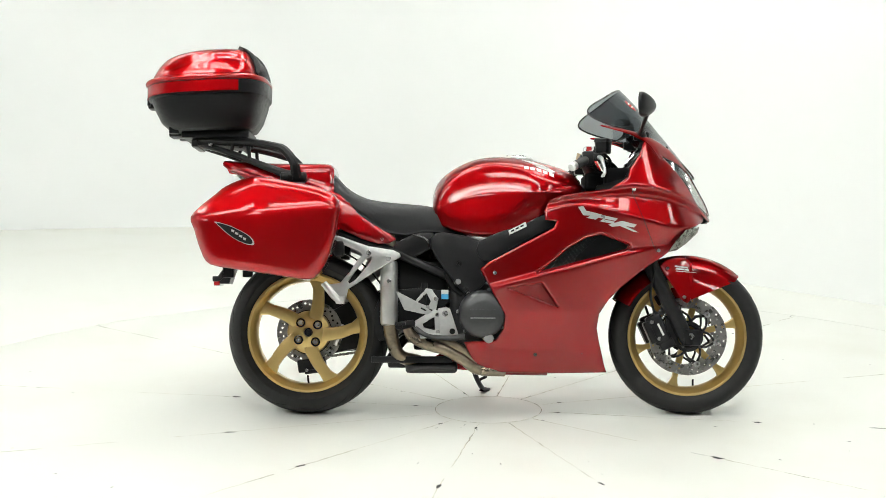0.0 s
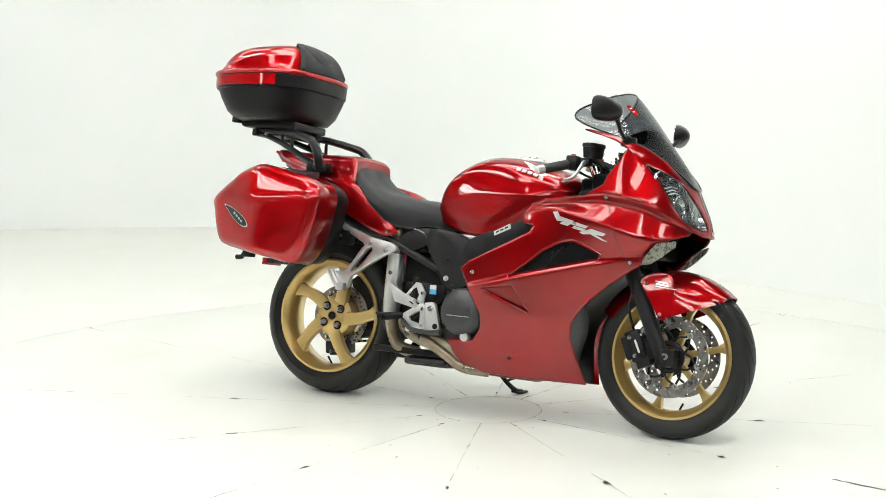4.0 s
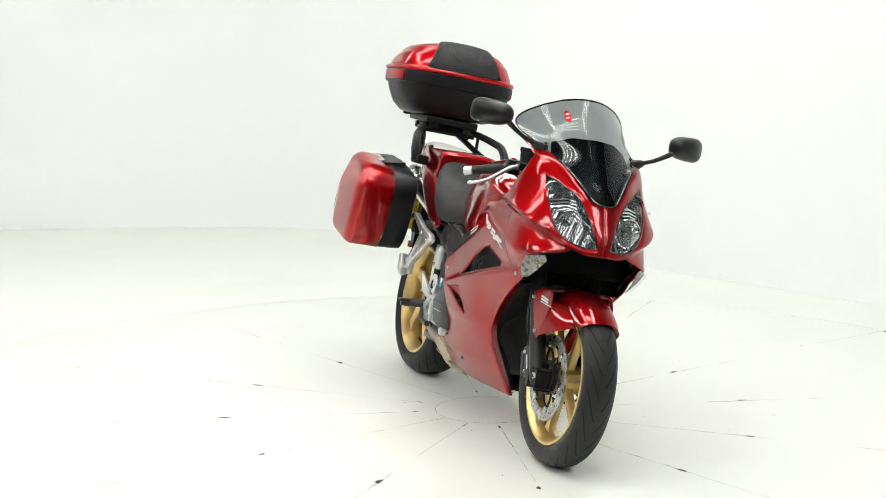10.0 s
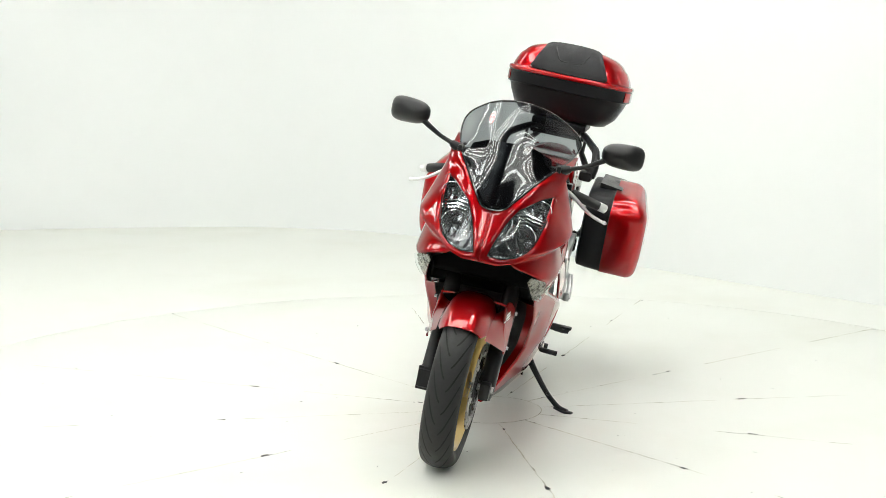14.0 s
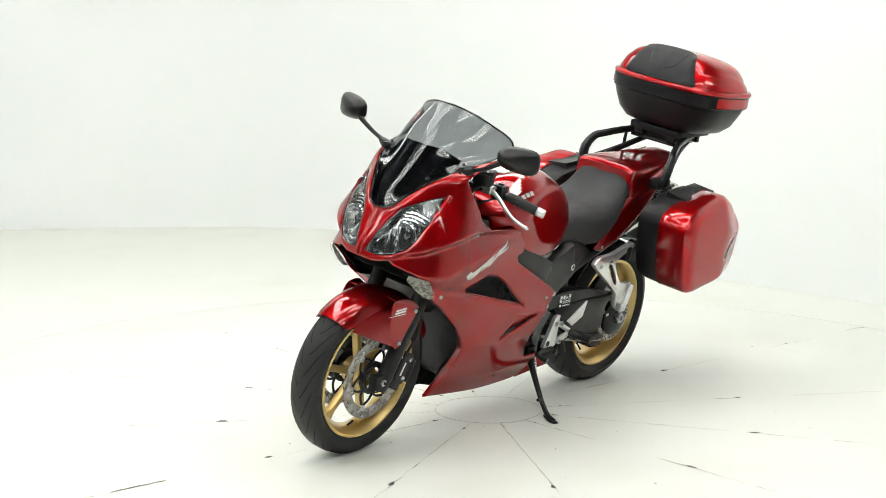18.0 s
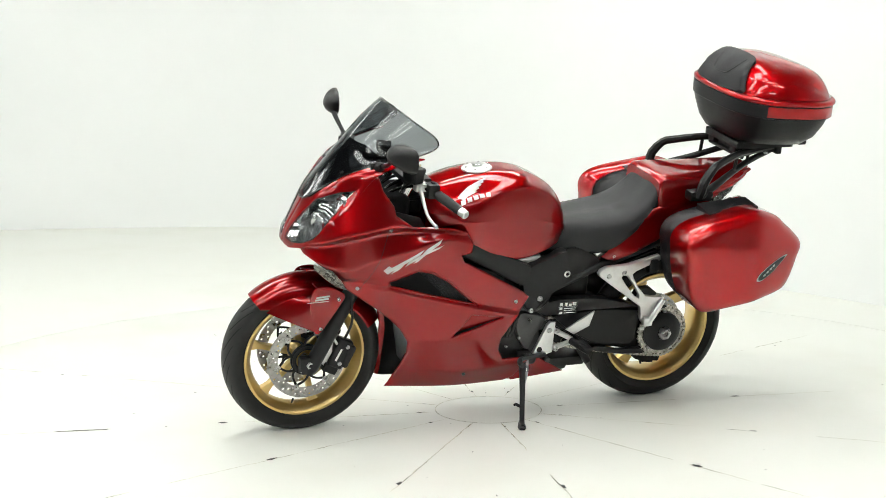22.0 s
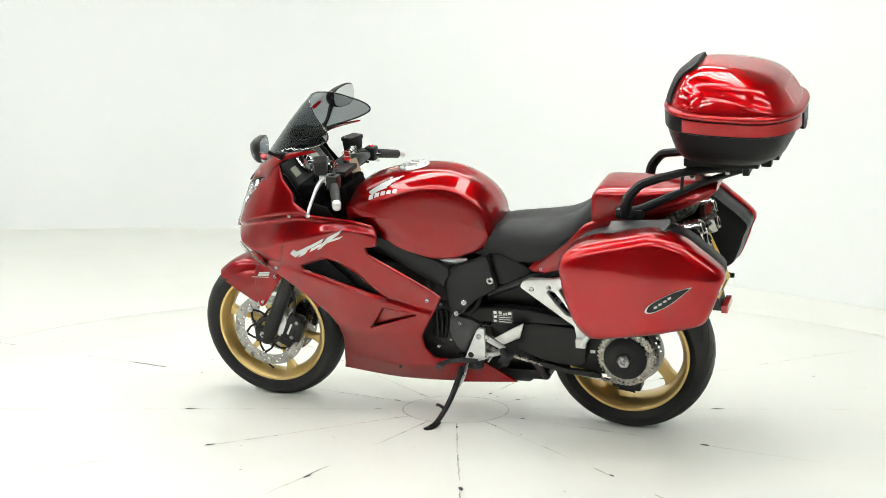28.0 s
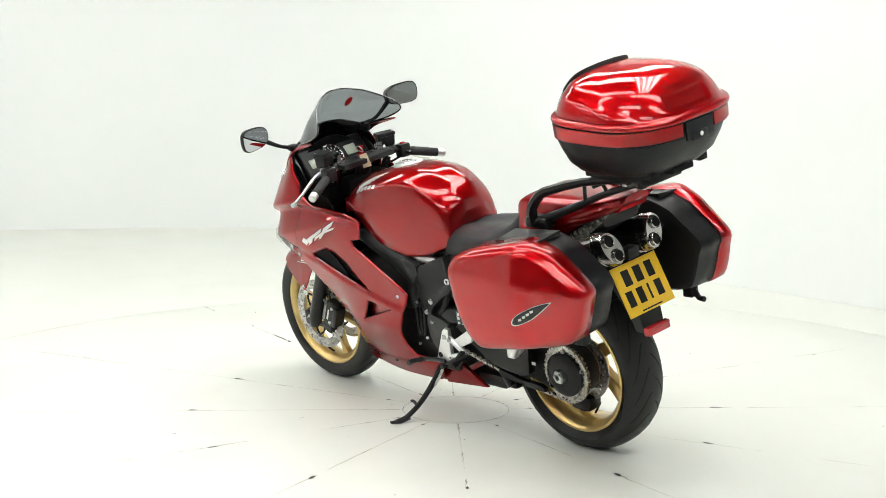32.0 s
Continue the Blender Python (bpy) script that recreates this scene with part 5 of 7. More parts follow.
def top_case():
    def ring(z, x0, x1, w, n=96, p=3.1, tilt=0.0):
        """A rounded plan: x0 behind, x1 ahead, half width w; narrower towards the rear."""
        out = []
        cx, hx = (x0 + x1) / 2, (x1 - x0) / 2
        for k in range(n):
            a = 2 * math.pi * k / n
            c, q = math.cos(a), math.sin(a)
            x = cx + hx * math.copysign(abs(c) ** (2 / p), c)
            t = (x - x0) / (x1 - x0)
            ww = w * (1 - 0.30 * max(0, 0.4 - t) ** 1.4)
            out.append(Vector((x, ww * math.copysign(abs(q) ** (2 / p), q), z + tilt * (x - cx))))
        return out
    T = 0.045
    low = part("top_case", loft([ring(1.112, -1.215, -0.93, 0.165, p=3.4, tilt=T), ring(1.118, -1.24, -0.915, 0.19, p=3.4, tilt=T), ring(1.15, -1.275, -0.895, 0.225, p=3.4, tilt=T), ring(1.20, -1.300, -0.880, 0.249, p=3.4, tilt=T), ring(1.232, -1.312, -0.872, 0.260, p=3.4, tilt=T), ring(1.236, -1.325, -0.864, 0.272, tilt=T), ring(1.285, -1.328, -0.862, 0.275, tilt=T), ring(1.289, -1.318, -0.870, 0.266, tilt=T)]), CASE_BLACK, bike, "large top case, black shell with a red lid and black back pad")
    # lid: a rolled flange, then a dome whose flanks carry a bulging lower panel under a curved crease
    flange = [ring(z, a, b, w, 144, tilt=T) for z, a, b, w in ((1.286, -1.330, -0.866, 0.273), (1.290, -1.336, -0.862, 0.279), (1.298, -1.338, -0.861, 0.280), (1.305, -1.334, -0.863, 0.277), (1.308, -1.327, -0.868, 0.270), (1.309, -1.318, -0.876, 0.262))]
    keys = [(1.311, -1.314, -0.880, 0.258), (1.330, -1.306, -0.886, 0.251), (1.360, -1.288, -0.899, 0.236), (1.388, -1.262, -0.913, 0.216), (1.407, -1.225, -0.929, 0.190), (1.421, -1.178, -0.950, 0.150), (1.431, -1.125, -0.975, 0.10), (1.435, -1.08, -1.0, 0.05)]
    dome = []
    for k in np.linspace(0, len(keys) - 1, 44):
        z, a, b, w = (float(glide(np.array([k]), range(len(keys)), [q[i] for q in keys])[0]) for i in range(4))
        rg = ring(z, a, b, w, 144, tilt=T)
        for v in rg:
            t = (v.x + 1.33) / 0.47
            edge = 1.365 + 0.012 * t - 0.075 * max(0.0, 0.55 - t) ** 1.2 / 0.55 ** 1.2
            g = min(1, max(0, (edge - z) / 0.018 + 0.5))
            flank = min(1, max(0, (abs(v.y) / max(w, 0.05) - 0.55) / 0.2))
            v.y += math.copysign(0.006 * g * g * (3 - 2 * g) * flank, v.y)
            # a shallow hollow in the rear face
            rear = min(1, max(0, (0.16 - t) / 0.06)) * min(1, max(0, (0.10 - abs(v.y)) / 0.012)) * min(1, max(0, (z - 1.318) / 0.01)) * min(1, max(0, (1.375 - z) / 0.01))
            v.x += 0.006 * rear
        dome.append(rg)
    part("lid", loft(flange + dome), RED_CASE, low, "glossy red domed lid", sharp=50)
    # red band on the flanks and rear, flush in the black rim
    def band(a0, a1, z0, z1, mt, nm, lab="", off=0.003):
        pts = ring((z0 + z1) / 2, -1.328, -0.862, 0.274, n=160, tilt=T)
        sel = [p for k, p in enumerate(pts) if a0 <= 360 * k / 160 <= a1]
        bm = bmesh.new()
        c = Vector((-1.095, 0, 0))
        rows = []
        for z in (z0, z1):
            for o in (off, -0.004):
                rows.append([bm.verts.new(Vector((p.x, p.y, p.z - (z0 + z1) / 2 + z)) + Vector((p.x - c.x, p.y, 0)).normalized() * o) for p in sel])
        for a, b in ((0, 1), (0, 2), (1, 3), (2, 3)):
            for k in range(len(sel) - 1):
                bm.faces.new((rows[a][k], rows[a][k + 1], rows[b][k + 1], rows[b][k]))
        for k in (0, -1):
            bm.faces.new((rows[0][k], rows[1][k], rows[3][k], rows[2][k]))
        part(nm, bm, mt, low, lab)
    band(62, 172, 1.242, 1.283, RED_CASE, "red_band", "red band along the case's flank")
    band(188, 298, 1.242, 1.283, RED_CASE, "red_band", "red band along the case's flank")
    band(173, 187, 1.225, 1.283, CASE_BLACK, "lock_plate", "black lock plate", 0.006)
    # back pad on the lid's front slope
    F = tps([(0, 1.305, -0.878), (0, 1.36, -0.892), (0, 1.415, -0.930), (0, 1.446, -0.982), (0.15, 1.305, -0.892), (0.15, 1.36, -0.908), (0.12, 1.415, -0.940), (-0.15, 1.305, -0.892), (-0.15, 1.36, -0.908), (-0.12, 1.415, -0.940), (0.1, 1.444, -0.982), (-0.1, 1.444, -0.982)])
    pad = part("back_pad", panel(rounded([(-0.160, 1.318), (0, 1.312), (0.160, 1.318), (0.156, 1.36), (0.132, 1.410), (0.105, 1.440), (0, 1.448), (-0.105, 1.440), (-0.132, 1.410), (-0.156, 1.36)], 4), lambda uv: F(uv) + 0.018, front_place(1), (), 0.011, 0.040, 0.014), PAD, low, "black moulded foam back pad")
    seam = [(-0.080, 1.430), (-0.062, 1.395), (-0.038, 1.372), (0.038, 1.372), (0.062, 1.395), (0.080, 1.430)]
    part("pad_seam", tube([(float(F([p])[0]) + 0.0175, p[0], p[1]) for p in seam], 0.0026, 6, 4), BLACK, pad)
    part("lock", box(-1.336, -1.312, -0.035, 0.035, 1.206, 1.238, 0.006), BLACK, low)
    part("lock_barrel", rod((-1.338, 0, 1.224), (-1.330, 0, 1.224), 0.008), CHROME, low)
    for q in (-1, 1):
        part("foot", box(-1.235, -1.20, min(q * 0.10, q * 0.14), max(q * 0.10, q * 0.14), 1.098, 1.122, 0.004), CASE_BLACK, low)
        part("plate_clip", box(-0.962, -0.935, min(q * 0.06, q * 0.10), max(q * 0.06, q * 0.10), 1.062, 1.090, 0.004), BLACK_SATIN, low)
        part("plate_screw", bolt((-1.08, q * 0.10, 1.060), (0, q * 0.2, -1), 0.008, 0.006), BOLT, low)
    # mounting plate
    part("mount_plate", joined(box(-1.19, -0.93, -0.12, 0.12, 1.083, 1.113, 0.006), box(-1.25, -1.17, -0.05, 0.05, 1.095, 1.116, 0.005), box(-1.15, -0.96, -0.09, 0.09, 1.055, 1.083, 0.006)), CASE_BLACK, low, "black mounting plate under the case")


top_case()


def rack():
    for s in (-1, 1):
        r = part("grab_rail", joined(tube([(-1.14, s * 0.075, 1.060), (-1.02, s * 0.105, 1.052), (-0.92, s * 0.135, 1.044), (-0.82, s * 0.178, 1.022), (-0.785, s * 0.196, 1.008), (-0.750, s * 0.206, 0.965), (-0.742, s * 0.203, 0.93), (-0.738, s * 0.195, 0.905)], [0.013, 0.014, 0.015, 0.016, 0.017, 0.019, 0.020, 0.022], 8, 2),
                                     tube([(-1.13, s * 0.07, 1.045), (-1.0, s * 0.10, 1.005), (-0.90, s * 0.135, 0.965), (-0.80, s * 0.175, 0.925), (-0.745, s * 0.195, 0.908)], [0.011, 0.012, 0.013, 0.016, 0.02], 12),
                                     rod((-0.93, s * 0.13, 1.04), (-0.925, s * 0.13, 0.975), 0.007), rod((-0.99, s * 0.112, 1.048), (-1.0, s * 0.10, 1.006), 0.007)), BLACK, bike, "black tubular grab rail and rack arm")
        part("rail_foot", box(-0.80, -0.70, min(s * 0.15, s * 0.205), max(s * 0.15, s * 0.205), 0.885, 0.925, 0.012), BLACK, r)
    part("rack_plate", joined(box(-1.155, -0.985, -0.085, 0.085, 1.038, 1.056, 0.004), box(-1.155, -1.13, -0.10, 0.10, 1.03, 1.06, 0.006), rod((-0.96, -0.12, 1.03), (-0.96, 0.12, 1.03), 0.008)), BLACK, bike, "black rack plate")
    part("rack_bolt", rod((-1.08, -0.06, 1.02), (-1.08, -0.06, 1.04), 0.007), BOLT, bike)


rack()


# set the bodywork and luggage on the frame
for ob in bike.children:
    if ob.name.split(".")[0] not in ("front_wheel", "rear_wheel", "fork_leg", "brake_caliper", "front_mudguard"):
        ob.location.x -= 0.005
        ob.location.z -= 0.003
        if ob.name == "top_case":
            ob.location.z -= 0.020


# ---- frame, engine, controls ----
from mathutils.bvhtree import BVHTree


def right_side():
    y = -0.165
    # spar and pivot plate
    fr = part("frame_spar", slab(rounded([(-0.05, 0.66), (0.10, 0.722), (0.20, 0.762), (0.262, 0.748), (0.246, 0.722), (0.11, 0.650), (-0.006, 0.584), (-0.05, 0.60)], 2), -0.188, -0.13, (), 0.010), BLACK_SATIN, bike, "black aluminium frame spar")
    part("spar_label", slab([(0.062, 0.700), (0.066, 0.684), (0.132, 0.716), (0.128, 0.734)], -0.1895, -0.1885, (), 0), WHITE, fr)
    for k in range(3):
        x = 0.072 + 0.018 * k
        part("label_bar", slab([(x, 0.694 + 0.009 * k), (x + 0.012, 0.700 + 0.009 * k), (x + 0.011, 0.706 + 0.009 * k), (x - 0.001, 0.700 + 0.009 * k)], -0.1905, -0.1897, (), 0), BLACK, fr)
    pl = part("pivot_plate", slab(rounded([(-0.215, 0.690), (-0.15, 0.690), (-0.05, 0.665), (0.0, 0.605), (-0.04, 0.550), (-0.022, 0.505), (-0.060, 0.470), (-0.090, 0.452), (-0.115, 0.470), (-0.140, 0.500), (-0.19, 0.565), (-0.235, 0.640)], 2), -0.180, -0.125, (), 0.012), BLACK_SATIN, bike, "black frame pivot plate")
    for x, z, m in ((-0.126, 0.577, BLACK), (-0.128, 0.506, BOLT), (-0.100, 0.474, BLACK_SATIN)):
        part("plate_bolt", bolt((x, -0.180, z), (0, -1, 0), 0.011, 0.005), m, pl)
    sub = part("subframe_rail", tube([(-0.14, -0.13, 0.515), (-0.28, -0.135, 0.578), (-0.40, -0.14, 0.630), (-0.62, -0.13, 0.70), (-0.85, -0.10, 0.80)], 0.017, 12), BLACK_SATIN, bike, "black subframe tube")
    part("side_cover", slab(rounded([(-0.375, 0.645), (-0.300, 0.688), (-0.225, 0.695), (-0.215, 0.65), (-0.235, 0.632), (-0.30, 0.60), (-0.365, 0.605)], 2), -0.152, -0.11, (), 0.010), BLACK, bike, "black side cover under the seat")
    part("cover_edge", tube([(-0.30, -0.153, 0.688), (-0.25, -0.153, 0.668), (-0.235, -0.153, 0.632)], 0.004, 6), BLACK_GLOSS, bike)
    # clutch cover
    cc = part("clutch_cover", moved(lathe([(0.0001, 0.045), (0.045, 0.045), (0.066, 0.040), (0.082, 0.030), (0.090, 0.015), (0.092, -0.05), (0.0001, -0.05)], 40), Matrix.Translation((-0.036, -0.185, 0.385)) @ pose(0, 0, 0, 0, 0, 180)), CAST, bike, "grey cast clutch cover")
    for dz in (-0.018, 0.014):
        part("cover_rib", box(-0.082, 0.012, -0.234, -0.229, 0.385 + dz, 0.388 + dz, 0.001), SILVER if dz < 0 else CAST, cc)
    for k in range(7):
        a = radians(25 + 50 * k)
        part("cover_bolt", bolt((-0.036 + 0.094 * math.cos(a), -0.176, 0.385 + 0.094 * math.sin(a)), (0, -1, 0), 0.008, 0.008, 6), BOLT if k != 5 else TAG, cc)
    part("oil_cap", moved(lathe([(0.0001, 0.02), (0.018, 0.02), (0.02, 0.0), (0.0001, 0.0)], 8), Matrix.Translation((-0.012, -0.19, 0.292)) @ pose(0, 0, 0, 0, 0, 180)), SILVER, cc)
    # passenger footrest hanger
    ph = part("footrest_hanger", slab(rounded([(-0.345, 0.600), (-0.375, 0.625), (-0.47, 0.640), (-0.60, 0.685), (-0.605, 0.665), (-0.50, 0.615), (-0.508, 0.590), (-0.575, 0.500), (-0.640, 0.500), (-0.640, 0.485), (-0.595, 0.435), (-0.575, 0.425), (-0.553, 0.438), (-0.545, 0.475), (-0.52, 0.492), (-0.40, 0.572)], 2), -0.205, -0.180, (rounded([(-0.455, 0.590), (-0.478, 0.592), (-0.545, 0.505), (-0.520, 0.510)], 2),), 0.006), SILVER, bike, "silver passenger footrest hanger")
    for x, z in ((-0.467, 0.614), (-0.393, 0.592)):
        part("hanger_bolt", bolt((x, -0.205, z), (0, -1, 0), 0.010, 0.004), BOLT, ph)
    part("folded_peg", joined(tube([(-0.635, -0.212, 0.498), (-0.60, -0.222, 0.455), (-0.575, -0.225, 0.430)], [0.013, 0.014, 0.012], 10), box(-0.590, -0.555, -0.235, -0.205, 0.420, 0.450, 0.006)), SILVER, ph, "folded silver passenger footrest")
    # rider footrest hanger with brake pedal
    rh = part("rider_hanger", slab([(-0.205, 0.405), (-0.172, 0.410), (-0.158, 0.402), (-0.126, 0.303), (-0.130, 0.293), (-0.212, 0.298), (-0.212, 0.34)], -0.192, -0.172, (), 0.005), SILVER, bike, "silver rider footrest hanger")
    part("hanger_bolt", bolt((-0.178, -0.192, 0.385), (0, -1, 0), 0.012, 0.006), BOLT, rh)
    # black disc on the plate, coloured as the shade in a hole
    part("hole_shade", moved(lathe([(0.0001, 0.001), (0.011, 0.001), (0.011, -0.002), (0.0001, -0.002)], 16), Matrix.Translation((-0.150, -0.1925, 0.318)) @ pose(0, 0, 0, 0, 0, 180)), BLACK, rh)
    part("heel_plate", slab([(-0.366, 0.472), (-0.291, 0.433), (-0.225, 0.392), (-0.245, 0.380), (-0.331, 0.398)], -0.204, -0.194, ([(-0.268, 0.408), (-0.248, 0.398), (-0.250, 0.393), (-0.270, 0.403)],), 0.003), SILVER, rh, "silver heel guard")
    part("heel_bracket", slab([(-0.250, 0.481), (-0.229, 0.478), (-0.203, 0.441), (-0.212, 0.395), (-0.298, 0.423)], -0.193, -0.182, ([(-0.247, 0.462), (-0.232, 0.432), (-0.240, 0.412), (-0.282, 0.428)],), 0.003), SILVER, rh, "pierced silver bracket")
    part("hanger_frame", slab([(-0.292, 0.357), (-0.220, 0.400), (-0.198, 0.394), (-0.196, 0.302), (-0.210, 0.296), (-0.290, 0.320)], -0.200, -0.186, ([(-0.262, 0.346), (-0.218, 0.372), (-0.216, 0.322), (-0.258, 0.333)],), 0.004), SILVER, rh, "pierced silver footrest frame")
    for x, z in ((-0.213, 0.441), (-0.243, 0.408), (-0.207, 0.380), (-0.205, 0.315)):
        part("hanger_bolt", bolt((x, -0.199, z), (0, -1, 0), 0.008, 0.004), BOLT, rh)
    part("lower_bar", slab([(-0.275, 0.306), (-0.188, 0.312), (-0.182, 0.297), (-0.270, 0.290)], -0.206, -0.198, (), 0.003), SILVER, rh)
    part("footrest", joined(tube([(-0.30, -0.19, 0.348), (-0.345, -0.25, 0.338), (-0.350, -0.275, 0.337)], [0.014, 0.016, 0.013], 10), box(-0.365, -0.325, -0.285, -0.195, 0.341, 0.352, 0.004)), BLACK_SATIN, rh, "black rubber topped footrest")
    part("brake_pedal", tube([(-0.29, -0.20, 0.33), (-0.24, -0.215, 0.300), (-0.16, -0.225, 0.293), (-0.10, -0.235, 0.300)], [0.009, 0.009, 0.010, 0.012], 8), DARK, rh)
    part("rear_master", joined(tube([(-0.255, -0.18, 0.50), (-0.262, -0.18, 0.42)], [0.013, 0.013], 10, 1), rod((-0.262, -0.18, 0.42), (-0.27, -0.18, 0.36), 0.006)), BLACK_SATIN, bike, "black rear brake master cylinder")
    st = part("fluid_sticker", slab([(-0.192, 0.440), (-0.165, 0.440), (-0.165, 0.458), (-0.192, 0.458)], -0.184, -0.176, (), 0.001), BLUE, bike, "blue and white sticker")
    part("sticker_top", slab([(-0.192, 0.4585), (-0.165, 0.4585), (-0.165, 0.475), (-0.192, 0.475)], -0.184, -0.176, (), 0.001), WHITE, st)
    # exhaust riser with its heat shield and the collector
    ex = part("exhaust_riser", tube([(-0.392, -0.105, 0.70), (-0.392, -0.115, 0.56), (-0.392, -0.118, 0.40), (-0.383, -0.115, 0.30), (-0.352, -0.10, 0.225), (-0.28, -0.06, 0.20)], [0.026, 0.027, 0.027, 0.026, 0.025, 0.026], 16), BROWN_STEEL, bike, "heat-stained steel exhaust pipe")
    part("heat_shield", loft([[Vector((-0.392 + 0.034 * math.cos(a) * k, -0.117 + yy - 0.036 * math.sin(a) * k, z)) for a in [math.pi * q / 14 - 0.35 for q in range(18)]] + [Vector((-0.392 + 0.030 * math.cos(a) * k, -0.117 + yy - 0.032 * math.sin(a) * k, z)) for a in [math.pi * q / 14 - 0.35 for q in reversed(range(18))]]
                              for z, k, yy in ((0.585, 0.9, 0.0), (0.57, 1.0, 0), (0.46, 1.02, 0), (0.37, 1.02, 0), (0.345, 0.95, 0), (0.338, 0.8, 0.004))]), SILVER, ex, "polished silver heat shield")
    part("shield_bolt", bolt((-0.392, -0.153, 0.508), (0, -1, 0), 0.009, 0.004), BOLT, ex)
    part("header_pipe", tube([(-0.325, -0.13, 0.345), (-0.305, -0.15, 0.300), (-0.25, -0.158, 0.268), (-0.18, -0.155, 0.248), (-0.11, -0.14, 0.210), (-0.05, -0.12, 0.172), (0.05, -0.09, 0.165)], 0.021, 14), BROWN_STEEL, bike, "heat-stained steel header pipe")
    part("header_pipe", tube([(-0.22, -0.12, 0.300), (-0.17, -0.14, 0.272), (-0.11, -0.135, 0.245), (-0.055, -0.115, 0.200), (0.03, -0.07, 0.172)], 0.019, 14), BROWN_STEEL, bike, "heat-stained steel header pipe")
    part("collector_box", joined(box(-0.33, -0.13, -0.095, 0.06, 0.156, 0.200, 0.018, 3), tube([(-0.30, -0.092, 0.176), (-0.22, -0.098, 0.178), (-0.14, -0.094, 0.182)], 0.013, 10)), DARK, bike, "stained exhaust collector box")
    part("swingarm_guard", box(-0.46, -0.15, -0.115, -0.095, 0.196, 0.222, 0.005), BLACK, bike)
    # rear caliper, lower right of the disc
    cal = part("rear_caliper", joined(box(-0.055, 0.055, -0.012, 0.052, -0.028, 0.024, 0.009), box(-0.03, 0.03, -0.018, 0.05, -0.036, -0.02, 0.006)), BLACK_SATIN, bike, "black rear brake caliper")
    cal.matrix_basis = Matrix.Translation((RC[0] + 0.01, 0.005, RC[1] - 0.125)) @ pose(0, 0, 0, 0, -8, 0)
    part("caliper_pin", rod((-0.02, -0.02, -0.02), (-0.02, -0.03, -0.02), 0.006), BOLT, cal)
    part("torque_rod", tube([(RC[0] + 0.10, -0.01, RC[1] - 0.05), (RC[0] + 0.135, -0.01, RC[1] + 0.03)], [0.008, 0.008], 8, 1), SILVER, bike)


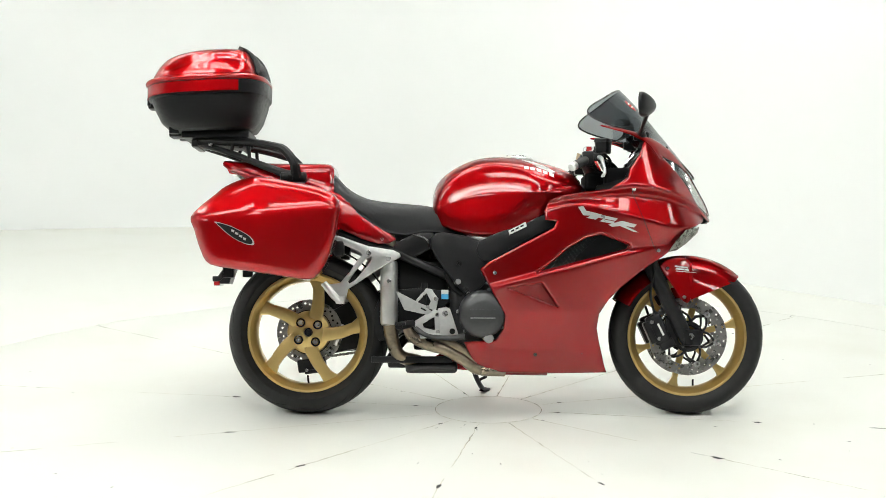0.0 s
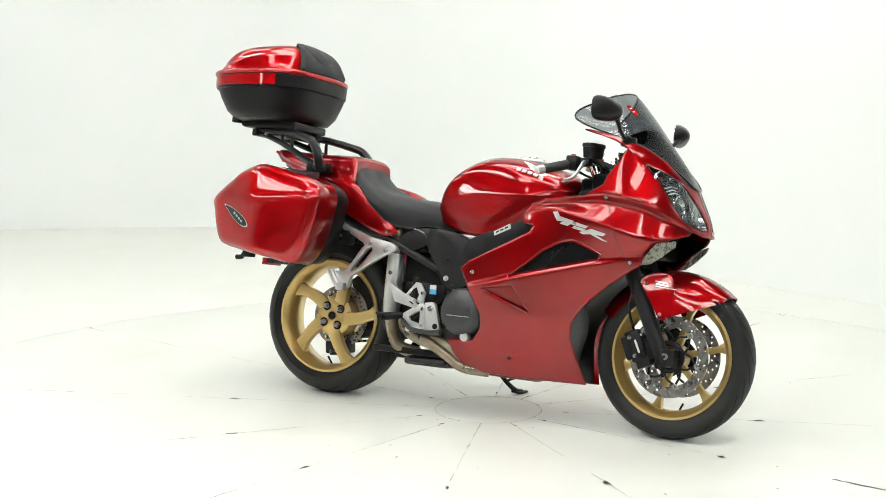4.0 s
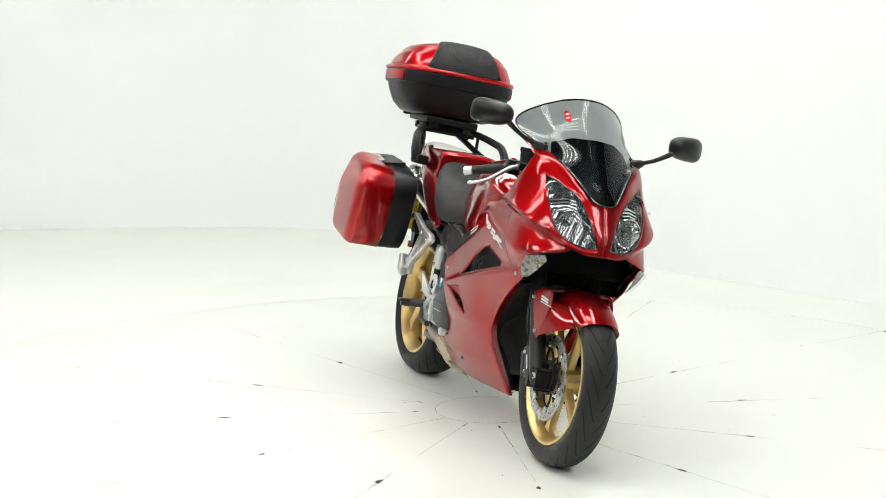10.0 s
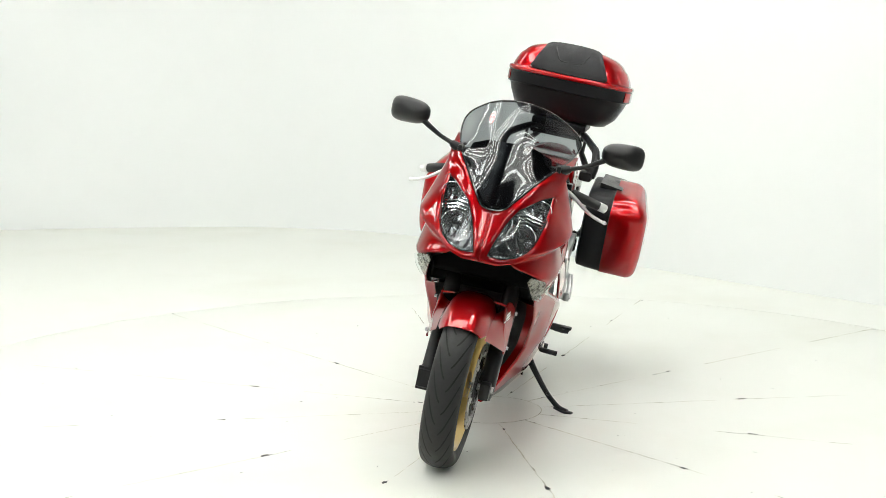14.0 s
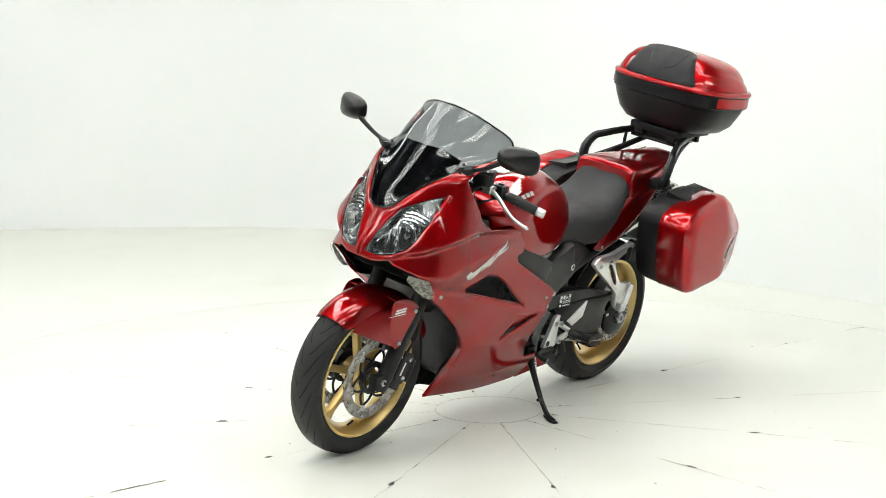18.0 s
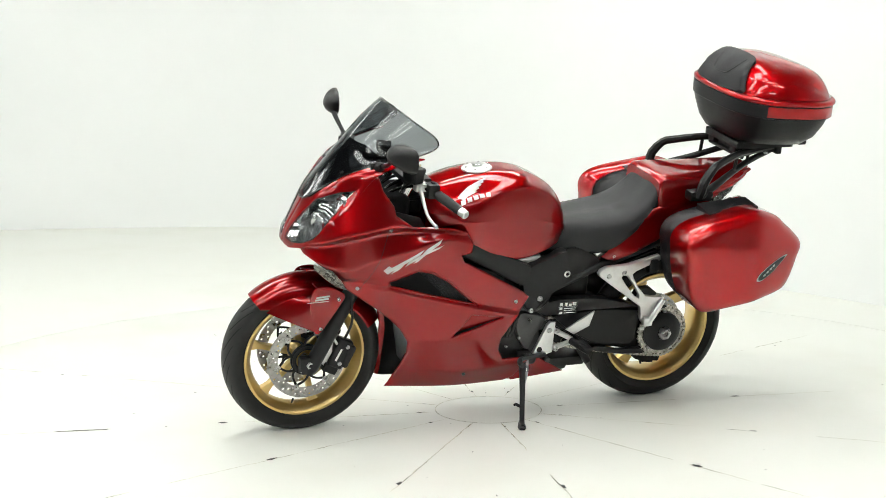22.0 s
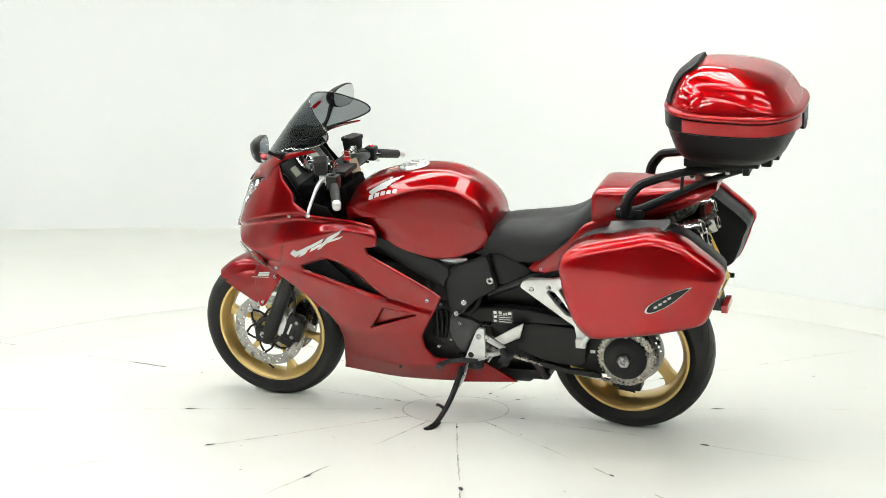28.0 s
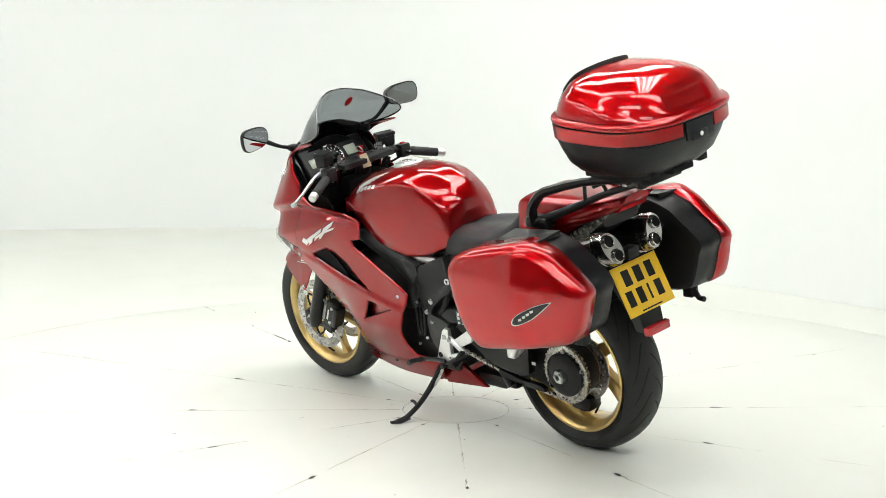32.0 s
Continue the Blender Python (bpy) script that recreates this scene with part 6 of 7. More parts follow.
def left_side():
    fr = part("frame_spar", slab(rounded([(-0.065, 0.655), (0.08, 0.715), (0.216, 0.770), (0.262, 0.748), (0.246, 0.722), (0.11, 0.655), (-0.03, 0.580), (-0.05, 0.60)], 2), 0.13, 0.188, (), 0.010), BLACK_SATIN, bike, "black aluminium frame spar")
    pl = part("pivot_plate", slab(rounded([(-0.212, 0.706), (-0.16, 0.684), (-0.075, 0.655), (-0.03, 0.610), (-0.045, 0.565), (-0.052, 0.508), (-0.086, 0.462), (-0.126, 0.498), (-0.178, 0.540), (-0.243, 0.583), (-0.228, 0.645)], 2), 0.125, 0.180, (), 0.012), BLACK_SATIN, bike, "black frame pivot plate")
    for x, z, m, r in ((-0.222, 0.612, BOLT, 0.014), (-0.116, 0.520, BOLT, 0.011), (-0.084, 0.474, BOLT, 0.010)):
        part("plate_bolt", bolt((x, 0.180 if r < 0.013 else 0.176, z), (0, 1, 0), r, 0.006), m, pl)
    part("subframe_rail", tube([(-0.20, 0.13, 0.545), (-0.30, 0.138, 0.59), (-0.40, 0.14, 0.630), (-0.62, 0.13, 0.70), (-0.85, 0.10, 0.80)], 0.017, 12), BLACK_SATIN, bike, "black subframe tube")
    part("side_cover", slab(rounded([(-0.375, 0.648), (-0.300, 0.695), (-0.225, 0.702), (-0.235, 0.61), (-0.262, 0.588), (-0.32, 0.615)], 2), 0.11, 0.152, (), 0.010), BLACK, bike, "black side cover under the seat")
    ph = part("footrest_hanger", slab(rounded([(-0.345, 0.610), (-0.378, 0.638), (-0.47, 0.642), (-0.60, 0.675), (-0.605, 0.652), (-0.505, 0.612), (-0.500, 0.585), (-0.560, 0.508), (-0.636, 0.500), (-0.640, 0.482), (-0.588, 0.402), (-0.566, 0.392), (-0.550, 0.412), (-0.543, 0.460), (-0.519, 0.480), (-0.376, 0.582)], 2), 0.180, 0.205, (rounded([(-0.446, 0.590), (-0.474, 0.592), (-0.532, 0.512), (-0.514, 0.508)], 2),), 0.006), SILVER, bike, "silver passenger footrest hanger")
    for x, z in ((-0.453, 0.610), (-0.388, 0.600)):
        part("hanger_bolt", bolt((x, 0.205, z), (0, 1, 0), 0.010, 0.004), BOLT, ph)
    part("folded_peg", joined(tube([(-0.635, 0.212, 0.490), (-0.60, 0.222, 0.440), (-0.572, 0.225, 0.402)], [0.011, 0.012, 0.012], 10), box(-0.590, -0.552, 0.205, 0.232, 0.390, 0.425, 0.006)), SILVER, ph, "folded silver passenger footrest")
    rh = part("rider_hanger", slab([(-0.158, 0.410), (-0.170, 0.422), (-0.192, 0.420), (-0.190, 0.296), (-0.165, 0.288), (-0.108, 0.296)], 0.168, 0.186, (), 0.005), SILVER, bike, "silver rider footrest hanger")
    part("hanger_bolt", bolt((-0.168, 0.186, 0.388), (0, 1, 0), 0.011, 0.004), BOLT, rh)
    # no hole is cut: a black disc stands for its shade
    part("hole_shade", moved(lathe([(0.0001, 0.001), (0.011, 0.001), (0.011, -0.002), (0.0001, -0.002)], 16), Matrix.Translation((-0.133, 0.1865, 0.312))), BLACK, rh)
    part("heel_plate", slab([(-0.232, 0.390), (-0.30, 0.432), (-0.350, 0.460), (-0.332, 0.398), (-0.268, 0.368)], 0.188, 0.198, (), 0.004), SILVER, rh, "silver heel guard")
    part("hanger_arm", joined(tube([(-0.19, 0.182, 0.386), (-0.268, 0.185, 0.345)], [0.011, 0.010], 8, 1), tube([(-0.19, 0.182, 0.312), (-0.268, 0.185, 0.335)], [0.011, 0.010], 8, 1)), SILVER, rh)
    for z in (0.386, 0.312):
        part("arm_bolt", bolt((-0.200, 0.192, z), (0, 1, 0), 0.010, 0.005), BOLT, rh)
    part("footrest", joined(tube([(-0.262, 0.19, 0.340), (-0.290, 0.245, 0.330), (-0.296, 0.275, 0.328)], [0.014, 0.016, 0.013], 10), box(-0.312, -0.272, 0.195, 0.285, 0.333, 0.344, 0.004)), BLACK_SATIN, rh, "black rubber topped footrest")
    part("gear_lever", joined(tube([(-0.05, 0.20, 0.285), (-0.10, 0.19, 0.288), (-0.16, 0.19, 0.290)], 0.009, 8), tube([(-0.05, 0.20, 0.285), (-0.03, 0.24, 0.288), (-0.03, 0.265, 0.288)], 0.010, 8), rod((-0.16, 0.20, 0.278), (-0.16, 0.215, 0.278), 0.010)), DARK, bike, "dark steel gear lever")
    part("sprocket_cover", slab(rounded([(-0.055, 0.455), (-0.10, 0.45), (-0.165, 0.425), (-0.125, 0.36), (-0.10, 0.300), (-0.065, 0.33), (-0.04, 0.40)], 2), 0.09, 0.158, (), 0.014), CAST, bike, "grey cast sprocket cover")
    part("starter_case", slab(rounded([(0.02, 0.47), (-0.05, 0.46), (-0.06, 0.40), (-0.045, 0.33), (0.0, 0.32), (0.04, 0.38)], 2), 0.08, 0.140, (), 0.016), DARK, bike, "dark engine cover")
    for k in range(3):
        part("coolant_hose", tube([(-0.03 + 0.02 * k, 0.145, 0.47), (-0.035 + 0.02 * k, 0.155, 0.42), (-0.02 + 0.015 * k, 0.15, 0.36)], 0.009, 8), BLACK, bike)
    # single-sided swingarm
    sw = part("swingarm", slab(rounded([(-0.12, 0.478), (-0.25, 0.486), (-0.40, 0.480), (-0.545, 0.440), (-0.62, 0.400), (-0.70, 0.400), (-0.76, 0.36), (-0.76, 0.27), (-0.70, 0.225), (-0.61, 0.230), (-0.50, 0.252), (-0.395, 0.272), (-0.26, 0.350), (-0.14, 0.42)], 2), 0.030, 0.094, (), 0.016, 0.06), BLACK_SATIN, bike, "black single-sided swingarm")
    part("swingarm_web", slab(rounded([(-0.14, 0.47), (-0.42, 0.472), (-0.45, 0.30), (-0.38, 0.29), (-0.20, 0.40)], 2), -0.09, 0.030, (), 0.01), BLACK_SATIN, sw)
    lab = part("warning_label", slab([(-0.214, 0.487), (-0.296, 0.487), (-0.296, 0.434), (-0.214, 0.434)], 0.1502, 0.1512, (), 0), BLACK_GLOSS, sw, "black label with white bars")
    for x0, x1, z0, z1 in ((-0.220, -0.232, 0.470, 0.482), (-0.240, -0.252, 0.470, 0.482), (-0.258, -0.272, 0.468, 0.476), (-0.276, -0.290, 0.470, 0.482), (-0.220, -0.232, 0.455, 0.464), (-0.240, -0.290, 0.457, 0.460), (-0.240, -0.288, 0.449, 0.452), (-0.220, -0.232, 0.438, 0.447), (-0.240, -0.290, 0.439, 0.442), (-0.216, -0.294, 0.4655, 0.4665)):
        part("label_bar", slab([(x0, z0), (x1, z0), (x1, z1), (x0, z1)], 0.1513, 0.1519, (), 0), WHITE, lab)
    part("chain_guard", slab(rounded([(-0.20, 0.425), (-0.30, 0.436), (-0.42, 0.440), (-0.56, 0.430), (-0.66, 0.438), (-0.70, 0.432), (-0.66, 0.418), (-0.575, 0.40), (-0.565, 0.30), (-0.50, 0.285), (-0.40, 0.30), (-0.33, 0.33)], 2), 0.118, 0.150, (), 0.006), BLACK, bike, "black plastic chain guard")
    part("upper_guard", slab(rounded([(-0.12, 0.476), (-0.22, 0.495), (-0.30, 0.495), (-0.42, 0.484), (-0.545, 0.452), (-0.56, 0.442), (-0.30, 0.442), (-0.16, 0.432)], 2), 0.100, 0.150, (), 0.008), BLACK_SATIN, bike, "black upper chain cover")
    part("lower_guard", slab(rounded([(-0.40, 0.285), (-0.50, 0.262), (-0.60, 0.258), (-0.62, 0.235), (-0.52, 0.240), (-0.40, 0.262)], 2), 0.118, 0.140, (), 0.006), BLACK, bike, "black lower chain guard")
    part("guard_label", slab([(-0.586, 0.340), (-0.605, 0.340), (-0.605, 0.352), (-0.586, 0.352)], 0.1502, 0.1510, (), 0), WHITE, bike, "small white label")
    # chain: links on a loop round both sprockets
    c0, r0, c1, r1 = Vector((-0.135, 0.365)), 0.040, Vector(RC), 0.105
    d = (c1 - c0)
    ang = math.atan2(d.y, d.x)
    off = math.asin((r1 - r0) / d.length)
    a_up, a_dn = ang - math.pi / 2 - off, ang + math.pi / 2 + off
    pts = []
    u0, u1 = c0 + r0 * Vector((math.cos(a_up), math.sin(a_up))), c1 + r1 * Vector((math.cos(a_up), math.sin(a_up)))
    d0, d1 = c0 + r0 * Vector((math.cos(a_dn), math.sin(a_dn))), c1 + r1 * Vector((math.cos(a_dn), math.sin(a_dn)))
    pts += [u0 + (u1 - u0) * k / 30 for k in range(30)]
    sweep = (a_dn - a_up) % (2 * math.pi)
    pts += [c1 + r1 * Vector((math.cos(a_up + sweep * k / 24), math.sin(a_up + sweep * k / 24))) for k in range(24)]
    pts += [d1 + (d0 - d1) * k / 30 + Vector((0, -0.012 * math.sin(math.pi * k / 30))) for k in range(31)]
    chain = bmesh.new()
    step, acc, last = 0.0159, 0.0, pts[0]
    path, i = [pts[0]], 0
    for p, q in zip(pts, pts[1:]):
        l = (q - p).length
        while acc + l >= step:
            t = (step - acc) / l
            p = p + (q - p) * t
            path.append(p)
            l = (q - p).length
            acc = 0.0
        acc += l
    pieces = []
    for k, (p, q) in enumerate(zip(path, path[1:])):
        t = (q - p).normalized()
        nrm = Vector((-t.y, t.x))
        e = 0.0055
        ring = [p - t * e + nrm * e * 0.6, p + nrm * e, (p + q) / 2 + nrm * e * 0.7, q + nrm * e, q + t * e + nrm * e * 0.6, q + t * e - nrm * e * 0.6, q - nrm * e, (p + q) / 2 - nrm * e * 0.7, p - nrm * e, p - t * e - nrm * e * 0.6]
        for y0, y1 in ((0.099, 0.101), (0.112, 0.114)) if k % 2 else ((0.1015, 0.1035), (0.1095, 0.1115)):
            a = [chain.verts.new((v.x, y0, v.y)) for v in ring]
            b = [chain.verts.new((v.x, y1, v.y)) for v in ring]
            chain.faces.new(a)
            chain.faces.new(b)
            for j in range(10):
                chain.faces.new((a[j], a[(j + 1) % 10], b[(j + 1) % 10], b[j]))
    tagged(part("drive_chain", chain, CHAIN, bike, "greasy steel drive chain", smooth=False), kind="stuff")
    # side stand
    st = part("side_stand", tube([(-0.088, 0.135, 0.272), (-0.080, 0.165, 0.225), (-0.064, 0.215, 0.165), (-0.045, 0.265, 0.115), (-0.025, 0.315, 0.082), (-0.012, 0.352, 0.074)], [0.015, 0.013, 0.011, 0.010, 0.010, 0.012], 10), BLACK_SATIN, bike, "black steel side stand")
    part("stand_foot", joined(tube([(-0.03, 0.300, 0.075), (-0.012, 0.345, 0.0735), (0.0, 0.372, 0.078)], [0.010, 0.016, 0.011], 10, 4, 0.45)), BLACK_SATIN, st)
    part("stand_spur", tube([(-0.045, 0.266, 0.115), (-0.020, 0.262, 0.128), (-0.010, 0.268, 0.130)], [0.006, 0.006, 0.005], 8), BLACK_SATIN, st)
    part("stand_pivot", joined(box(-0.115, -0.060, 0.10, 0.150, 0.245, 0.295, 0.008), rod((-0.088, 0.09, 0.272), (-0.088, 0.165, 0.272), 0.012)), BLACK_SATIN, st)
    part("stand_spring", tube([(-0.105, 0.150, 0.262), (-0.095, 0.175, 0.215), (-0.078, 0.195, 0.180)], 0.006, 8), BOLT, st)
    part("lower_flap", slab([(-0.06, 0.30), (-0.10, 0.285), (-0.285, 0.178), (-0.06, 0.160)], 0.095, 0.112, (), 0.004), RED_SHADED, bike, "red rear tip of the belly pan")
    part("linkage", joined(box(-0.40, -0.20, -0.05, 0.07, 0.175, 0.215, 0.012), tube([(-0.30, 0.08, 0.33), (-0.36, 0.09, 0.26), (-0.40, 0.09, 0.20)], [0.018, 0.018, 0.016], 10)), BLACK_SATIN, bike, "black suspension linkage")


def middle():
    part("engine_block", joined(box(-0.16, 0.36, -0.135, 0.135, 0.22, 0.50, 0.03, 3), box(0.02, 0.33, -0.15, 0.15, 0.45, 0.66, 0.03, 3), box(-0.14, 0.05, -0.12, 0.12, 0.45, 0.66, 0.03, 3)), DARK, bike, "dark V4 engine block")
    part("air_box", box(-0.16, 0.30, -0.11, 0.11, 0.65, 0.80, 0.03, 3), BLACK, bike, "black air box")
    for s in (-1, 1):
        part("fuel_rail", joined(tube([(-0.12, s * 0.125, 0.665), (-0.05, s * 0.14, 0.672), (0.05, s * 0.14, 0.668)], 0.016, 10), rod((-0.07, s * 0.12, 0.66), (-0.065, s * 0.150, 0.668), 0.010)), SILVER, bike, "silver fuel fittings under the tank")
        part("inner_duct", panel([(0.36, 0.80), (0.40, 0.872), (0.50, 0.90), (0.555, 0.99), (0.60, 1.02), (0.66, 0.95), (0.62, 0.80), (0.50, 0.72), (0.40, 0.74)], lambda uv: np.minimum(FAIR(uv) - 0.016, 0.19), side_place(s), (), 0.03, 0.004, 0), BLACK, bike)
        part("radiator", box(0.25, 0.36, min(s * 0.15, s * 0.19), max(s * 0.15, s * 0.19), 0.45, 0.66, 0.006), BLACK, bike, "black side radiator")
    part("under_tray", box(-0.62, -0.30, -0.12, 0.12, 0.66, 0.71, 0.02), BLACK, bike, "black tray under the seat")
    part("air_chamber", box(-0.375, -0.165, -0.085, 0.085, 0.435, 0.600, 0.030, 3), BLACK, bike, "black air chamber behind the engine")
    part("shock_linkage", joined(box(-0.345, -0.17, -0.060, 0.060, 0.330, 0.420, 0.020, 2), box(-0.30, -0.21, -0.045, 0.045, 0.245, 0.33, 0.012, 2)), BLACK_SATIN, bike, "black shock linkage")
    part("rear_shock", joined(tube([(-0.27, 0.0, 0.62), (-0.30, 0.0, 0.28)], [0.035, 0.035], 14, 1), *[moved(lathe([(0.034, -0.005), (0.045, -0.005), (0.045, 0.005), (0.034, 0.005)], 20, True), Matrix.Translation((-0.28 - 0.002 * k, 0, 0.36 + 0.03 * k)) @ pose(0, 0, 0, 90, 0, 0)) for k in range(8)]), BLACK_SATIN, bike, "black rear shock absorber")
    part("inner_fender", loft([[Vector((RC[0] + r * math.cos(a), y, RC[1] + r * math.sin(a))) for y, r in ((-0.085, 0.335), (0.085, 0.335), (0.085, 0.341), (-0.085, 0.341))] for a in [radians(20 + 5 * k) for k in range(22)]]), BLACK, bike, "black inner rear mudguard")
    part("hugger_arm", slab(rounded([(RC[0] + 0.02, RC[1] + 0.15), (RC[0] + 0.10, RC[1] + 0.17), (RC[0] + 0.16, RC[1] + 0.06), (RC[0] + 0.16, RC[1] - 0.03), (RC[0] + 0.12, RC[1] - 0.07), (RC[0] + 0.09, RC[1] + 0.02)], 2), 0.04, 0.075, (), 0.005), BLACK, bike, "black hub bracket")
    # inner nose: added blocks keep it dark, in place of radiator front and horns
    part("nose_filler", joined(box(0.50, 0.63, -0.15, 0.15, 0.74, 0.90, 0.03, 3), box(0.58, 0.67, -0.185, 0.185, 0.65, 0.74, 0.02, 3), box(0.44, 0.60, -0.205, 0.205, 0.60, 0.74, 0.02, 3)), LINER, bike, "black filler blocks inside the nose")
    part("steering_stem", joined(rod((0.37, 0, 1.0), (0.50, 0, 0.70), 0.03), box(0.40, 0.50, -0.14, 0.14, 0.66, 0.70, 0.01)), BLACK_SATIN, bike, "black lower yoke")
    # added block: closes the bright gap below the dashboard with black
    part("cockpit_filler", joined(box(0.43, 0.60, -0.165, 0.165, 0.83, 0.945, 0.02, 3), box(0.36, 0.45, -0.10, 0.10, 0.86, 0.93, 0.015, 3)), LINER, bike, "black filler block under the dashboard")
    for k in range(5):
        y = -0.12 + 0.06 * k
        part("cable", tube([(0.33 + 0.01 * k, y * 1.7, 0.965), (0.40, y * 1.3 + 0.02, 0.985 + 0.01 * (k % 2)), (0.46, y, 0.965), (0.50, y * 0.7, 0.93)], 0.0055, 8), BLACK_GLOSS, bike)
    part("top_yoke", joined(box(0.34, 0.44, -0.13, 0.13, 0.975, 0.998, 0.008)), BLACK_SATIN, bike, "black top yoke")


right_side()
left_side()
middle()


def controls():
    for s in (-1, 1):
        end = Vector((0.295, s * 0.336, 0.930))
        root = Vector((0.405, s * 0.105, 1.000))
        way = (end - root).normalized()
        bar = part("handlebar", tube([root, root + way * 0.04, end - way * 0.13], [0.012, 0.011, 0.011], 12, 2), BLACK_SATIN, bike, "black clip-on handlebar")
        part("grip", tube([end - way * 0.135, end - way * 0.12, end - way * 0.03, end - way * 0.022], [0.0165, 0.018, 0.017, 0.0155], 14, 2), GRIP, bar, "ribbed black rubber grip")
        part("bar_end", tube([end - way * 0.022, end - way * 0.018, end + way * 0.008, end + way * 0.012], [0.012, 0.017, 0.016, 0.011], 14, 1), SILVER, bar, "silver bar end weight")
        part("switch_box", moved(box(-0.022, 0.022, -0.024, 0.024, -0.026, 0.028, 0.008), Matrix.Translation(end - way * 0.165)), BLACK, bar)
        part("switch", moved(box(-0.008, 0.006, -0.009, 0.009, 0.024, 0.034, 0.003), Matrix.Translation(end - way * 0.165)), RED_LENS if s < 0 else BLACK_SATIN, bar)
        part("fork_cap", moved(lathe([(0.0001, 0.03), (0.012, 0.03), (0.014, 0.016), (0.023, 0.014), (0.025, 0.0), (0.0001, 0.0)], 6), Matrix.Translation((0.400, s * 0.104, 1.0)) @ pose(0, 0, 0, 90, 0, 0)), CHROME, bike, "chrome fork cap")
        perch = root + way * 0.075 + Vector((0.028, 0, 0.002))
        tip = Vector((0.407, s * 0.352, 0.896))
        part("lever", tube([perch, perch + Vector((0.012, s * 0.05, -0.012)), perch.lerp(tip, 0.7) + Vector((0.012, 0, -0.004)), tip, tip + Vector((-0.004, s * 0.006, 0))], [0.010, 0.008, 0.006, 0.006, 0.009], 10), SILVER, bar, "silver alloy lever")
        part("lever_perch", moved(box(-0.03, 0.022, -0.02, 0.02, -0.014, 0.014, 0.006), Matrix.Translation(perch)), SILVER if s > 0 else BLACK_SATIN, bar)
        cup = Vector((0.425, s * 0.158, 1.030))
        res = part("fluid_reservoir", moved(loft([[Vector((a * 0.026 * k, b * 0.036 * k, z)) for a, b in ((-1, -0.8), (-0.8, -1), (0.8, -1), (1, -0.8), (1, 0.8), (0.8, 1), (-0.8, 1), (-1, 0.8))] for z, k in ((-0.032, 0.82), (-0.028, 0.9), (0.008, 1.0), (0.009, 1.08), (0.020, 1.08), (0.023, 1.0))]), Matrix.Translation(cup) @ pose(0, 0, 0, 0, 0, s * 20)), BLACK_SATIN, bike, "black square fluid reservoir")
        for a, b in ((-1, -1), (1, 1)):
            part("lid_screw", bolt(cup + Vector((a * 0.018, b * 0.026, 0.023)), (0, 0, 1), 0.004, 0.002), BOLT, res)
        part("brake_line", tube([cup + Vector((0.0, 0, -0.03)), cup + Vector((0.03, -s * 0.02, -0.06)), Vector((0.44, s * 0.10, 0.93)), Vector((0.47, s * 0.07, 0.86))], 0.005, 8), BLACK, bike)
        part("cable", tube([end - way * 0.17 + Vector((0, 0, -0.02)), Vector((0.40, s * 0.16, 0.935)), Vector((0.44, s * 0.12, 0.92)), Vector((0.48, s * 0.06, 0.90))], 0.0045, 8), BLACK, bike)
        # mirrors
        base = Vector((0.568, s * 0.187, 1.066))
        hd = Vector((0.560, s * 0.375, 1.155))
        def egg(k, n=28):
            out = []
            for q in range(n):
                a = 2 * math.pi * q / n
                c, d = math.cos(a), math.sin(a)
                u, v = 0.072 * math.copysign(abs(c) ** 0.66, c), 0.043 * math.copysign(abs(d) ** 0.66, d) * (1 + 0.16 * c)
                out.append((u * k, v * k))
            return out
        mir = part("mirror", loft([[Vector((hd.x + 0.72 * x - 0.22 * u, hd.y + s * (u + 0.003 - o), hd.z + v)) for u, v in egg(k)] for x, k, o in ((-0.026, 0.965, 0), (-0.0245, 1.0, 0), (-0.012, 1.01, 0), (0.000, 0.97, 0.001), (0.014, 0.88, 0.003), (0.028, 0.74, 0.006), (0.040, 0.57, 0.009), (0.050, 0.38, 0.012), (0.056, 0.18, 0.014), (0.058, 0.04, 0.015))]), BLACK, bike, "black rear-view mirror on a stalk")
        part("mirror_glass", loft([[Vector((hd.x + 0.72 * x - 0.22 * u, hd.y + s * (u + 0.003), hd.z + v)) for u, v in egg(0.93)] for x in (-0.0285, -0.025)]), MIRROR, mir, "flat mirror glass")
        part("mirror_stalk", tube([base, base + Vector((-0.004, s * 0.03, 0.012)), Vector((0.566, s * 0.26, 1.095)), Vector((0.572, s * 0.315, 1.128)), hd + Vector((0.004, -s * 0.04, -0.01))], [0.011, 0.008, 0.0075, 0.010, 0.012], 10), BLACK, mir)
        part("mirror_boot", joined(tube([base + Vector((0.0, -s * 0.016, -0.008)), base, base + Vector((-0.002, s * 0.026, 0.010))], [0.022, 0.019, 0.012], 12, 2), box(base.x - 0.03, base.x + 0.03, min(base.y - s * 0.02, base.y - s * 0.004), max(base.y - s * 0.02, base.y - s * 0.004), base.z - 0.02, base.z + 0.014, 0.006)), BLACK, mir)
    # dashboard
    tilt = Matrix.Translation((0.555, 0, 0.985)) @ pose(0, 0, 0, 0, -52, 0)
    dash = part("dashboard", moved(joined(box(-0.075, 0.075, -0.165, 0.165, -0.03, 0.0, 0.014, 3)), tilt), BLACK, bike, "black dashboard with a round dial and two displays")
    part("dial_ring", moved(lathe([(0.040, 0.0), (0.048, 0.0), (0.050, 0.012), (0.044, 0.016), (0.040, 0.012)], 32, True), tilt @ Matrix.Translation((0.01, 0.018, 0.0)) @ pose(0, 0, 0, 90, 0, 0)), CHROME, dash)
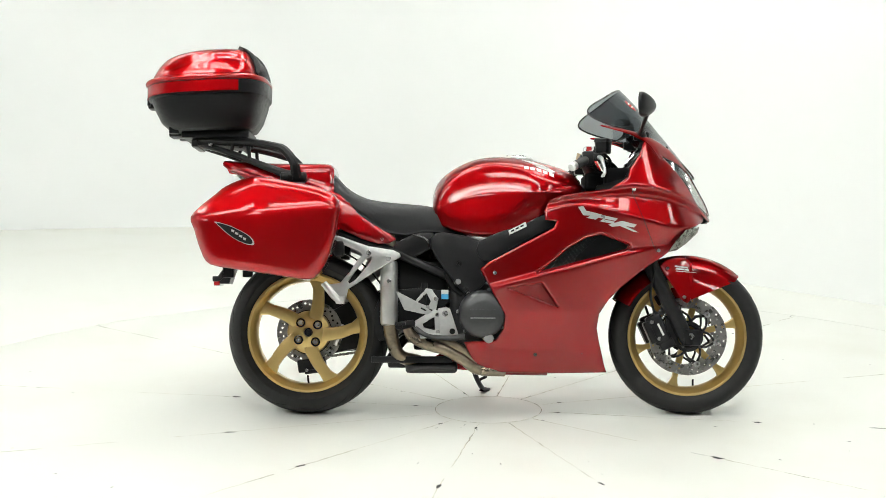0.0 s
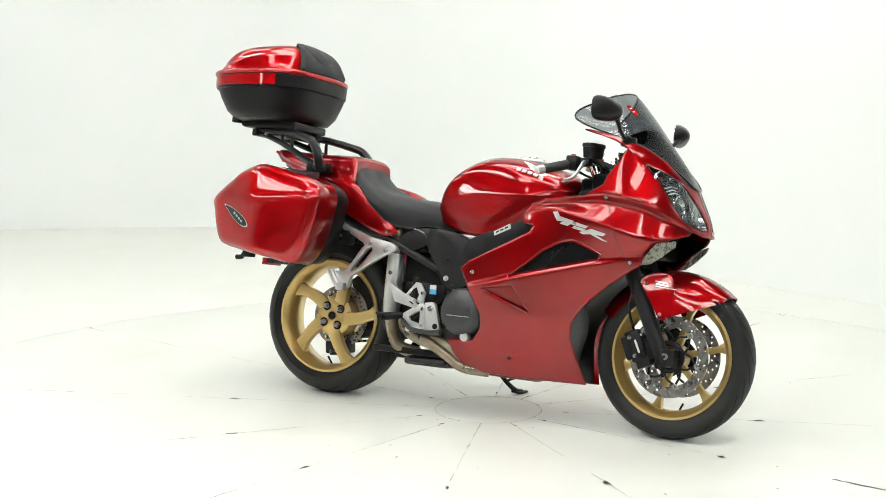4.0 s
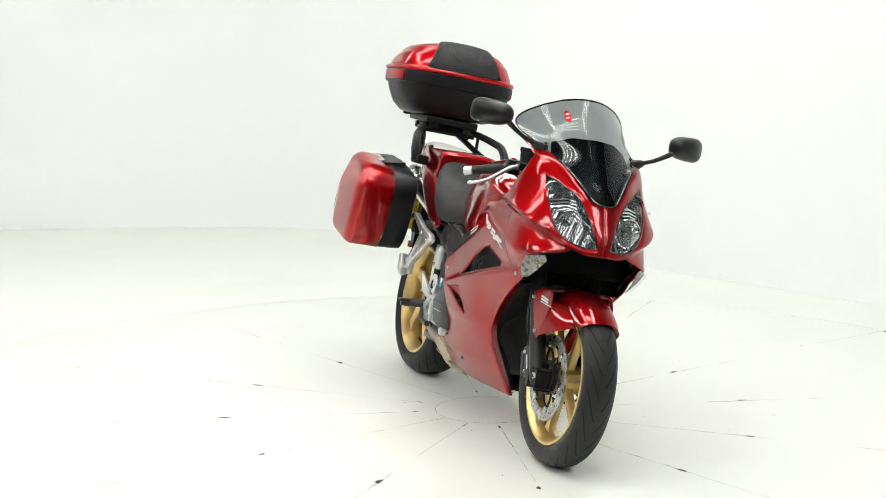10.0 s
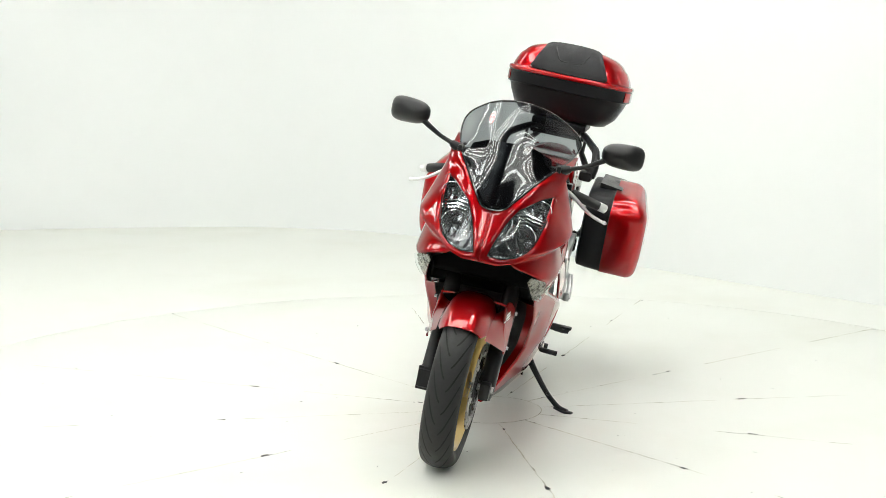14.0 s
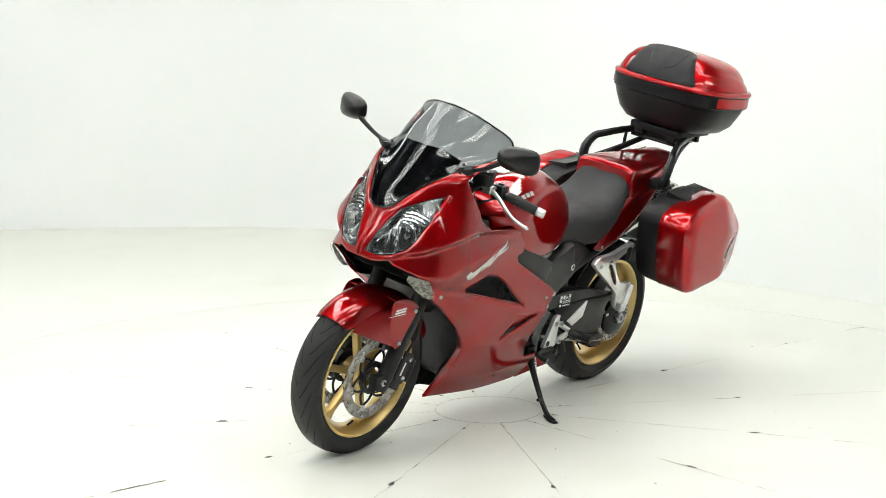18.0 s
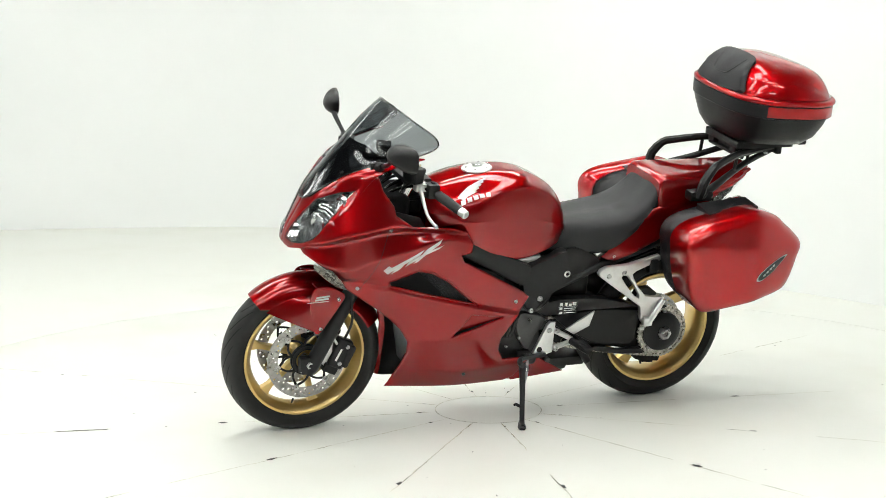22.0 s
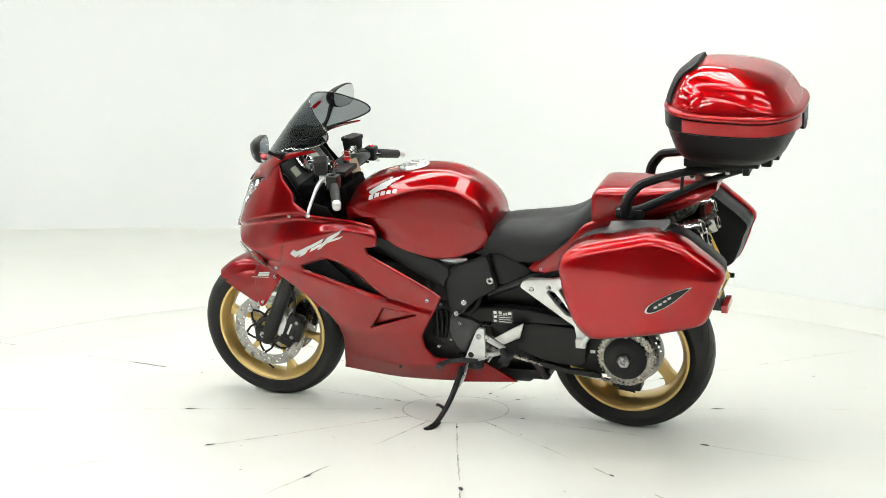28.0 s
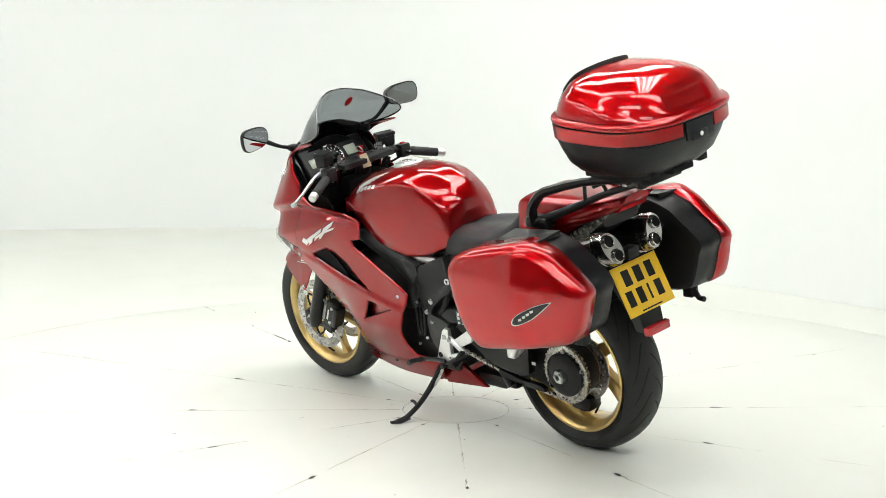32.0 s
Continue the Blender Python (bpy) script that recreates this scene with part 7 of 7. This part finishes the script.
    part("dial", moved(lathe([(0.0001, 0.004), (0.040, 0.004), (0.040, 0.001), (0.0001, 0.001)], 32), tilt @ Matrix.Translation((0.01, 0.018, 0.0)) @ pose(0, 0, 0, 90, 0, 0)), BLACK_GLOSS, dash)
    for k in range(11):
        a = radians(-130 + 26 * k)
        part("dial_mark", moved(box(-0.004, 0.004, -0.0012, 0.0012, 0.0045, 0.0055, 0), tilt @ Matrix.Translation((0.01 + 0.032 * math.cos(a), 0.018 + 0.032 * math.sin(a), 0)) @ pose(0, 0, 0, 0, 0, math.degrees(a))), WHITE, dash)
    part("needle", moved(box(-0.004, 0.028, -0.001, 0.001, 0.006, 0.0075, 0), tilt @ Matrix.Translation((0.01, 0.018, 0)) @ pose(0, 0, 0, 0, 0, 140)), RED_LENS, dash)
    LCD = material("grey_display", (0.30, 0.33, 0.27), 0.2, 0, 0.4, 0.06)
    part("display", moved(box(-0.022, 0.022, -0.028, 0.028, 0.0, 0.003, 0.002), tilt @ Matrix.Translation((0.01, -0.082, 0.0))), LCD, dash, "grey-green display")
    part("display", moved(box(-0.020, 0.020, -0.024, 0.024, 0.0, 0.003, 0.002), tilt @ Matrix.Translation((-0.002, 0.112, 0.0))), LCD, dash, "grey-green display")
    # key with a card tag
    key = part("ignition_key", joined(moved(lathe([(0.0001, 0.012), (0.016, 0.012), (0.018, 0.0), (0.0001, 0.0)], 20), Matrix.Translation((0.385, 0.0, 1.0)) @ pose(0, 0, 0, 90, 0, 0)), box(0.375, 0.395, -0.003, 0.003, 1.012, 1.042, 0.002)), RED_LENS, bike, "red-headed key in the ignition")
    part("key_ring", tube([(0.38 + 0.016 * math.cos(a), 0.012 + 0.008 * math.sin(a), 1.03 + 0.014 * math.sin(a)) for a in [2 * math.pi * k / 10 for k in range(10)]], 0.0014, 6, 2, closed=True), BOLT, key)
    part("key_tag", moved(slab([(-0.015, 0.0), (0.015, 0.0), (0.018, -0.055), (-0.018, -0.055)], -0.0006, 0.0006, (), 0), Matrix.Translation((0.352, 0.022, 1.015)) @ pose(0, 0, 0, 0, 12, 35)), TAG, key, "buff card key tag")


controls()


def rear_end():
    # silencers under the tail
    for s in (-1, 1):
        a, b = Vector((-0.62, s * 0.085, 0.700)), Vector((-1.000, s * 0.106, 0.812))
        way = (b - a).normalized()
        side = Vector((0, s * 1.0, 0)).cross(way).normalized()
        tall = Vector((0, s * 0.42, 1)).normalized()
        wide = way.cross(tall).normalized()
        tall = wide.cross(way).normalized()

        def oval(c, k, n=28):
            return [c + tall * (0.066 * k * math.sin(2 * math.pi * q / n)) + wide * (0.043 * k * math.cos(2 * math.pi * q / n)) for q in range(n)]
        can = part("silencer", loft([oval(a, 0.6), oval(a + way * 0.02, 0.9), oval(a + way * 0.06, 1.0), oval(b - way * 0.05, 1.0), oval(b - way * 0.045, 1.03), oval(b - way * 0.038, 1.03), oval(b - way * 0.034, 1.0)]), STEEL, bike, "polished steel oval silencer with two outlets")
        part("end_cap", loft([oval(b - way * 0.034, 0.985), oval(b - way * 0.004, 0.97), oval(b + way * 0.004, 0.90)]), STEEL, can, "pale metal end cap")
        for q in (-1, 1):
            c = b + tall * (0.030 * q) + way * 0.002
            m = Matrix.Translation(c) @ way.to_track_quat("Y", "Z").to_matrix().to_4x4()
            part("outlet", moved(lathe([(0.020, 0.0), (0.0235, 0.003), (0.0235, 0.010), (0.0205, 0.012), (0.0185, 0.010), (0.0185, 0.0)], 24, True), m), STEEL, can)
            # black plug: the dark depth of the outlet put in as colour
            part("outlet_dark_plug", moved(lathe([(0.0001, 0.006), (0.0186, 0.006), (0.0186, 0.003), (0.0001, 0.003)], 24), m), RECESS_BLACK, can)
        part("silencer_strap", loft([oval(a + way * 0.24, 1.02), oval(a + way * 0.265, 1.02)]), BLACK_SATIN, can)
    # plate bracket, plate and reflector
    br = part("plate_bracket", loft([[Vector((x, y, z)) for x, y, z in ((-0.86, -w, 0.80 + dz), (-0.86, w, 0.80 + dz), (-0.80, w, 0.80 + dz), (-0.80, -w, 0.80 + dz))] for w, dz in ((0.05, 0.03), (0.06, 0.0))] + [[Vector((x, y, z)) for x, y, z in ((-0.965, -0.07, 0.735), (-0.965, 0.07, 0.735), (-0.90, 0.07, 0.72), (-0.90, -0.07, 0.72))], [Vector((x, y, z)) for x, y, z in ((-1.040, -0.055, 0.56), (-1.040, 0.055, 0.56), (-1.00, 0.055, 0.55), (-1.00, -0.055, 0.55))], [Vector((x, y, z)) for x, y, z in ((-1.052, -0.05, 0.50), (-1.052, 0.05, 0.50), (-1.015, 0.05, 0.50), (-1.015, -0.05, 0.50))]]), BLACK, bike, "black number plate bracket")
    part("reflector", box(-1.075, -1.052, -0.055, 0.055, 0.492, 0.522, 0.004), RED_LENS, br, "red rear reflector")
    part("plate_lamp", box(-1.0, -0.955, -0.03, 0.03, 0.745, 0.785, 0.01), BLACK, br)
    m = Matrix.Translation((-1.020, 0.0, 0.655)) @ pose(0, 0, 0, 0, 24, 0)
    plate = part("number_plate", moved(box(-0.0025, 0.0025, -0.114, 0.114, -0.089, 0.089, 0.002), m), PLATE_Y, bike, "yellow rear number plate with dark bars")
    bars = [(0.058, 0.026, 0.055), (0.0, 0.026, 0.055), (-0.058, 0.026, 0.055), (0.078, -0.045, 0.055), (0.026, -0.045, 0.055), (-0.018, -0.045, 0.055), (-0.066, -0.045, 0.055)]
    for (yy, zz, hh), w in zip(bars, (0.036, 0.036, 0.034, 0.032, 0.032, 0.009, 0.032)):
        part("plate_bar", moved(box(-0.0036, -0.0026, yy - w / 2, yy + w / 2, zz - 0.012, zz - 0.012 + hh, 0), m), BLACK, plate)
    part("maker_bar", moved(box(-0.0034, -0.0026, -0.05, 0.05, -0.083, -0.078, 0), m), BLACK, plate)
    part("under_tail", half_sections([(-0.62, [(0, 0.82), (0.08, 0.82), (0.11, 0.80), (0.11, 0.76), (0.06, 0.75), (0, 0.75)]), (-0.80, [(0, 0.87), (0.09, 0.87), (0.12, 0.85), (0.12, 0.80), (0.06, 0.79), (0, 0.79)]), (-0.96, [(0, 0.92), (0.07, 0.92), (0.085, 0.905), (0.085, 0.88), (0.05, 0.87), (0, 0.87)])]), BLACK, bike, "black under-tail tray")
    part("lug_hook", tube([(-0.98, -0.275, 0.565), (-1.005, -0.28, 0.535), (-1.02, -0.28, 0.515), (-1.045, -0.28, 0.512)], 0.010, 8), BLACK, bike, "black case bracket end")
    for s in (-1, 1):
        part("case_bracket", joined(tube([(-0.60, s * 0.19, 0.675), (-0.70, s * 0.205, 0.66), (-0.85, s * 0.215, 0.70), (-0.95, s * 0.21, 0.80)], 0.011, 8), box(-0.60, -0.56, min(s * 0.16, s * 0.21), max(s * 0.16, s * 0.21), 0.60, 0.66, 0.012)), BLACK, bike, "black side case bracket")


rear_end()


def small_hardware():
    # hoses, clips and bolts round the engine
    for s in (-1, 1):
        for k, (x, z) in enumerate(((-0.02, 0.50), (-0.09, 0.43), (-0.05, 0.36), (0.0, 0.33))):
            part("cover_bolt", bolt((x, s * 0.168, z), (0, s, 0), 0.006, 0.005), BOLT, bike)
        part("coolant_hose", tube([(-0.13, s * 0.13, 0.60), (-0.17, s * 0.145, 0.55), (-0.15, s * 0.148, 0.49), (-0.11, s * 0.14, 0.46)], 0.012, 10), BLACK, bike)
        part("hose_clamp", tube([(-0.166, s * 0.144, 0.556), (-0.170, s * 0.146, 0.548)], 0.0135, 10, 1), BOLT, bike)
        part("wiring_loom", tube([(-0.25, s * 0.11, 0.66), (-0.20, s * 0.135, 0.64), (-0.14, s * 0.14, 0.645), (-0.09, s * 0.135, 0.66)], 0.006, 8), BLACK, bike)
        part("throttle_body", moved(lathe([(0.0001, 0.0), (0.024, 0.0), (0.026, 0.012), (0.020, 0.03), (0.0001, 0.03)], 20), Matrix.Translation((0.02, s * 0.125, 0.675)) @ (pose(0, 0, 0, 0, 0, 0) if s > 0 else pose(0, 0, 0, 0, 0, 180))), SILVER, bike)
        # radiator behind the fork with its fins
        rad = part("radiator", box(0.325, 0.357, min(s * 0.02, s * 0.115), max(s * 0.02, s * 0.115), 0.36, 0.58, 0.006), BLACK_SATIN, bike, "black radiator core")
        part("radiator_fin", joined(*[box(0.3575, 0.361, min(s * 0.03, s * 0.108), max(s * 0.03, s * 0.108), 0.372 + 0.0125 * k, 0.3745 + 0.0125 * k, 0) for k in range(16)]), DARK, rad)


small_hardware()


def tank_marks():
    tank = bpy.data.objects["fuel_tank"]
    off = tank.matrix_basis.translation
    tree = BVHTree.FromPolygons([v.co + off for v in tank.data.vertices], [tuple(p.vertices) for p in tank.data.polygons])
    for s in (-1, 1):
        def top(uv):
            out = []
            for x, y in np.atleast_2d(uv):
                hit = tree.ray_cast(Vector((x, s * y, 1.3)), Vector((0, 0, -1)))[0]
                out.append(hit.z - off.z + 0.0022 if hit else 0.9)
            return np.array(out)
        place = lambda u, v, d: (u - off.x, s * v, d)
        # wing: fanned feather strokes on the shoulder; the name below it as plain bars
        for k in range(5):
            a, b = Vector((0.242 - 0.004 * k, 0.150 + 0.0035 * k)), Vector((0.118 + 0.013 * k, 0.098 + 0.0125 * k))
            n = Vector((0.35, -0.94)) * 0.0048
            m = a.lerp(b, 0.4) + Vector((0.004, -0.004))
            part("wing_feather", panel([tuple(a - n * 0.5), tuple(m - n), tuple(b - n * 0.8), tuple(b + n * 0.8), tuple(m + n), tuple(a + n * 0.5)], top, place, (), 0.005, 0.0015, 0), DECAL, tank, "silver wing emblem stroke")
        for k in range(5):
            x = 0.236 - 0.024 * k
            part("name_bar", panel([(x, 0.1635), (x - 0.017, 0.1645), (x - 0.017, 0.1765), (x, 0.1755)], top, place, (), 0.005, 0.0015, 0), DECAL, tank)


tank_marks()


def motions():
    def turn(t):
        return pose(0, 0, 0, 0, 0, TURN_0 + TURN_RATE * t)
    lean = Matrix.Translation((BIKE_X, BIKE_Y, 0)) @ pose(0, 0, 0, -BIKE_LEAN, 0, 0)
    times = [0.2 * k for k in range(161)]
    walk(turntable, [(t, turn(t)) for t in times])
    walk(bike, [(t, turn(t) @ lean) for t in times])


motions()
